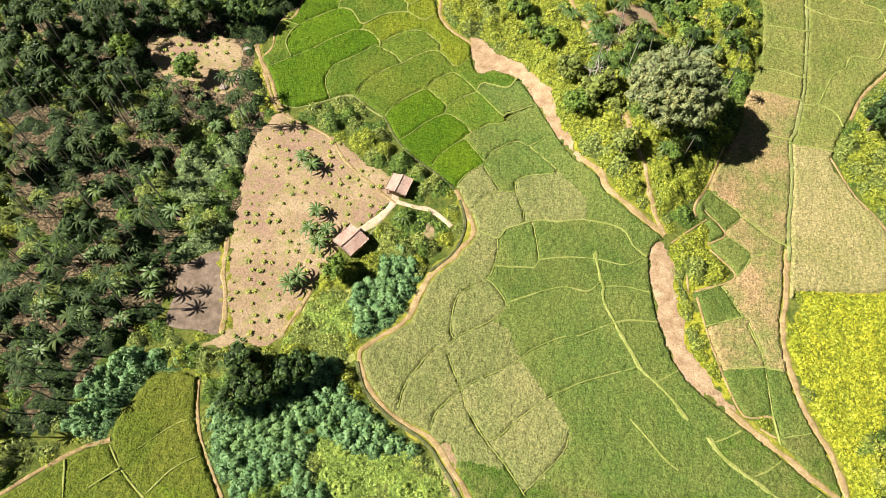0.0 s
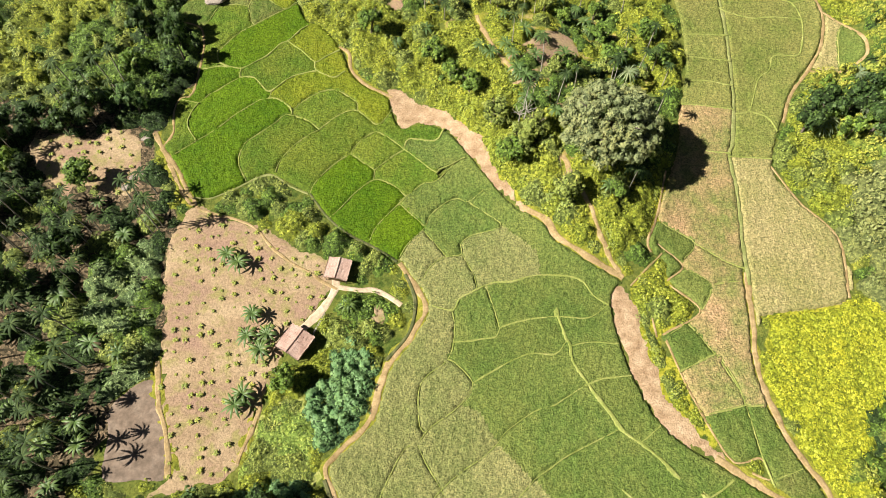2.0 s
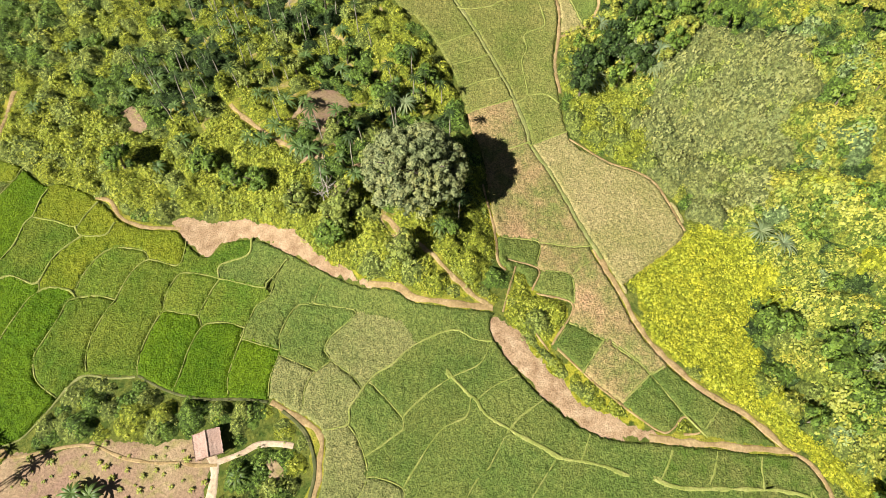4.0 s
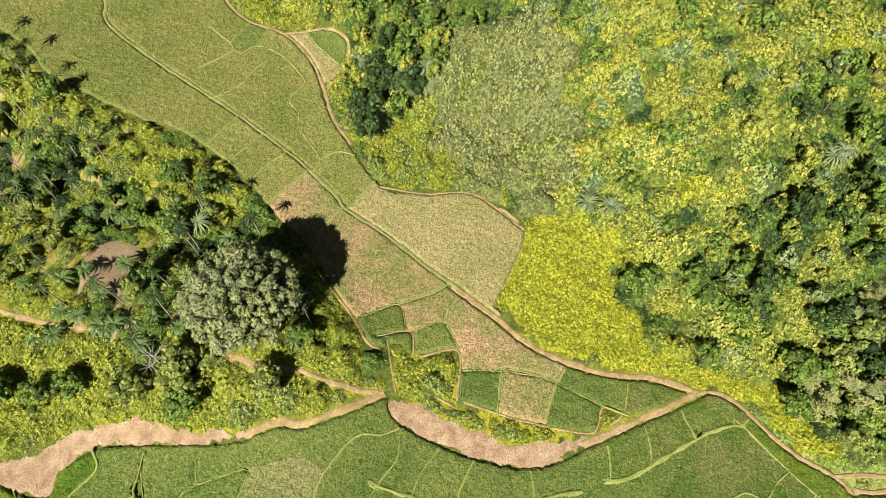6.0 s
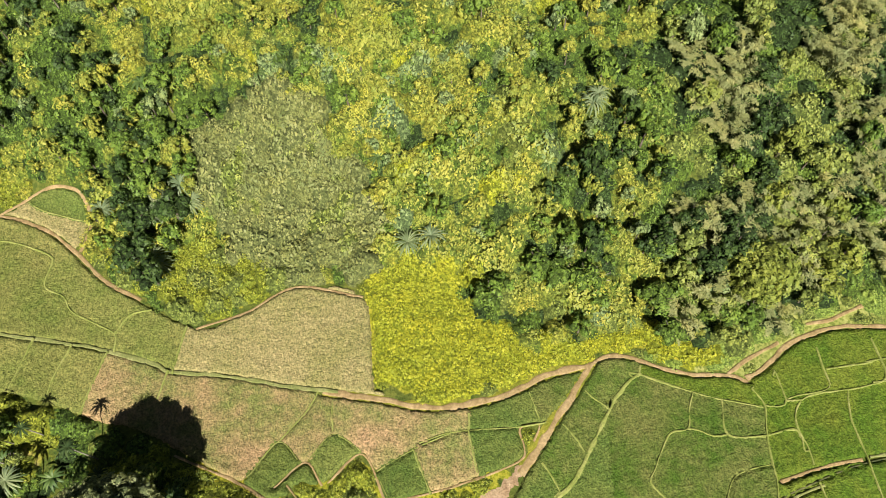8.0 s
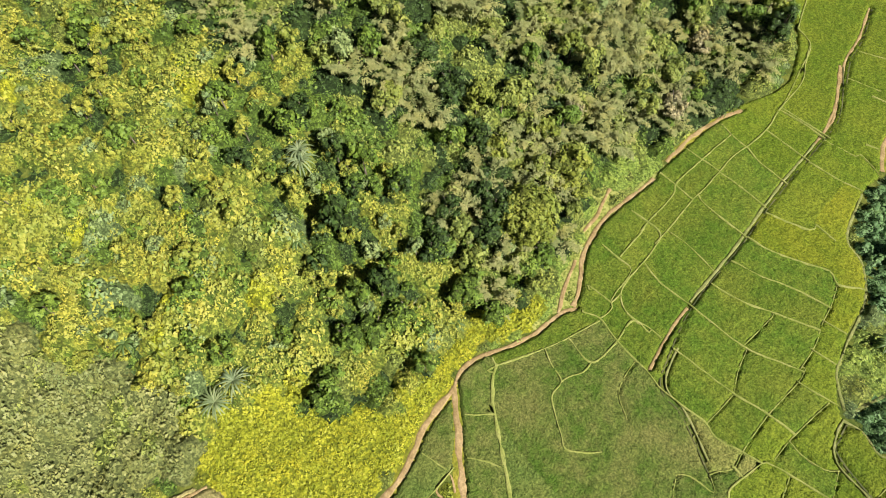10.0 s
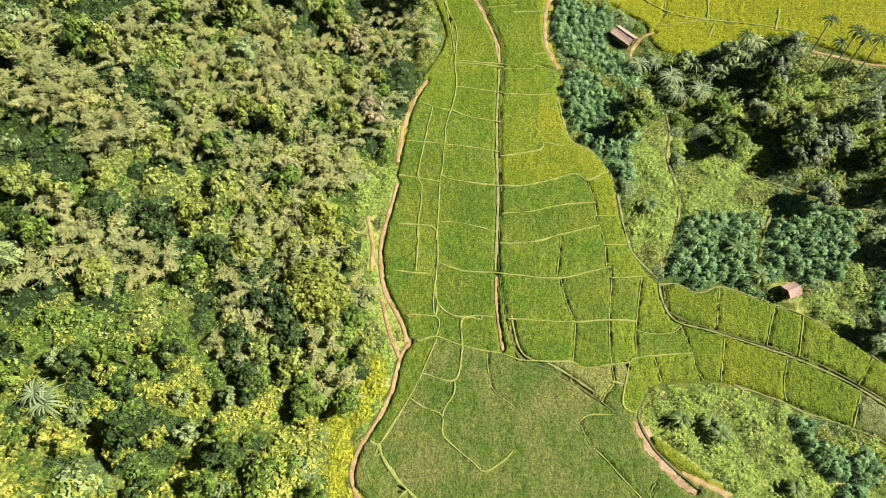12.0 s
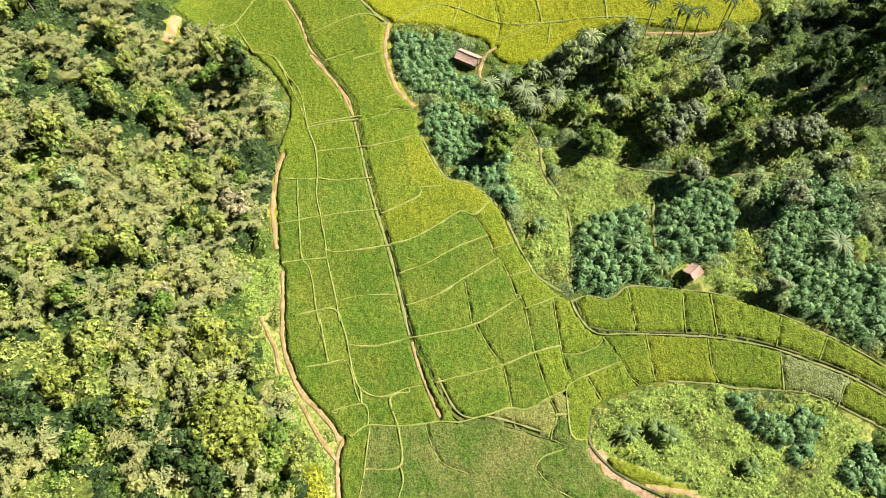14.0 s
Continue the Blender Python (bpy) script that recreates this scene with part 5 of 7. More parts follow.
# ---- rice: each paddy a raised stand between the bunds ----
def paddies(outline, step=0.37):
    x0, y0 = outline.min(0) - 1
    x1, y1 = outline.max(0) + 1
    xs, ys = np.arange(x0, x1, step), np.arange(y0, y1, step)
    gx, gy = np.meshgrid(xs, ys)
    dist, apart = np.full(gx.shape, 4.0), np.full(gx.shape, 4.0)
    for w, sort, line in LANE_LINES + BUND_LINES:
        carve(apart, xs, ys, line, 2.0, 0.42)
        if sort in ("path", "bund", "low"):
            carve(dist, xs, ys, line, 4.0, w * {"path": 0.44, "bund": 0.34, "low": 0.12}[sort])
    for w, line in DITCH_LINES:
        carve(dist, xs, ys, line, 4.0, w * 0.26)
    carve(dist, xs, ys, np.vstack([outline, outline[:1]]), 4.0, 0.08)
    for sort, line in PATCH_LINES:
        if sort == "sand":
            carve(dist, xs, ys, np.vstack([line, line[:1]]), 4.0, 0.1)
    dist = dist + 0.22 * (value_noise(gx, gy, 0.8, 21) - 0.5)
    live = inside(outline, gx, gy) & (dist > 0)
    for sort, line in PATCH_LINES:
        live &= ~inside(line, gx, gy)
    stand = 0.55 * np.clip(dist / 0.3, 0, 1) ** 0.6 + 0.18 * (value_noise(gx, gy, 0.6, 22) - 0.5) + 0.26 * (RNG.random(gx.shape) - 0.5) * np.clip(dist / 0.4, 0, 1)
    z = ground_z(gx, gy) + np.where(live, stand, -0.2)
    label = np.zeros(gx.shape, np.int32)
    rows, cols = gx.shape
    flat, mark, found = (live & (apart > 0)).ravel(), label.ravel(), []
    for start in np.flatnonzero(flat):
        if mark[start]:
            continue
        mark[start] = len(found) + 1
        queue = [start]
        for c in queue:
            for e in (c - 1, c + 1, c - cols, c + cols):
                if flat[e] and not mark[e]:
                    mark[e] = mark[start]
                    queue.append(e)
        found.append(np.array(queue))
    for _ in range(3):
        grown = label.copy()
        for axis, way in ((0, 1), (0, -1), (1, 1), (1, -1)):
            grown = np.where((grown == 0) & live, np.roll(label, way, axis), grown)
        label = grown
    mark = label.ravel()
    k = np.arange(gx.size).reshape(gx.shape)
    corners = np.stack([k[:-1, :-1], k[:-1, 1:], k[1:, 1:], k[1:, :-1]], -1).reshape(-1, 4)
    owner = mark[corners].max(1)
    shake = 0.26 * (RNG.random((2, *gx.shape)) - 0.5)
    verts = np.stack([gx + shake[0], gy + shake[1], z], -1).reshape(-1, 3)
    spots = np.array(TONES, float)
    for n, cells in enumerate(found, 1):
        if len(cells) < 8:
            continue
        centre = verts[cells, :2].mean(0)
        within = mark[np.clip(((spots[:, 1] - y0) / step).astype(int), 0, rows - 1) * cols + np.clip(((spots[:, 0] - x0) / step).astype(int), 0, cols - 1)] == n
        within &= (spots[:, 0] > x0) & (spots[:, 0] < x1) & (spots[:, 1] > y0) & (spots[:, 1] < y1)
        own = spots[within, 2].astype(int)
        tone = int(np.bincount(own).argmax()) if len(own) else int(spots[np.hypot(*(spots[:, :2] - centre).T).argmin(), 2])
        used, faces = np.unique(corners[owner == n], return_inverse=True)
        ob = link_mesh("rice_paddy", verts[used], faces.reshape(-1, 4), RICE[tone], smooth=True)
        tagged(ob, f"paddy of {RICE_WORDS[tone]} between earth bunds", "rice paddy", "rice paddies")


for name in OUTLINES:
    paddies(OUTLINES[name])

# ---- plants: leaves, stems, fronds ----
def flecks(at, normal, size, rng=RNG):
    """Small three-cornered leaves: verts (n*3, 3), faces (n, 3)."""
    n = len(at)
    normal = normal / (np.linalg.norm(normal, axis=1)[:, None] + 1e-9)
    u = np.cross(normal, rng.normal(size=(n, 3)))
    u /= np.linalg.norm(u, axis=1)[:, None] + 1e-9
    v = np.cross(normal, u)
    r = size * rng.uniform(0.6, 1.45, (n, 1))
    verts = np.stack([at + u * r * 0.95, at - u * r * 0.35 + v * r * 0.5, at - u * r * 0.35 - v * r * 0.5], 1)
    return verts.reshape(-1, 3), np.arange(n * 3).reshape(n, 3)


TUFT = 9


def tufts(centre, normal, reach, leaf, rng=RNG):
    """Rounded heads of TUFT leaves each, about the centres and facing outwards."""
    normal = normal / (np.linalg.norm(normal, axis=1)[:, None] + 1e-9)
    reach = np.broadcast_to(np.asarray(reach, float).reshape(-1, 1), (len(centre), 1)) * rng.uniform(0.7, 1.3, (len(centre), 1))
    centre, normal, reach = (np.repeat(a, TUFT, axis=0) for a in (centre, normal, reach))
    off = rng.normal(size=centre.shape) * 0.55
    off -= normal * (off * normal).sum(1)[:, None]
    far = np.minimum((off**2).sum(1)[:, None], 1.6)
    at = centre + off * reach - normal * far * reach * 0.55
    return flecks(at, normal + 0.9 * off + rng.normal(size=centre.shape) * 0.22, leaf, rng)


def tuft_tint(verts, rng=RNG, base=0.0, share=1.0):
    """A shade for each head of leaves."""
    return base + share * np.repeat(rng.random(len(verts) // (TUFT * 3)), TUFT * 3)


def crown(n, lobes, radius, height, leaf, base=0.0, rng=RNG, lobe_size=0.42, flat=0.75):
    """An uneven crown of several lobes with gaps: loose leaves on the skins, and the closed masses within."""
    ang, r = rng.uniform(0, 2 * np.pi, lobes), radius * (1 - lobe_size * 0.8) * np.sqrt(rng.uniform(0, 1, lobes))
    top = height * (1 - 0.45 * (r / radius) ** 2) * rng.uniform(0.72, 1.0, lobes)
    size = radius * lobe_size * rng.uniform(0.65, 1.2, lobes)
    centre = np.c_[r * np.cos(ang), r * np.sin(ang), top - size * flat]
    heads = n // TUFT
    pick = rng.choice(lobes, heads, p=size**2 / (size**2).sum())
    d = rng.normal(size=(heads, 3))
    d[:, 2] = np.abs(d[:, 2]) * 1.1 - 0.35
    d /= np.linalg.norm(d, axis=1)[:, None]
    at = centre[pick] + d * size[pick][:, None] * (1, 1, flat) * rng.uniform(0.78, 1.18, (heads, 1))
    at[:, 2] = np.maximum(at[:, 2], base + 0.05)
    facing = d + rng.normal(size=(heads, 3)) * 0.2 + (0, 0, 0.3)
    rings, around = np.array([0.65, 1.3, 2.0]), np.arange(5) * 2 * np.pi / 5
    shell = np.array([(0, 0, 1.0)] + [(math.sin(p) * math.cos(a), math.sin(p) * math.sin(a), math.cos(p)) for p in rings for a in around])
    faces = [(0, 1 + i, 1 + (i + 1) % 5) for i in range(5)]
    for k in range(2):
        for i in range(5):
            q, w = 1 + k * 5 + i, 1 + k * 5 + (i + 1) % 5
            faces += [(q, q + 5, w + 5), (q, w + 5, w)]
    faces = np.array(faces)
    cores = [(c + shell * s * (0.72, 0.72, 0.72 * flat) * rng.uniform(0.7, 1.2, (len(shell), 1)), faces) for c, s in zip(centre, size)]
    return tufts(at, facing, leaf * 1.55, leaf, rng), joined(cores)


def cap(n, radius, height, leaf, rng, reach):
    """Heads of leaves over a low dome of growth."""
    r, a = np.sqrt((np.arange(n) + rng.uniform(0, 1, n)) / n), np.arange(n) * 2.4 + rng.uniform(-0.5, 0.5, n)
    at = np.c_[r * np.cos(a) * radius, r * np.sin(a) * radius, height * (1 - 0.9 * r**2) ** 0.6 + rng.uniform(-0.05, 0.3, n) * min(1.0, height)]
    return tufts(at, np.c_[r * np.cos(a), r * np.sin(a), 1.3 + 0 * r] + rng.normal(size=(n, 3)) * 0.2, reach, leaf, rng)


def tube(points, radii, sides=6):
    p, rr = np.asarray(points, float), np.asarray(radii, float)
    d = np.gradient(p, axis=0)
    d /= np.linalg.norm(d, axis=1)[:, None]
    u = np.cross(d, (0.31, 0.95, 0.05))
    u /= np.linalg.norm(u, axis=1)[:, None]
    v = np.cross(d, u)
    a = np.arange(sides) * 2 * np.pi / sides
    ring = p[:, None] + rr[:, None, None] * (np.cos(a)[None, :, None] * u[:, None] + np.sin(a)[None, :, None] * v[:, None])
    k = np.arange(len(p) * sides).reshape(len(p), sides)
    faces = np.stack([k[:-1], np.roll(k[:-1], -1, 1), np.roll(k[1:], -1, 1), k[1:]], -1).reshape(-1, 4)
    return ring.reshape(-1, 3), faces


def joined(pieces):
    verts, faces, off = [], [], 0
    for v, f in pieces:
        verts.append(v)
        faces.append(f + off)
        off += len(v)
    return np.concatenate(verts), np.concatenate(faces)


def frond(length, width, rise, droop, yaw, segments=6, leaflets=True, origin=(0, 0, 0)):
    """A feathered palm frond (pairs of leaflets) or a broad folded banana leaf."""
    s = np.linspace(0, 1, segments + 1)
    out = length * s * (1 - 0.12 * s)
    up = rise * s - droop * s * s
    mid = np.c_[out, 0 * s, up]
    wide = width * np.sin(np.pi * np.clip(s * 0.92 + 0.06, 0, 1)) ** 0.7
    verts, faces = [], []
    if leaflets:
        for a, b, w in zip(mid[:-1], mid[1:], wide):
            for side in (-1, 1):
                k = len(verts)
                gap = (b - a) * 0.62
                tip = np.array([0.45 * w, side * w, -0.35 * w])
                verts += [a, a + gap, a + gap * 0.7 + tip, a + gap * 0.2 + tip]
                faces.append((k, k + 1, k + 2, k + 3))
    else:
        for side in (-1, 1):
            k = len(verts)
            verts += list(mid) + list(mid + np.c_[0 * s, side * wide, -0.25 * wide])
            n = segments + 1
            faces += [(k + i, k + i + 1, k + n + i + 1, k + n + i) for i in range(segments)]
    verts = np.array(verts)
    c, n = math.cos(yaw), math.sin(yaw)
    return verts @ np.array([[c, n, 0], [-n, c, 0], [0, 0, 1]]) + origin, np.array(faces)


def thing(name, label, category, group=""):
    return tagged(new(name), label, category, group)


def add(name, piece, mat, parent, smooth=False, label=""):
    return link_mesh(name, *piece, mat, parent, label, smooth=smooth)


def make_tree(rng, mat, label, radius, height, leaves, leaf, lobes, trunk_radius=0.22, lean=0.6):
    root = thing("tree", label, "tree")
    bend = rng.normal(size=2) * lean
    fork = height * 0.55
    stem = [(0, 0, -0.6), (bend[0] * 0.2, bend[1] * 0.2, fork * 0.5), (bend[0] * 0.6, bend[1] * 0.6, fork), (bend[0], bend[1], height * 0.8)]
    trunk = add("trunk", tube(stem, (trunk_radius * 1.3, trunk_radius, trunk_radius * 0.8, trunk_radius * 0.3), 7), BARK, root, True)
    for _ in range(5):
        a = rng.uniform(0, 6.28)
        tip = np.array([math.cos(a), math.sin(a), 0]) * radius * 0.6 + (bend[0] * 0.6, bend[1] * 0.6, height * rng.uniform(0.7, 0.85))
        start = np.array(stem[2]) * rng.uniform(0.75, 1.0)
        add("limb", tube([start, (start + tip) / 2 + (0, 0, 0.3), tip], (trunk_radius * 0.5, trunk_radius * 0.35, 0.04), 5), BARK, trunk, True)
    loose, mass = crown(leaves, lobes, radius, height, leaf, height * 0.3, rng)
    shift = np.array([bend[0] * 0.6, bend[1] * 0.6, 0])
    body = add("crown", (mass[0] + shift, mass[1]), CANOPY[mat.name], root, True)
    tagged(link_mesh("leaf_layer", loose[0] + shift, loose[1], mat, body, tint=tuft_tint(loose[0], rng)), kind="stuff")
    return root


def make_bamboo(rng):
    """Culms that arch outwards and end in long drooping plumes of narrow leaves."""
    root = thing("bamboo_clump", "feathery clump of arching pale green bamboo on the slope", "bamboo", "bamboo clumps")
    stems, tris = [], []
    for i in range(12):
        a, reach, high = i * 2.4 + rng.uniform(-0.4, 0.4), rng.uniform(1.2, 4.2), rng.uniform(5.5, 10.2)
        d, side = np.array([math.cos(a), math.sin(a), 0]), np.array([-math.sin(a), math.cos(a), 0])
        high *= 1.1 - 0.1 * reach

        def along(u):
            return d * (0.3 + reach * u**2.2) + np.array([0, 0, 1.0]) * (high * (u - 0.30 * u**3.2) - 0.4)

        stems.append(tube(along(np.linspace(0, 0.9, 3)[:, None]), np.linspace(0.06, 0.02, 3), 3))
        n = 104
        u = 0.38 + 0.68 * rng.random((n, 1)) ** 0.75
        fat = 0.46 * np.sin(np.pi * np.clip((u - 0.3) / 0.8, 0, 1)) + 0.06
        p = along(u) + side * fat * rng.normal(size=(n, 1)) * 0.85 + np.array([0, 0, 1.0]) * fat * rng.normal(size=(n, 1)) * 0.3
        way = d * rng.uniform(0.5, 1.0, (n, 1)) + side * rng.normal(size=(n, 1)) * 0.8 + np.array([0, 0, 1.0]) * rng.uniform(-0.6, 0.15, (n, 1))
        across = np.cross(way, (0, 0, 1.0)) + rng.normal(size=(n, 3)) * 0.15
        across /= np.linalg.norm(across, axis=1)[:, None]
        size = rng.uniform(0.3, 0.62, (n, 1))
        tris.append(np.stack([p - way * size * 0.3 + across * size * 0.2, p + way * size * 0.8, p - way * size * 0.3 - across * size * 0.2], 1).reshape(-1, 3))
    tagged(add("culm_tuft", joined(stems), FROND_PALE, root), kind="stuff")
    leaves = np.concatenate(tris)
    link_mesh("foliage", leaves, np.arange(len(leaves)).reshape(-1, 3), BAMBOO_LEAF, root, tint=np.repeat(rng.random(12), 104 * 3))
    return root


def make_palm(rng, name, label, group, high, count, length, width, mat, droop, trunk=0.09, bark=None):
    root = thing(name, label, "palm", group)
    bend = rng.normal(size=2) * 0.35
    add("trunk", tube([(0, 0, -0.5), (bend[0] * 0.3, bend[1] * 0.3, high * 0.5), (bend[0], bend[1], high)], (trunk * 1.3, trunk, trunk * 0.8), 6), bark or BARK, root, True)
    turn, pieces = rng.uniform(0, 6.28), []
    for i in range(count):
        steep = rng.uniform(0.25, 1.0)
        pieces.append(frond(length * rng.uniform(0.8, 1.1), width, length * steep, length * droop * (0.6 + 0.6 * steep), turn + 6.28 * i / count + rng.uniform(-0.25, 0.25), 5, False, (bend[0], bend[1], high)))
    add("frond_crown", joined(pieces), mat, root)
    return root


def make_banana(rng, label, high, count, length, width, mat, group, name="banana_plant"):
    root = thing(name, label, "banana plant", group)
    add("stem", tube([(0, 0, -0.3), (0.04, 0, high * 0.6), (0, 0.05, high)], (0.16, 0.13, 0.08), 6), FROND, root, True)
    turn, small = rng.uniform(0, 6.28), []
    for i in range(count):
        steep = rng.uniform(0.3, 1.0)
        small.append(frond(length * rng.uniform(0.75, 1.1), width, length * steep, length * 0.95 * steep + 0.15 * length, turn + 2.4 * i, 5, False, (0, 0, high)))
    if count > 14 or length < 1:
        add("leaf_rosette", joined(small), mat, root)
    else:
        for piece in small:
            add("leaf", piece, mat, root)
    return root


# ---- where plants may stand ----
GX, GY = np.arange(-112, 180, 0.5), np.arange(-138, 196, 0.5)
CLEAR = np.full((len(GY), len(GX)), 4.0)
for w, sort, line in LANE_LINES:
    carve(CLEAR, GX, GY, line, 4.0, w * (0.1 if sort == "bund" else 0.5))
for w, line in DITCH_LINES:
    carve(CLEAR, GX, GY, line, 4.0, w * 0.5)
MX, MY = np.meshgrid(GX, GY)
for line in [*OUTLINES.values(), *(p for s, p in PATCH_LINES)]:
    small = np.prod(np.ptp(line, axis=0)) < 130
    if not small:
        carve(CLEAR, GX, GY, np.vstack([line, line[:1]]), 4.0, 0.1)
    CLEAR[inside(line, MX, MY) & ((value_noise(MX, MY, 2.4, 44) > 0.42) | (not small))] = -1
YARDS = ((-17.4, 58.6, 3.6), (-8.6, 70.8, 3.4), (13.2, -86.5, 3.2), (-10.2, -24.7, 2.2))
for hx, hy, hr in YARDS:
    CLEAR = np.minimum(CLEAR, np.hypot(MX - hx, MY - hy) - hr)


def room(x, y):
    i, j = np.clip(((np.asarray(x) + 112) * 2).round().astype(int), 0, len(GX) - 1), np.clip(((np.asarray(y) + 138) * 2).round().astype(int), 0, len(GY) - 1)
    return CLEAR[j, i]


SEEN = [(-110, 124), (-80, -78), (-18, -127), (8, -136), (48, -138), (110, -125), (173, -36), (178, 3), (178, 57), (142, 164), (130, 172), (61, 196), (12, 196), (-46, 181), (-84, 155)]


def spread(step, seed, jitter=0.48):
    """Points on a shaken grid over the valley and its slopes."""
    rng = np.random.default_rng(seed)
    x, y = np.meshgrid(np.arange(-112, 179, step), np.arange(-138, 196, step))
    x, y = (a.ravel() + rng.uniform(-jitter, jitter, a.size) * step for a in (x, y))
    near = inside(SEEN, x, y)
    return x[near], y[near]


def zone_of(x, y):
    sort = np.where(np.asarray(y) < 5, "south", "scrub").astype("<U8")
    sort[x > np.interp(y, EDGE_Y, EDGE_X) - 3] = "hill"
    sort[(x > 66) & (y < -2)] = "bamboo"
    sort[np.exp(-(((x - 38) / 22) ** 2 + ((y - 98) / 34) ** 2)) > 0.35] = "knoll"
    for name in ("grove", "palms", "wood", "cassava", "thicket", "grey", "bamboo", "yellow", "weeds", "bush", "grass", "heads"):
        for s, poly in ZONES:
            if s == name:
                loose = 7.0 if name in ("grey", "bamboo", "thicket", "grove") else 2.0
                sort[inside(poly, x + loose * (value_noise(x, y, 5, 51) - 0.5), y + loose * (value_noise(x, y, 5, 52) - 0.5))] = name
    return sort


# ---- undergrowth: uncounted bushes and weeds, one sheet of growth for each kind ----
def undergrowth():
    rng = np.random.default_rng(5)
    bushes = [(1.6, 2.0, cap(9, 1.5, 2.0, 0.19, rng, 0.40)) for _ in range(8)]
    weeds = [(1.45, 0.9, cap(8, 1.4, 0.9, 0.18, rng, 0.36)) for _ in range(7)]
    shrubs = [(0.8, 1.35, cap(6, 0.75, 1.45, 0.26, rng, 0.40)) for _ in range(7)]
    gold = [(1.35, 0.55, cap(9, 1.3, 0.55, 0.17, rng, 0.30)) for _ in range(6)]
    tufts_low = [(1.3, 0.3, cap(8, 1.25, 0.3, 0.16, rng, 0.32)) for _ in range(6)]
    heaps = {}
    x, y = spread(2.25, 1)
    for step, names in ((2.4, ("hill", "south")), (1.5, ("cassava", "heads")), (1.8, ("weeds", "yellow", "grass"))):
        more_x, more_y = spread(step, 2)
        thick = np.isin(zone_of(more_x, more_y), names)
        x, y = np.r_[x, more_x[thick]], np.r_[y, more_y[thick]]
    sort, free = zone_of(x, y), room(x, y)
    patchy = value_noise(x, y, 11, 31) * 0.5 + value_noise(x, y, 4.5, 32) * 0.5 + rng.normal(size=x.size) * 0.10
    for px, py, s, d, q in zip(x, y, sort, free, patchy):
        u = rng.random()
        if d < 0.45:
            continue
        size = rng.uniform(0.85, 1.45)
        if s == "yellow":
            kind, set_of = ("gold", gold)
        elif s == "weeds":
            kind, set_of = ("yellow" if q > 0.35 else "lime", weeds if u < 0.75 else bushes)
        elif s == "grass":
            kind, set_of = ("pale" if q < 0.62 else "lime", tufts_low if u < 0.8 else weeds)
        elif s in ("cassava", "heads"):
            kind, set_of = "blue", shrubs
        elif s == "grey":
            kind, set_of, size = "dust" if u < 0.9 else "lime", bushes, size * (0.9 + 0.7 * value_noise(px, py, 5, 36))
        elif s == "bush":
            kind, set_of = ("cool" if q > 0.5 else "green" if q > 0.34 else "lime", bushes if u < 0.7 else weeds)
        elif s == "wood":
            kind, set_of = ("dark" if q > 0.36 else "green", bushes)
        elif s == "south":
            if u > 0.9:
                continue
            kind = "cool" if q > 0.62 else "green" if q > 0.5 else "lime" if q > 0.36 else "pale"
            set_of = bushes if u < 0.18 else weeds
        elif s == "palms":
            if u > 0.46:
                continue
            # mostly dark plants, colouring in the shade below the palms
            kind, set_of = ("dark" if q > 0.40 else "green" if q > 0.33 else "lime", bushes if u < 0.08 else weeds)
        elif s == "bamboo":
            # dark plants imitate the shaded gaps between bamboo clumps
            kind, set_of = ("dark" if q > 0.46 else "green" if q > 0.36 else "lime", weeds if u < 0.5 else bushes)
            size *= 0.8 + 0.9 * value_noise(px, py, 4, 37)
        elif s == "hill":
            # hollows get dark plants in place of the shade between bushes
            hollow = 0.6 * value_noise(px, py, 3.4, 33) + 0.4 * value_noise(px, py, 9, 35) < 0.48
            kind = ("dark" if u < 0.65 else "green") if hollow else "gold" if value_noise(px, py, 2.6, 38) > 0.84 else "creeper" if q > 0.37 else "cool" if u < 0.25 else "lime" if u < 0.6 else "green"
            size *= 0.7 if hollow else 0.85 + 0.9 * value_noise(px, py, 5, 34) ** 1.5
            set_of = weeds if hollow else bushes
        elif s == "thicket":
            # here too shade in the hollows is put in by plant colour
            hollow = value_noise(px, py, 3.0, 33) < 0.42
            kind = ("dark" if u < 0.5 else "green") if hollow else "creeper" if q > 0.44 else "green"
            size *= 0.7 + 0.6 * value_noise(px, py, 6, 34)
            set_of = weeds if hollow else bushes
        elif s == "grove":
            if u > 0.68:
                continue
            kind = "yellow" if q > 0.50 else "lime" if q > 0.40 else "green" if q > 0.34 else "dark"
            set_of = bushes if u < 0.30 else weeds
        elif s == "knoll":
            if u > 0.66:
                continue
            kind = "yellow" if q > 0.52 else "lime" if q > 0.40 else "green"
            set_of = bushes if u < 0.26 else weeds
        else:
            if u > 0.84:
                continue
            kind = "yellow" if q > 0.6 else "lime" if q > 0.44 else "green"
            set_of = bushes if u < 0.5 else weeds
        if d < 1.4:
            set_of, size = (weeds, size * 0.7) if not (set_of is gold or set_of is tufts_low) else (set_of, size * 0.7)
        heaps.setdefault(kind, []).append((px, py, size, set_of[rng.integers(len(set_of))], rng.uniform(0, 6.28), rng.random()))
    mats = {"creeper": CREEPER, "dust": LEAF_HAZED, "gold": LEAF_GOLD, "cool": LEAF_COOL, "pale": GRASS_LEAF, "yellow": LEAF_YELLOW, "lime": LEAF_LIME, "blue": LEAF_BLUE, "grey": LEAF_GREY, "green": LEAF, "dark": LEAF_DARK}
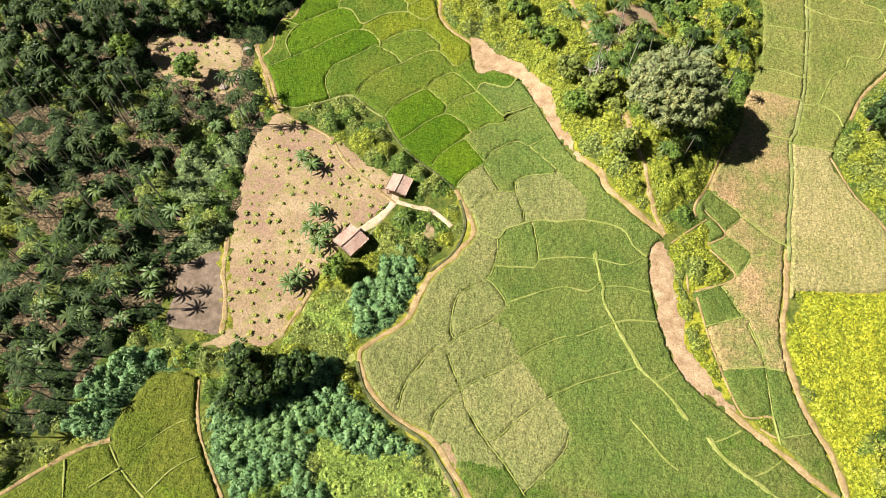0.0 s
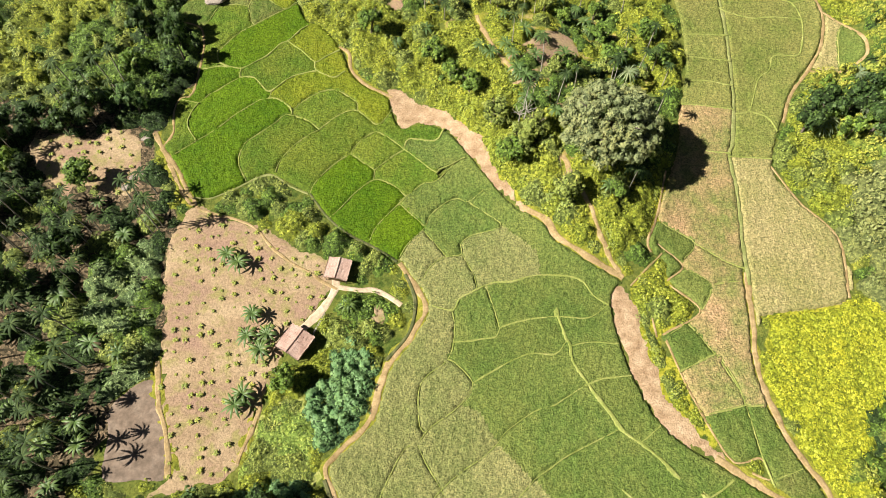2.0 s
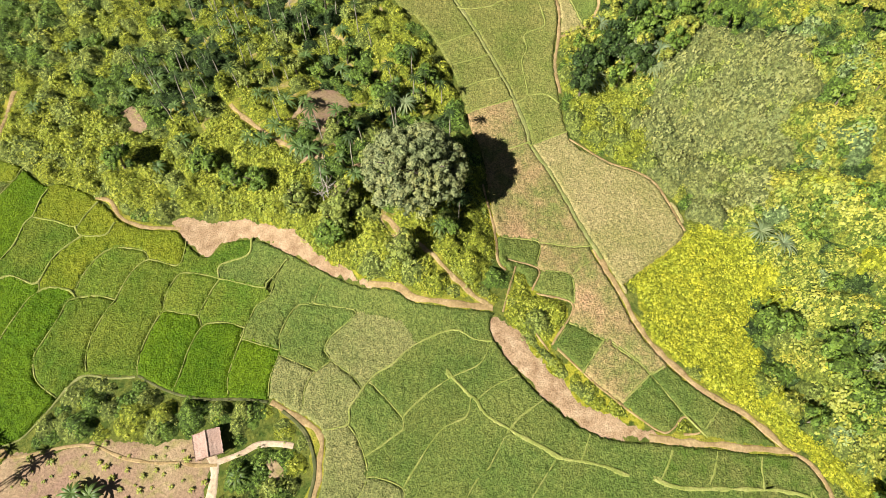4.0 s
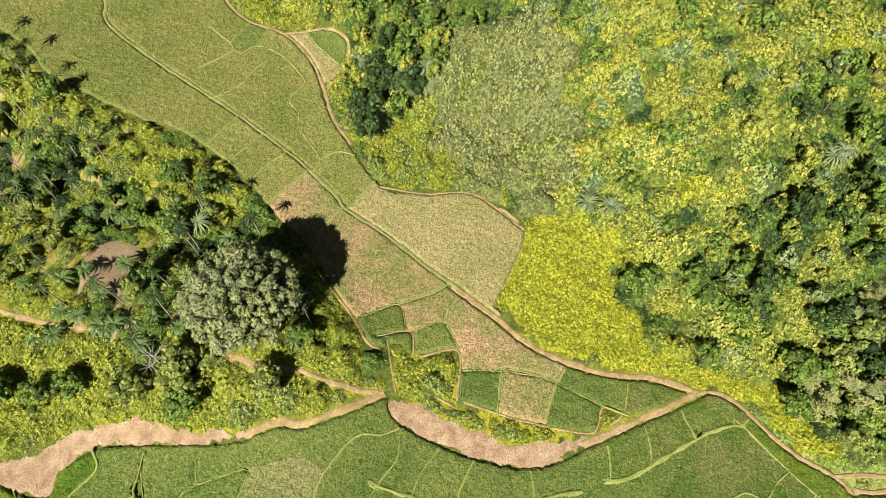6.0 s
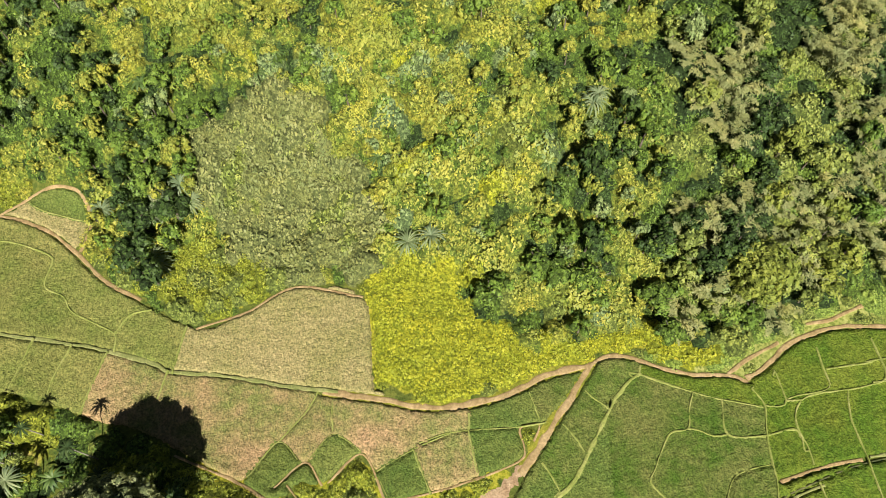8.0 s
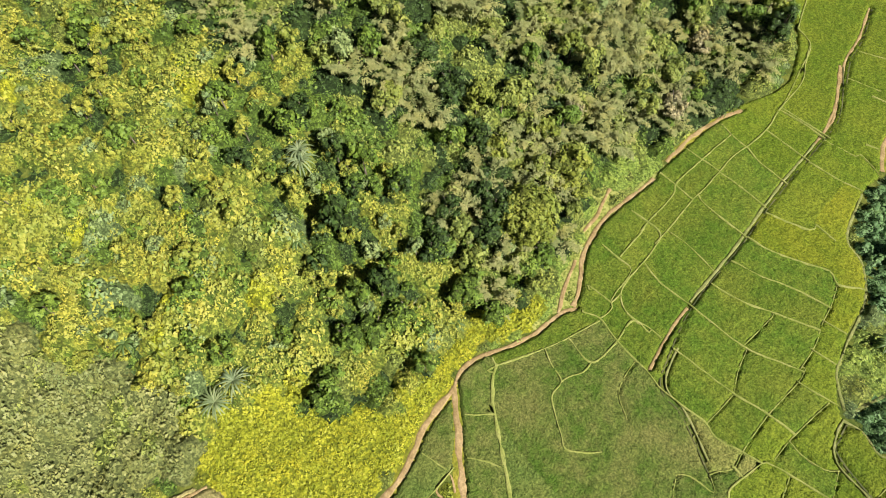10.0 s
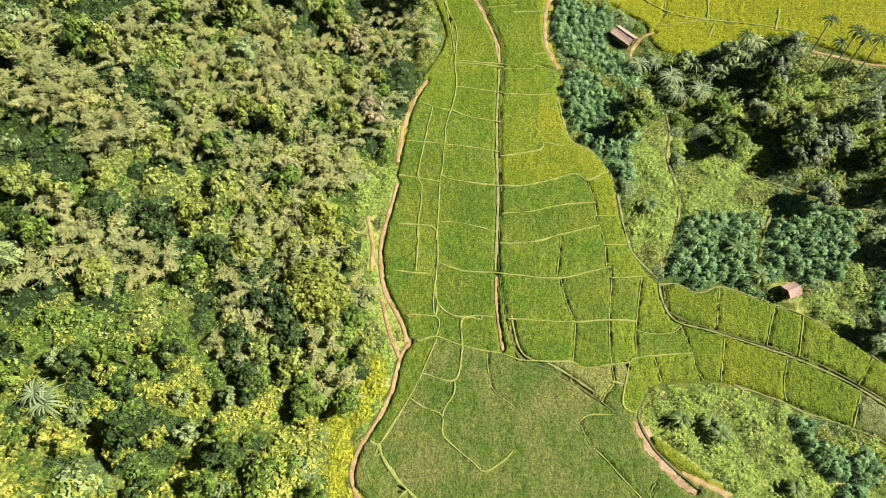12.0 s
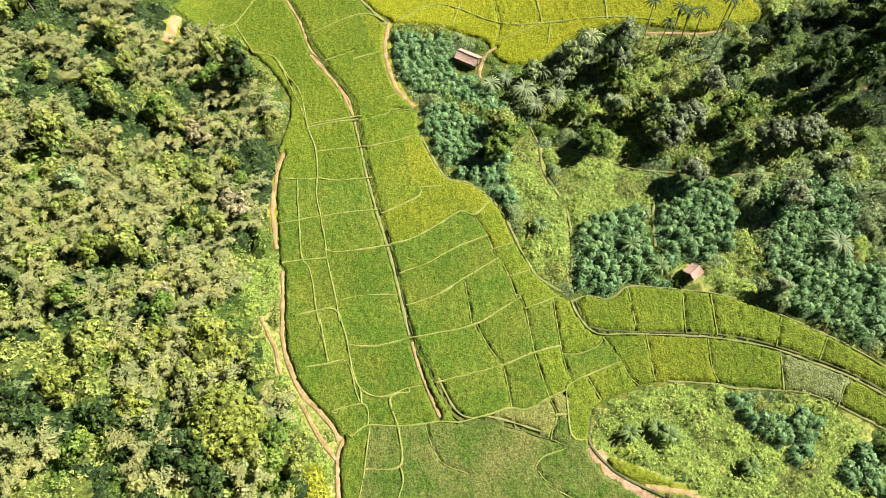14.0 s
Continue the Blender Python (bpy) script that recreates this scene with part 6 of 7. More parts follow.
    words = {"creeper": "yellow-green creepers and bushes", "dust": "olive creepers and shrubs, paled by painted flare haze,", "cool": "cool green leafy shrubs and herbs", "pale": "pale green grass and low herbs", "gold": "golden yellow flowering weeds", "yellow": "yellow-green leafy weeds and creepers", "lime": "light green bushes and creepers", "blue": "dense blue-green cassava shrubs",
             "grey": "dusty grey-green low shrubs", "green": "mid green leafy bushes", "dark": "dark green leafy bushes, some painted in as shade,"}
    step = 0.68
    xs, ys = np.arange(-114, 181, step), np.arange(-140, 198, step)
    gx, gy = np.meshgrid(xs, ys)
    high, hue_of, kind_of = np.full(gx.shape, -0.15), np.zeros(gx.shape), np.zeros(gx.shape, np.int16)
    kinds = list(heaps)
    for k, kind in enumerate(kinds):
        for px, py, size, (radius, tall, leaves), yaw, hue in heaps[kind]:
            radius, tall = radius * size, tall * size
            i, j = int((px + 114) / step), int((py + 140) / step)
            w = int(radius * 1.3 / step) + 1
            here = np.s_[max(j - w, 0):j + w + 2, max(i - w, 0):i + w + 2]
            dx, dy = gx[here] - px, gy[here] - py
            lobed = radius * (1 + 0.2 * np.sin(3 * np.arctan2(dy, dx) + yaw * 3))
            dome = tall * np.clip(1 - (dx * dx + dy * dy) / lobed**2, 0, 1) ** 0.6 - 0.02
            win = dome > np.maximum(high[here], 0)
            high[here][win], hue_of[here][win], kind_of[here][win] = dome[win], hue, k
    lumps = 1.0 * (value_noise(gx, gy, 1.2, 41) - 0.6) + 0.7 * (rng.random(gx.shape) - 0.6)
    near = room(gx, gy)
    high = np.where(near < 0.1, -0.15, 0.78 * high * np.clip(near / 0.9, 0.15, 1))
    z = ground_z(gx, gy) + np.where(high > 0, np.maximum(high + lumps * np.clip(high - 0.25, 0.12, 1.0), 0.03), -0.15)
    verts = np.stack([gx, gy, z], -1).reshape(-1, 3)
    n = np.arange(gx.size).reshape(gx.shape)
    corners = np.stack([n[:-1, :-1], n[:-1, 1:], n[1:, 1:], n[1:, :-1]], -1).reshape(-1, 4)
    tops = high.ravel()[corners]
    owner = np.where(tops.max(1) > 0, kind_of.ravel()[np.take_along_axis(corners, tops.argmax(1)[:, None], 1)[:, 0]], -1)
    for k, kind in enumerate(kinds):
        used, faces = np.unique(corners[owner == k], return_inverse=True)
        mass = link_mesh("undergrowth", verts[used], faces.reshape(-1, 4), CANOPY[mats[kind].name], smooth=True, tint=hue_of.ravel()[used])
        tagged(mass, f"{words[kind]} covering the ground", "undergrowth", kind="stuff")
        out, tint = [], []
        for px, py, size, (radius, tall, (v, f)), yaw, hue in heaps[kind]:
            c, s = math.cos(yaw) * size, math.sin(yaw) * size
            w = np.empty_like(v)
            w[:, 0], w[:, 1], w[:, 2] = v[:, 0] * c - v[:, 1] * s + px, v[:, 0] * s + v[:, 1] * c + py, v[:, 2] * size
            w[:, 2] += ground_z(w[:, 0], w[:, 1])
            out.append((w, f))
            tint.append(tuft_tint(v, rng, 0.45 * hue, 0.55))
        tagged(link_mesh("leaf_layer", *joined(out), mats[kind], mass, tint=np.concatenate(tint)), kind="stuff")


undergrowth()


# ---- trees, bamboo, palms, bananas ----
class Stock:
    """Variants of a plant: the first call for each stands the original, the later ones a copy."""

    def __init__(self, *variants):
        self.variants, self.used = list(variants), set()

    def stand(self, rng, x, y, size, tall=1.0):
        n = int(rng.integers(len(self.variants)))
        m = Matrix.LocRotScale((x, y, float(ground_z(x, y))), Euler((0, 0, rng.uniform(0, 6.28))), (size, size, size * tall))
        if n in self.used:
            return copy_thing(self.variants[n], m @ Matrix.Diagonal((*(1 / v for v in self.variants[n].scale), 1)))
        self.used.add(n)
        self.variants[n].matrix_basis = m
        return self.variants[n]

    def done(self):
        for n, ob in enumerate(self.variants):
            if n not in self.used:
                for o in (*ob.children_recursive, ob):
                    bpy.data.objects.remove(o)


PR = np.random.default_rng(12)
GREEN_TREES = Stock(*(make_tree(PR, LEAF, "leafy mid green broadleaf tree among the scrub", 2.9, 6.2, 1100, 0.27, 17) for _ in range(4)))
DARK_TREES = Stock(*(make_tree(PR, LEAF_DARK, "dense dark green broadleaf tree", 3.2, 7.5, 1150, 0.28, 18) for _ in range(4)))
LIME_TREES = Stock(*(make_tree(PR, LEAF_LIME, "light green leafy tree on the slope", 2.8, 6.0, 1100, 0.26, 18) for _ in range(4)))
GREY_TREES = Stock(*(make_tree(PR, LEAF_GREY, "grey-green leafy tree with a rounded crown", 3.0, 6.5, 1200, 0.25, 22) for _ in range(3)))
BAMBOOS = Stock(*(make_bamboo(PR) for _ in range(4)))
ARECAS = Stock(*(make_palm(PR, "areca_palm", "slender areca palm with a small dark green crown", "areca palms", 8.4, 11, 2.0, 0.17, FROND_LIT, 0.9, 0.10, PALE_BARK) for _ in range(4)))
WIDE_PALMS = Stock(*(make_banana(PR, "screw palm with long silvery green strap leaves", 2.4, 22, 3.1, 0.13, FROND_PALE, "screw palms", "screw_palm") for _ in range(3)))
BANANAS = Stock(*(make_banana(PR, "banana plant with broad arching green leaves", 1.4, 13, 2.1, 0.17, FROND, "banana plants") for _ in range(4)))
SEEDLINGS = Stock(*(make_banana(PR, "young banana seedling on the cleared soil", 0.3, 7, 0.62, 0.10, SEEDLING, "banana seedlings", "banana_seedling") for _ in range(4)))


def strew(stock, step, seed, sorts, chance, size, need=1.0, tall=(0.9, 1.2), gaps=0.0):
    rng = np.random.default_rng(seed)
    x, y = spread(step, seed)
    sort, free = zone_of(x, y), room(x, y)
    free = np.where(0.6 * value_noise(x, y, 5.5, seed) + 0.4 * value_noise(x, y, 12, seed) < gaps, 0.0, free)
    for px, py, s, d in zip(x, y, sort, free):
        if s in sorts and d > need and rng.random() < chance:
            stock.stand(rng, px, py, rng.uniform(*size), rng.uniform(*tall))


def woods():
    """The uncounted trees of the slopes, joined by colour."""
    rng = np.random.default_rng(61)
    saplings = [crown(405, 9, 2.9, 6.2, 0.33, 1.0, rng, 0.4, 0.8) for _ in range(6)]
    shapes = [crown(720, 14, 2.9, 6.2, 0.30, 1.8, rng, 0.36, 0.8) for _ in range(6)]
    plan = [(9.5, 42, "bamboo", 0.3, (0.6, 1.1), LEAF_LIME, 3.0), (14.0, 43, "bamboo", 0.3, (0.8, 1.2), LEAF_COOL, 3.0), (9.5, 62, "bamboo", 0.4, (0.8, 1.2), LEAF_LIME, 3.0), (17.0, 63, "bamboo", 0.4, (0.8, 1.2), LEAF_OLD, 3.0), (9.0, 64, "bamboo", 0.3, (0.7, 1.2), LEAF, 3.0),
            (5.4, 44, "hill", 0.5, (0.4, 0.95), CREEPER, 2.0), (6.0, 45, "hill", 0.55, (0.45, 1.05), LEAF, 2.5), (8.0, 47, "hill", 0.35, (0.4, 0.7), LEAF_COOL, 2.5), (7.5, 46, "hill", 0.3, (0.3, 0.55), CREEPER, 2.5), (4.8, 77, "thicket", 0.45, (0.5, 0.95), CREEPER, 2.0), (4.8, 78, "thicket", 0.45, (0.5, 1.1), LEAF, 2.0), (7.5, 79, "thicket", 0.4, (0.4, 0.8), LEAF_COOL, 2.0), (6.5, 80, "thicket", 0.5, (0.6, 1.2), LEAF_DARK, 2.5),
            (8.5, 52, "scrub", 0.35, (0.5, 1.0), LEAF, 3.0), (9.5, 53, "scrub", 0.3, (0.6, 1.0), LEAF_LIME, 3.5),
            (9.5, 72, "south", 0.3, (0.6, 1.15), LEAF_COOL, 3.0), (10.0, 73, "south", 0.28, (0.7, 1.2), LEAF_GREY, 3.0), (13.0, 74, "south", 0.18, (0.7, 1.2), LEAF_DARK, 3.0),
            (6.0, 75, "wood", 0.6, (0.8, 1.4), LEAF_DARK, 2.5), (8.0, 76, "wood", 0.5, (0.7, 1.2), LEAF_DEEP, 2.5)]
    stems = []
    for step, seed, where, chance, sizes, mat, need in plan:
        x, y = spread(step, seed)
        keep = (zone_of(x, y) == where) & (room(x, y) > need) & (rng.random(x.size) < chance)
        pieces, hues, cores, core_hues = [], [], [], []
        for px, py in zip(x[keep], y[keep]):
            (v, f), (cv, cf) = (saplings if where in ("hill", "thicket") else shapes)[rng.integers(6)]
            size, yaw = rng.uniform(*sizes), rng.uniform(0, 6.28)
            turn = np.array([[math.cos(yaw), math.sin(yaw), 0], [-math.sin(yaw), math.cos(yaw), 0], [0, 0, 1]])
            z = float(ground_z(px, py))
            span = size * np.array([1, 1, rng.uniform(0.9, 1.7) if where in ("bamboo", "thicket", "wood") else rng.uniform(0.9, 1.3)])
            pieces.append((v @ turn * span + (px, py, z), f))
            cores.append((cv @ turn * span + (px, py, z), cf))
            hue = rng.random()
            hues.append(tuft_tint(v, rng, 0.55 * hue, 0.45))
            core_hues.append(np.full(len(cv), hue))
            stems.append(tube([(px, py, z - 0.5), (px + 0.1, py, z + 2 * size), (px, py + 0.1, z + 4.6 * size)], (0.22 * size, 0.17 * size, 0.06), 6))
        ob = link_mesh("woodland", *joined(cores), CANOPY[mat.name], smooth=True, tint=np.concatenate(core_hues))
        tagged(link_mesh("leaf_layer", *joined(pieces), mat, ob, tint=np.concatenate(hues)), kind="stuff")
        tagged(ob, "uncounted leafy trees growing over the slopes", "woodland", kind="stuff")
    tagged(link_mesh("woodland_trunks", *joined(stems), BARK, smooth=True), "brown trunks standing under the woodland crowns", "woodland", kind="stuff")


woods()
strew(BAMBOOS, 4.7, 41, ("bamboo",), 0.85, (0.75, 1.25), 3.0, (0.9, 1.5), 0.44)
strew(GREEN_TREES, 7.5, 46, ("knoll",), 0.14, (0.55, 0.95), 2.5)
strew(GREEN_TREES, 10.0, 57, ("grove",), 0.25, (0.55, 0.95), 2.5)
strew(LIME_TREES, 9.0, 58, ("grove",), 0.45, (0.5, 0.9), 2.5)
strew(BANANAS, 6.0, 59, ("grove",), 0.5, (0.8, 1.3), 2.0)
strew(ARECAS, 3.8, 56, ("grove",), 0.45, (0.75, 1.1), 1.5, (0.75, 1.15))
strew(ARECAS, 4.2, 55, ("knoll",), 0.25, (0.75, 1.1), 1.5, (0.75, 1.15))
strew(LIME_TREES, 7.5, 47, ("knoll",), 0.4, (0.5, 0.9), 2.5)
strew(BANANAS, 5.5, 48, ("knoll",), 0.6, (0.9, 1.3), 2.0)
strew(ARECAS, 3.5, 49, ("palms",), 0.70, (0.75, 1.2), 2.2, (0.7, 1.25))
strew(BANANAS, 7.0, 50, ("palms",), 0.4, (0.9, 1.4), 1.0)
strew(DARK_TREES, 11.0, 51, ("palms",), 0.22, (0.8, 1.35), 2.0)
strew(BANANAS, 13.0, 54, ("scrub", "hill"), 0.3, (1.0, 1.4), 2.5)
SPOTS = [
    ("banana", [(-27.9, 76.9), (-26.0, 75.0), (-24.1, 64.8), (-25.3, 61.1), (-21.9, 60.7), (-23.3, 58.1), (-26.3, 50.7), (-27.6, 49.3), (-51.8, 50.5), (-51.0, 46.7), (-61.4, 77.3), (-56.3, 73.3), (-56.1, 47.6), (-46.3, 61.5)]),
    ("banana", [(28.8, 113.0), (32.6, 114.7), (32.8, 106.3), (33.9, 104.0), (14.1, 142.0), (-2.5, 149.2), (27.4, 116.0)]),
    ("banana", [(57.8, 105.7), (57.3, 99.3), (33.0, 111.1), (33.0, 105.2), (44.3, 110.6), (40.8, 116.8), (37.6, 118.8), (37.6, 110.0)]),
    ("banana", [(6.7, -1.4), (11.2, -2.0), (-4.8, 8.2), (12.3, -42.6), (5.5, 0.1), (-5.4, -27.6)]),
    ("banana", [(-2.2, -33.2)]),
    ("wide", [(11.1, -77.2), (7.5, -77.9), (5.0, -73.1), (0.0, -76.7), (4.0, -68.7), (-0.2, -68.7), (-11.2, -78.5), (-33.8, -20.8), (-12.7, -80.9)]),
    ("wide", [(105.5, 3.7)]),
    ("wide", [(92.7, 85.3), (102.5, 79.2), (89.5, 35.7)]),
    ("wide", [(57.8, 106.1)]),
    ("areca", [(-23.1, -77.1), (-24.6, -73.4), (-26.9, -73.3), (-28.2, -71.9), (-31.1, -71.7), (-36.9, -72.2), (-33.6, -67.6), (-38.8, -72.9), (-49.6, -65.8), (-8.3, -77.4)]),
    ("dark", [(-32.4, 33.3), (-28.7, 29.6), (-24.2, 32.5), (-32.8, 27.7)]),
    ("green", [(-19.6, 51.7), (-67.4, 101.7), (-70.0, 90.5), (-53.2, 97.1)]),
    ("grey", [(-21.2, -53.5), (-31.0, -31.6), (-17.7, -42.0), (-15.6, -50.9), (-40.3, -43.3)]),
    ("lime", [(-10.7, -60.6), (12.4, -65.6), (-16.7, -61.0)]),
    ("dark", [(-14.6, -72.9), (61.7, -90.6)]),
    ("green", [(15.8, -58.6), (12.2, -62.6), (-31.7, -51.6), (-4.2, -56.0)]),
    ("lime", [(73.3, -21.0), (71.5, -24.6), (74.6, -17.8), (69.9, -19.3)]),
    ("yellow", [(72.1, -31.7), (73.8, -30.0), (70.1, -31.9)]),
    ("lime", [(74.6, -19.3), (72.5, -17.2), (75.8, -22.1)]),
    ("dark", [(80.6, -4), (83, -10), (81, -16), (75.5, -12), (82.5, -21), (78, -16), (88, -23.5), (97, -26), (105, -27)]),
    ("dark", [(94.4, 89.6), (100.8, 88.8), (101.3, 81.9), (89.7, 86.0)]),
    ("green", [(4.9, 126.5), (19.7, 109.9), (22.6, 104.8), (27.3, 87.0), (17.1, 116.3), (64.5, 115.2), (54.8, 109.5), (54.3, 116.7), (65.0, 108.3)]),
    ("lime", [(28.7, 89.9), (25.1, 96.1), (32.3, 91.5)]),
    ("lime", [(35.1, 76.8)]),
    ("dead", [(76.3, 7.8)]),
    ("dead", [(30.1, 94.1)]),
    ("dead", [(31.4, 94.6)]),
    ("rock", [(-41.2, 95.4), (-34.6, 153.5), (-24.9, 148.2), (-34.8, 145.8), (-7.5, 138.3), (-46.4, 94.8), (-42.8, 105.6)]),
    ("rock", [(-43.6, 97.3), (-41.5, 97.1), (-45.3, 96.6)]),
    ("slab", [(-27.5, 141.2)]),
    ("conifer", [(60.9, -90.5)]),
    ("grand", [(72.6, -18.3)]),
    ("bright", [(73.6, -33.7)]),
    ("canopy", [(88.7, -36.1), (68.4, -11.8), (75.9, -30.8)]),
    ("dust", [(81, -43.3), (67.8, -60.8), (72.3, -77.9), (66.1, -65.8)]),
    ("green", [(-3.2, -65.1), (-13.5, -66.9), (-17, -53.2), (-29.4, -50.7)]),
    ("grey", [(-29.2, -59.8), (-38.5, -42.5), (-33.5, -43.3), (-17.5, -51.6)]),
    ("green", [(79.6, -4.1), (71.7, -1.3), (78.1, 14.6), (76.6, 27.1), (71, -15.3)]),
    ("green", [(73.6, -6.1), (77.1, 9.9), (79.9, 18.5), (66.3, -16.3), (66, -2.4)]),
    ("green", [(111.6, 86.6), (115.3, 83.2), (115, 90.3)]),
    ("grey", [(101.7, 86.2), (104.4, 84)]),
    ("wide", [(107.1, 2.5), (89.7, 40), (103.4, 78.6), (94.1, 86.4), (104.8, 95.9), (106.1, 80.5)]),
    ("dark", [(-88.3, 105.6), (-82.1, 108.4), (-83.6, 96.7), (-76.4, 99.3), (-73.4, 106.4), (-88.9, 99.4), (-68.1, 109.1), (-62.6, 111.0), (-57.4, 108.8), (-53.1, 111.5), (-86.9, 90.7), (-79.5, 89.6)]),
]


# ---- the landmark tree ----
def landmark_tree(x, y):
    rng = np.random.default_rng(77)
    root = thing("tree", "huge spreading tree with a billowing grey-green crown", "tree")
    root.location = (x, y, float(ground_z(x, y)))
    stem = np.array([(0, 0, -0.8), (0.2, 0, 3.0), (0.5, 0.3, 6.0), (0.3, 0.6, 9.0)])
    trunk = add("trunk", tube(stem, (1.0, 0.75, 0.6, 0.4), 9), BARK, root, True)
    for i in range(9):
        a = i * 0.7 + rng.uniform(-0.2, 0.2)
        tip = np.array([math.cos(a) * 6.5, math.sin(a) * 6.5, rng.uniform(9, 14)])
        add("limb", tube([stem[2], (stem[2] + tip) / 2 + (0, 0, 0.8), tip], (0.35, 0.22, 0.06), 6), BARK, trunk, True)
    loose, mass = crown(36000, 300, 9.8, 16.5, 0.25, 4.0, rng, 0.12, 0.9)
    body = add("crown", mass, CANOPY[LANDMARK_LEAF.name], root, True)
    tagged(link_mesh("leaf_layer", *loose, LANDMARK_LEAF, body, tint=tuft_tint(loose[0], rng)), kind="stuff")
    return root


landmark_tree(44.8, 85.8)


# ---- huts ----
def box_piece(cx, cy, cz, sx, sy, sz):
    v = np.array([(x, y, z) for z in (-0.5, 0.5) for y in (-0.5, 0.5) for x in (-0.5, 0.5)]) * (sx, sy, sz) + (cx, cy, cz)
    return v, np.array([(0, 2, 3, 1), (4, 5, 7, 6), (0, 1, 5, 4), (2, 6, 7, 3), (0, 4, 6, 2), (1, 3, 7, 5)])


def thatch_slope(length, run, drop, side, rng):
    """A thick, slightly sagging slope of thatch with ragged eaves, in courses."""
    nu, nv = 24, 12
    u, v = np.meshgrid(np.linspace(-0.5, 0.5, nu), np.linspace(0, 1, nv))
    ragged = 1 + (v > 0.95) * 0.07 * (rng.random(u.shape) - 0.5)
    x = u * length * (1 + 0.02 * rng.normal(size=u.shape) * (np.abs(u) > 0.48))
    y = side * v * run * ragged
    course = 0.05 * ((v * 4) % 1 < 0.35)
    z = -drop * v - 0.10 * np.sin(np.pi * v) * 0.5 - 0.12 * np.cos(np.pi * u) * (1 - v) + course + 0.03 * rng.normal(size=u.shape)
    top = np.stack([x, y, z], -1).reshape(-1, 3)
    low = top - (0, 0, 0.16)
    k = np.arange(nu * nv).reshape(nv, nu)
    f = np.stack([k[:-1, :-1], k[:-1, 1:], k[1:, 1:], k[1:, :-1]], -1).reshape(-1, 4)
    rim = np.concatenate([k[0], k[1:, -1], k[-1, -2::-1], k[-2:0:-1, 0]])
    n = nu * nv
    skirt = np.stack([rim, np.roll(rim, -1), np.roll(rim, -1) + n, rim + n], -1)
    return np.concatenate([top, low]), np.concatenate([f, f[:, ::-1] + n, skirt])


def make_hut(x, y, angle, length, width, eave, ridge, label):
    rng = np.random.default_rng(int(abs(x * 10)))
    root = thing("hut", label, "hut", "thatched huts")
    root.matrix_basis = Matrix.LocRotScale((x, y, float(ground_z(x, y))), Euler((0, 0, radians(angle))), None)
    a, b, half = length / 2 - 0.5, width / 2 - 0.55, eave - 0.05
    for sy in (-1, 1):
        add("wall", box_piece(0, sy * b, half / 2 - 0.1, 2 * a, 0.07, half + 0.2), BAMBOO_WALL, root)
        slope = add("roof_slope", tuple((v + (0, 0, ridge), f) for v, f in [thatch_slope(length, width / 2, ridge - eave, sy, rng)])[0], THATCH, root, False)
        add("eave_pole", tube([(-length / 2, sy * width * 0.47, eave - 0.09), (0, sy * width * 0.47, eave - 0.12), (length / 2, sy * width * 0.47, eave - 0.09)], (0.04, 0.045, 0.04), 6), BARK, slope, True, "bare bamboo pole along the eave")
        for k in range(5):
            ex = (k / 4 - 0.5) * length * 0.92
            add("batten", tube([(ex, sy * 0.05, ridge + 0.04), (ex + 0.1, sy * width * 0.24, (ridge + eave) / 2 + 0.05), (ex, sy * width * 0.5, eave + 0.03)], (0.02, 0.02, 0.02), 5), THATCH, slope, True)
    add("wall", box_piece(-a, 0, half / 2 - 0.1, 0.07, 2 * b, half + 0.2), BAMBOO_WALL, root)
    for sy in (-1, 1):
        add("wall", box_piece(a, sy * (b * 0.62), half / 2 - 0.1, 0.07, b * 0.74, half + 0.2), BAMBOO_WALL, root)
    for sx in (-1, 1):
        for sy in (-1, 1):
            add("post", tube([(sx * (a + 0.25), sy * (b + 0.2), -0.3), (sx * (a + 0.25), sy * (b + 0.2), eave - 0.02)], (0.07, 0.06), 6), BARK, root)
    add("ridge_cap", tube([(-length / 2 - 0.05, 0, ridge), (0, 0, ridge - 0.13), (length / 2 + 0.05, 0, ridge)], (0.14, 0.16, 0.14), 8), THATCH, root)
    return root


make_hut(-17.3, 58.5, 47.6, 4.9, 5.0, 1.9, 2.6, "small hut with a faded pinkish thatched gable roof")
make_hut(-8.6, 70.9, 69.0, 4.2, 4.4, 1.8, 2.35, "small hut with a sun-bleached pale thatched roof")
make_hut(13.2, -86.5, 134.0, 5.4, 3.3, 1.7, 2.6, "long low hut with a pinkish thatched roof by the golden field")
make_hut(-10.2, -24.6, 24.0, 2.7, 2.6, 1.6, 2.3, "tiny thatched shelter among the cassava shrubs")


# ---- plants with places of their own ----
def make_dead_tree(rng, x, y):
    root = thing("dead_tree", "bare bleached dead tree with forked branches", "dead tree")
    root.location = (x, y, float(ground_z(x, y)))
    add("trunk", tube([(0, 0, -0.4), (0.2, 0.1, 2.2), (0.3, 0.4, 4.2)], (0.16, 0.12, 0.08), 6), DEADWOOD, root, True)
    for i in range(9):
        a, s = i * 2.4, rng.uniform(0.3, 1.0)
        start = np.array([0.25, 0.2, 1.6 + 2.4 * s])
        tip = start + (math.cos(a) * 2.0, math.sin(a) * 2.0, rng.uniform(0.6, 1.8))
        add("branch", tube([start, (start + tip) / 2 + rng.normal(size=3) * 0.2, tip], (0.07, 0.05, 0.02), 5), DEADWOOD, root, True)


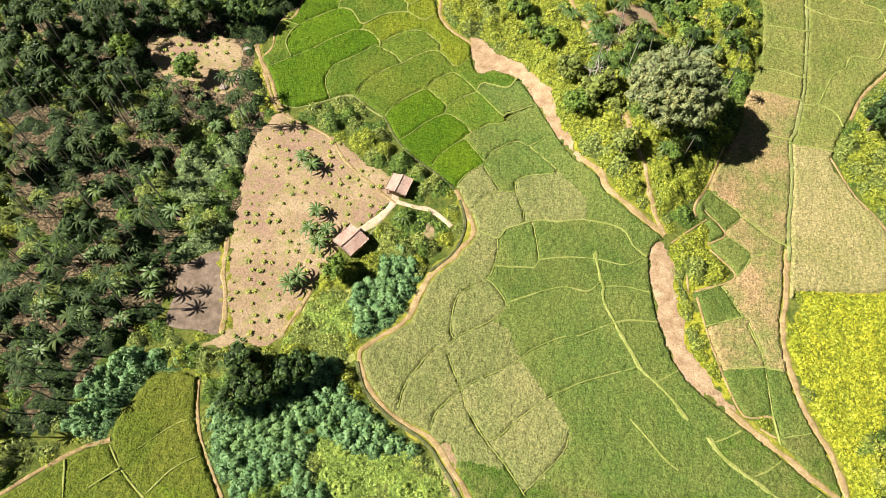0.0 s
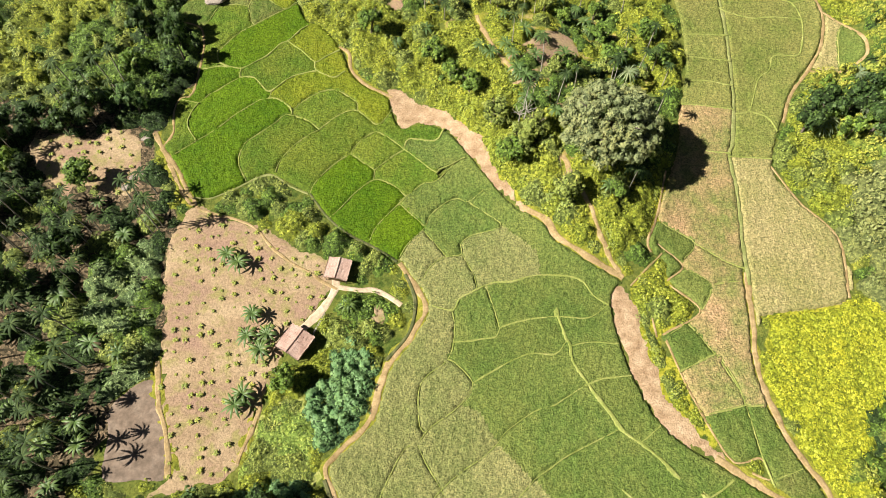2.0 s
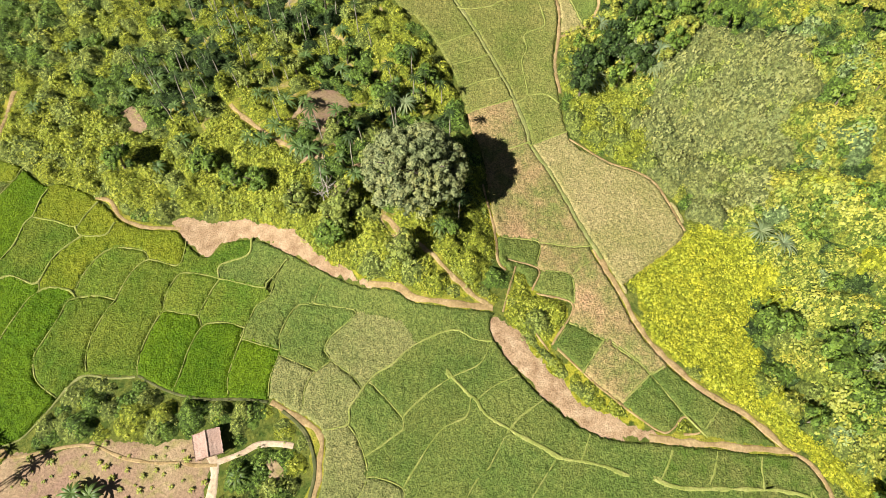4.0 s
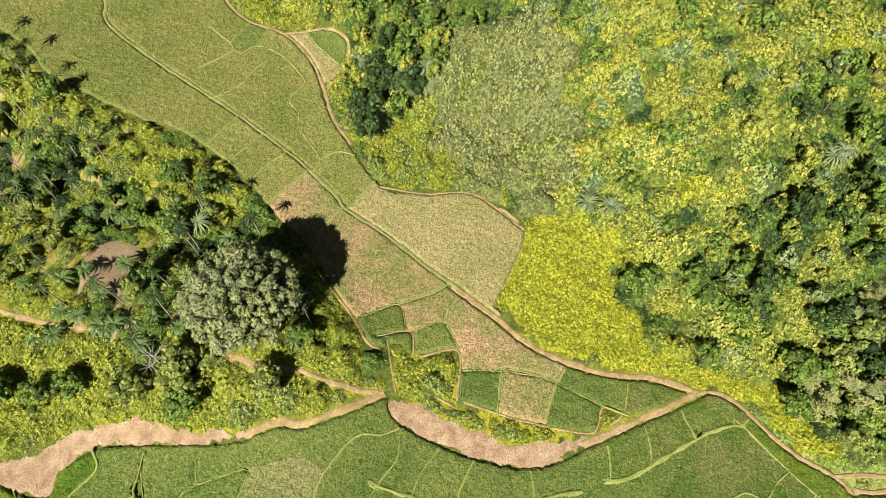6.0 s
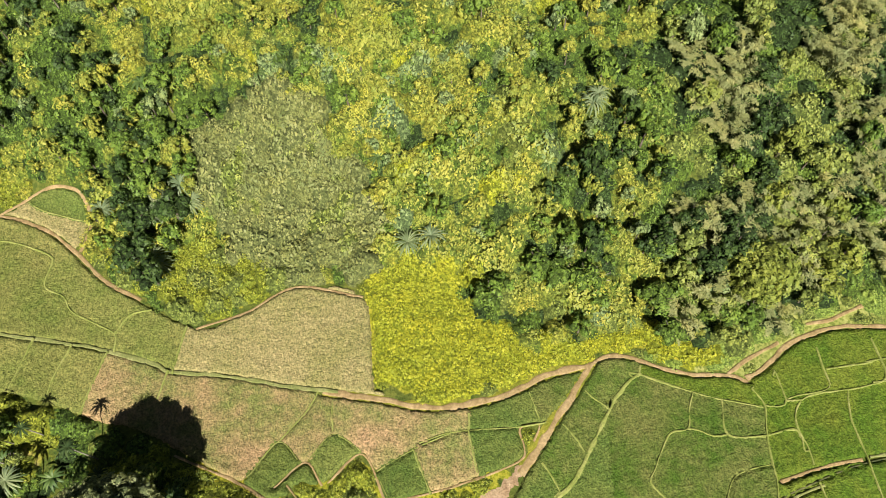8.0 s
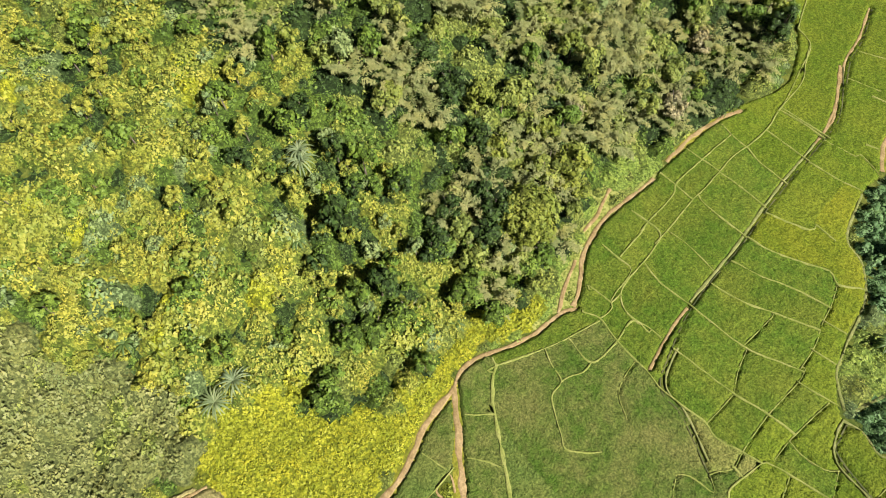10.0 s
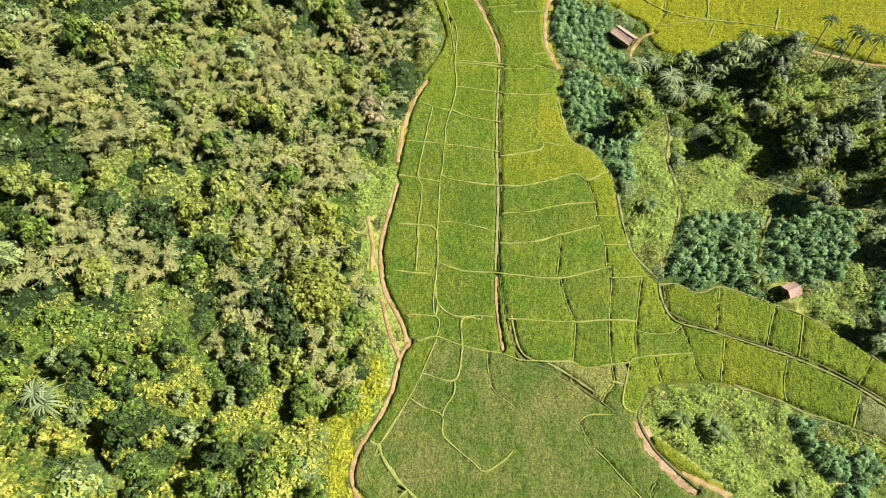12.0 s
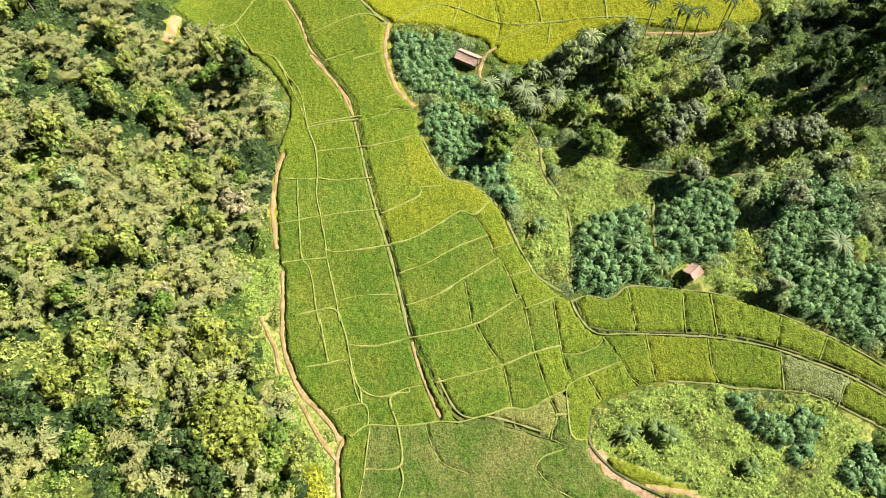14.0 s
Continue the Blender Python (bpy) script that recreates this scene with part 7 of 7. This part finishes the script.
def make_rock(rng, x, y, size, flat=0.6, label="weathered grey boulder at the field's edge"):
    bm = bmesh.new()
    bmesh.ops.create_icosphere(bm, subdivisions=3, radius=1.0)
    off = Vector(rng.uniform(-50, 50, 3))
    for v in bm.verts:
        v.co *= 1 + 0.55 * noise.noise(v.co * 0.9 + off) + 0.12 * noise.noise(v.co * 3 + off)
        v.co.x *= size * 1.25
        v.co.y *= size
        v.co.z *= size * flat
    me = bpy.data.meshes.new("boulder")
    bm.to_mesh(me)
    bm.free()
    me.materials.append(STONE)
    ob = tagged(new("boulder", me), label, "rock", "boulders")
    ob.matrix_basis = pose(x, y, float(ground_z(x, y)) + size * flat * 0.35, 0, 0, rng.uniform(0, 360))


YELLOW_TREES = Stock(*(make_tree(PR, LEAF_OLD, "yellow-green leafy tree on the slope", 2.6, 6.5, 1300, 0.27, 14) for _ in range(2)))
GRAND_TREES = Stock(make_tree(PR, LEAF_OLD, "broad yellow-green tree with a dense domed crown", 6.4, 11.5, 8100, 0.33, 46, 0.45))
DUSTY_TREES = Stock(*(make_tree(PR, LEAF_PINK, "pale dusty tree with dry pinkish leaves on the slope", 2.9, 6.0, 900, 0.26, 16) for _ in range(2)))
CONIFERS = Stock(make_tree(PR, LEAF_DARK, "tall narrow dark green tree above the valley", 1.7, 13.0, 700, 0.28, 18))


def make_pole_fence(x0, y0, x1, y1):
    """A few bleached posts with two rails beside the hut."""
    root = thing("bamboo_fence", "short bleached bamboo pole fence beside the hut", "fence")
    for f in (0, 0.33, 0.66, 1.0):
        x, y = x0 + (x1 - x0) * f, y0 + (y1 - y0) * f
        z = float(ground_z(x, y))
        add("post", tube([(x, y, z - 0.3), (x, y, z + 0.6), (x + 0.04, y, z + 1.25)], (0.06, 0.055, 0.05), 6), DEADWOOD, root, True)
    for up in (0.55, 1.05):
        add("rail", tube([(x0, y0, float(ground_z(x0, y0)) + up), ((x0 + x1) / 2, (y0 + y1) / 2, float(ground_z((x0 + x1) / 2, (y0 + y1) / 2)) + up + 0.04), (x1, y1, float(ground_z(x1, y1)) + up)], (0.045, 0.045, 0.04), 6), DEADWOOD, root, True)


make_pole_fence(-14.3, 59.7, -11.9, 63.3)
SR = np.random.default_rng(99)
KINDS = {"banana": (BANANAS, 1.1, 1.4), "wide": (WIDE_PALMS, 0.95, 1.25), "areca": (ARECAS, 1.0, 1.25), "dark": (DARK_TREES, 0.95, 1.3), "green": (GREEN_TREES, 0.9, 1.2),
         "grey": (GREY_TREES, 0.95, 1.3), "lime": (LIME_TREES, 0.95, 1.25), "canopy": (LIME_TREES, 1.1, 1.4), "grand": (GRAND_TREES, 1.0, 1.05), "bright": (YELLOW_TREES, 1.5, 1.6), "dust": (DUSTY_TREES, 0.9, 1.2), "yellow": (YELLOW_TREES, 0.9, 1.1), "conifer": (CONIFERS, 1.0, 1.05)}
for sort, places in SPOTS:
    for px, py in places:
        if sort in KINDS:
            stock, small, large = KINDS[sort]
            stock.stand(SR, px, py, SR.uniform(small, large), SR.uniform(0.95, 1.15))
        elif sort == "dead":
            make_dead_tree(SR, px, py)
        elif sort == "slab":
            make_rock(SR, px, py, 2.3, 0.50, "flat grey rock slab lying in the paddy")
        else:
            make_rock(SR, px, py, SR.uniform(0.45, 0.85))

# seedlings in loose rows on the cleared soil
for sort, poly in PATCHES:
    if sort != "soil":
        continue
    low, high = np.min(poly, 0), np.max(poly, 0)
    if np.prod(high - low) < 250:
        continue
    for gx in np.arange(low[0], high[0], 2.1):
        for gy in np.arange(low[1], high[1], 2.1):
            px, py = gx + SR.uniform(-0.6, 0.6), gy + SR.uniform(-0.6, 0.6)
            yard = min(math.hypot(px - hx, py - hy) - hr for hx, hy, hr in YARDS)
            if inside(poly, np.array(px), np.array(py)) and yard > 0 and SR.random() < 0.35 + 0.8 * value_noise(px, py, 5, 71):
                SEEDLINGS.stand(SR, px, py, SR.uniform(0.5, 1.35), SR.uniform(0.8, 1.2))

for stock in (GREEN_TREES, DARK_TREES, LIME_TREES, GREY_TREES, BAMBOOS, ARECAS, WIDE_PALMS, BANANAS, SEEDLINGS, YELLOW_TREES, GRAND_TREES, DUSTY_TREES, CONIFERS):
    stock.done()
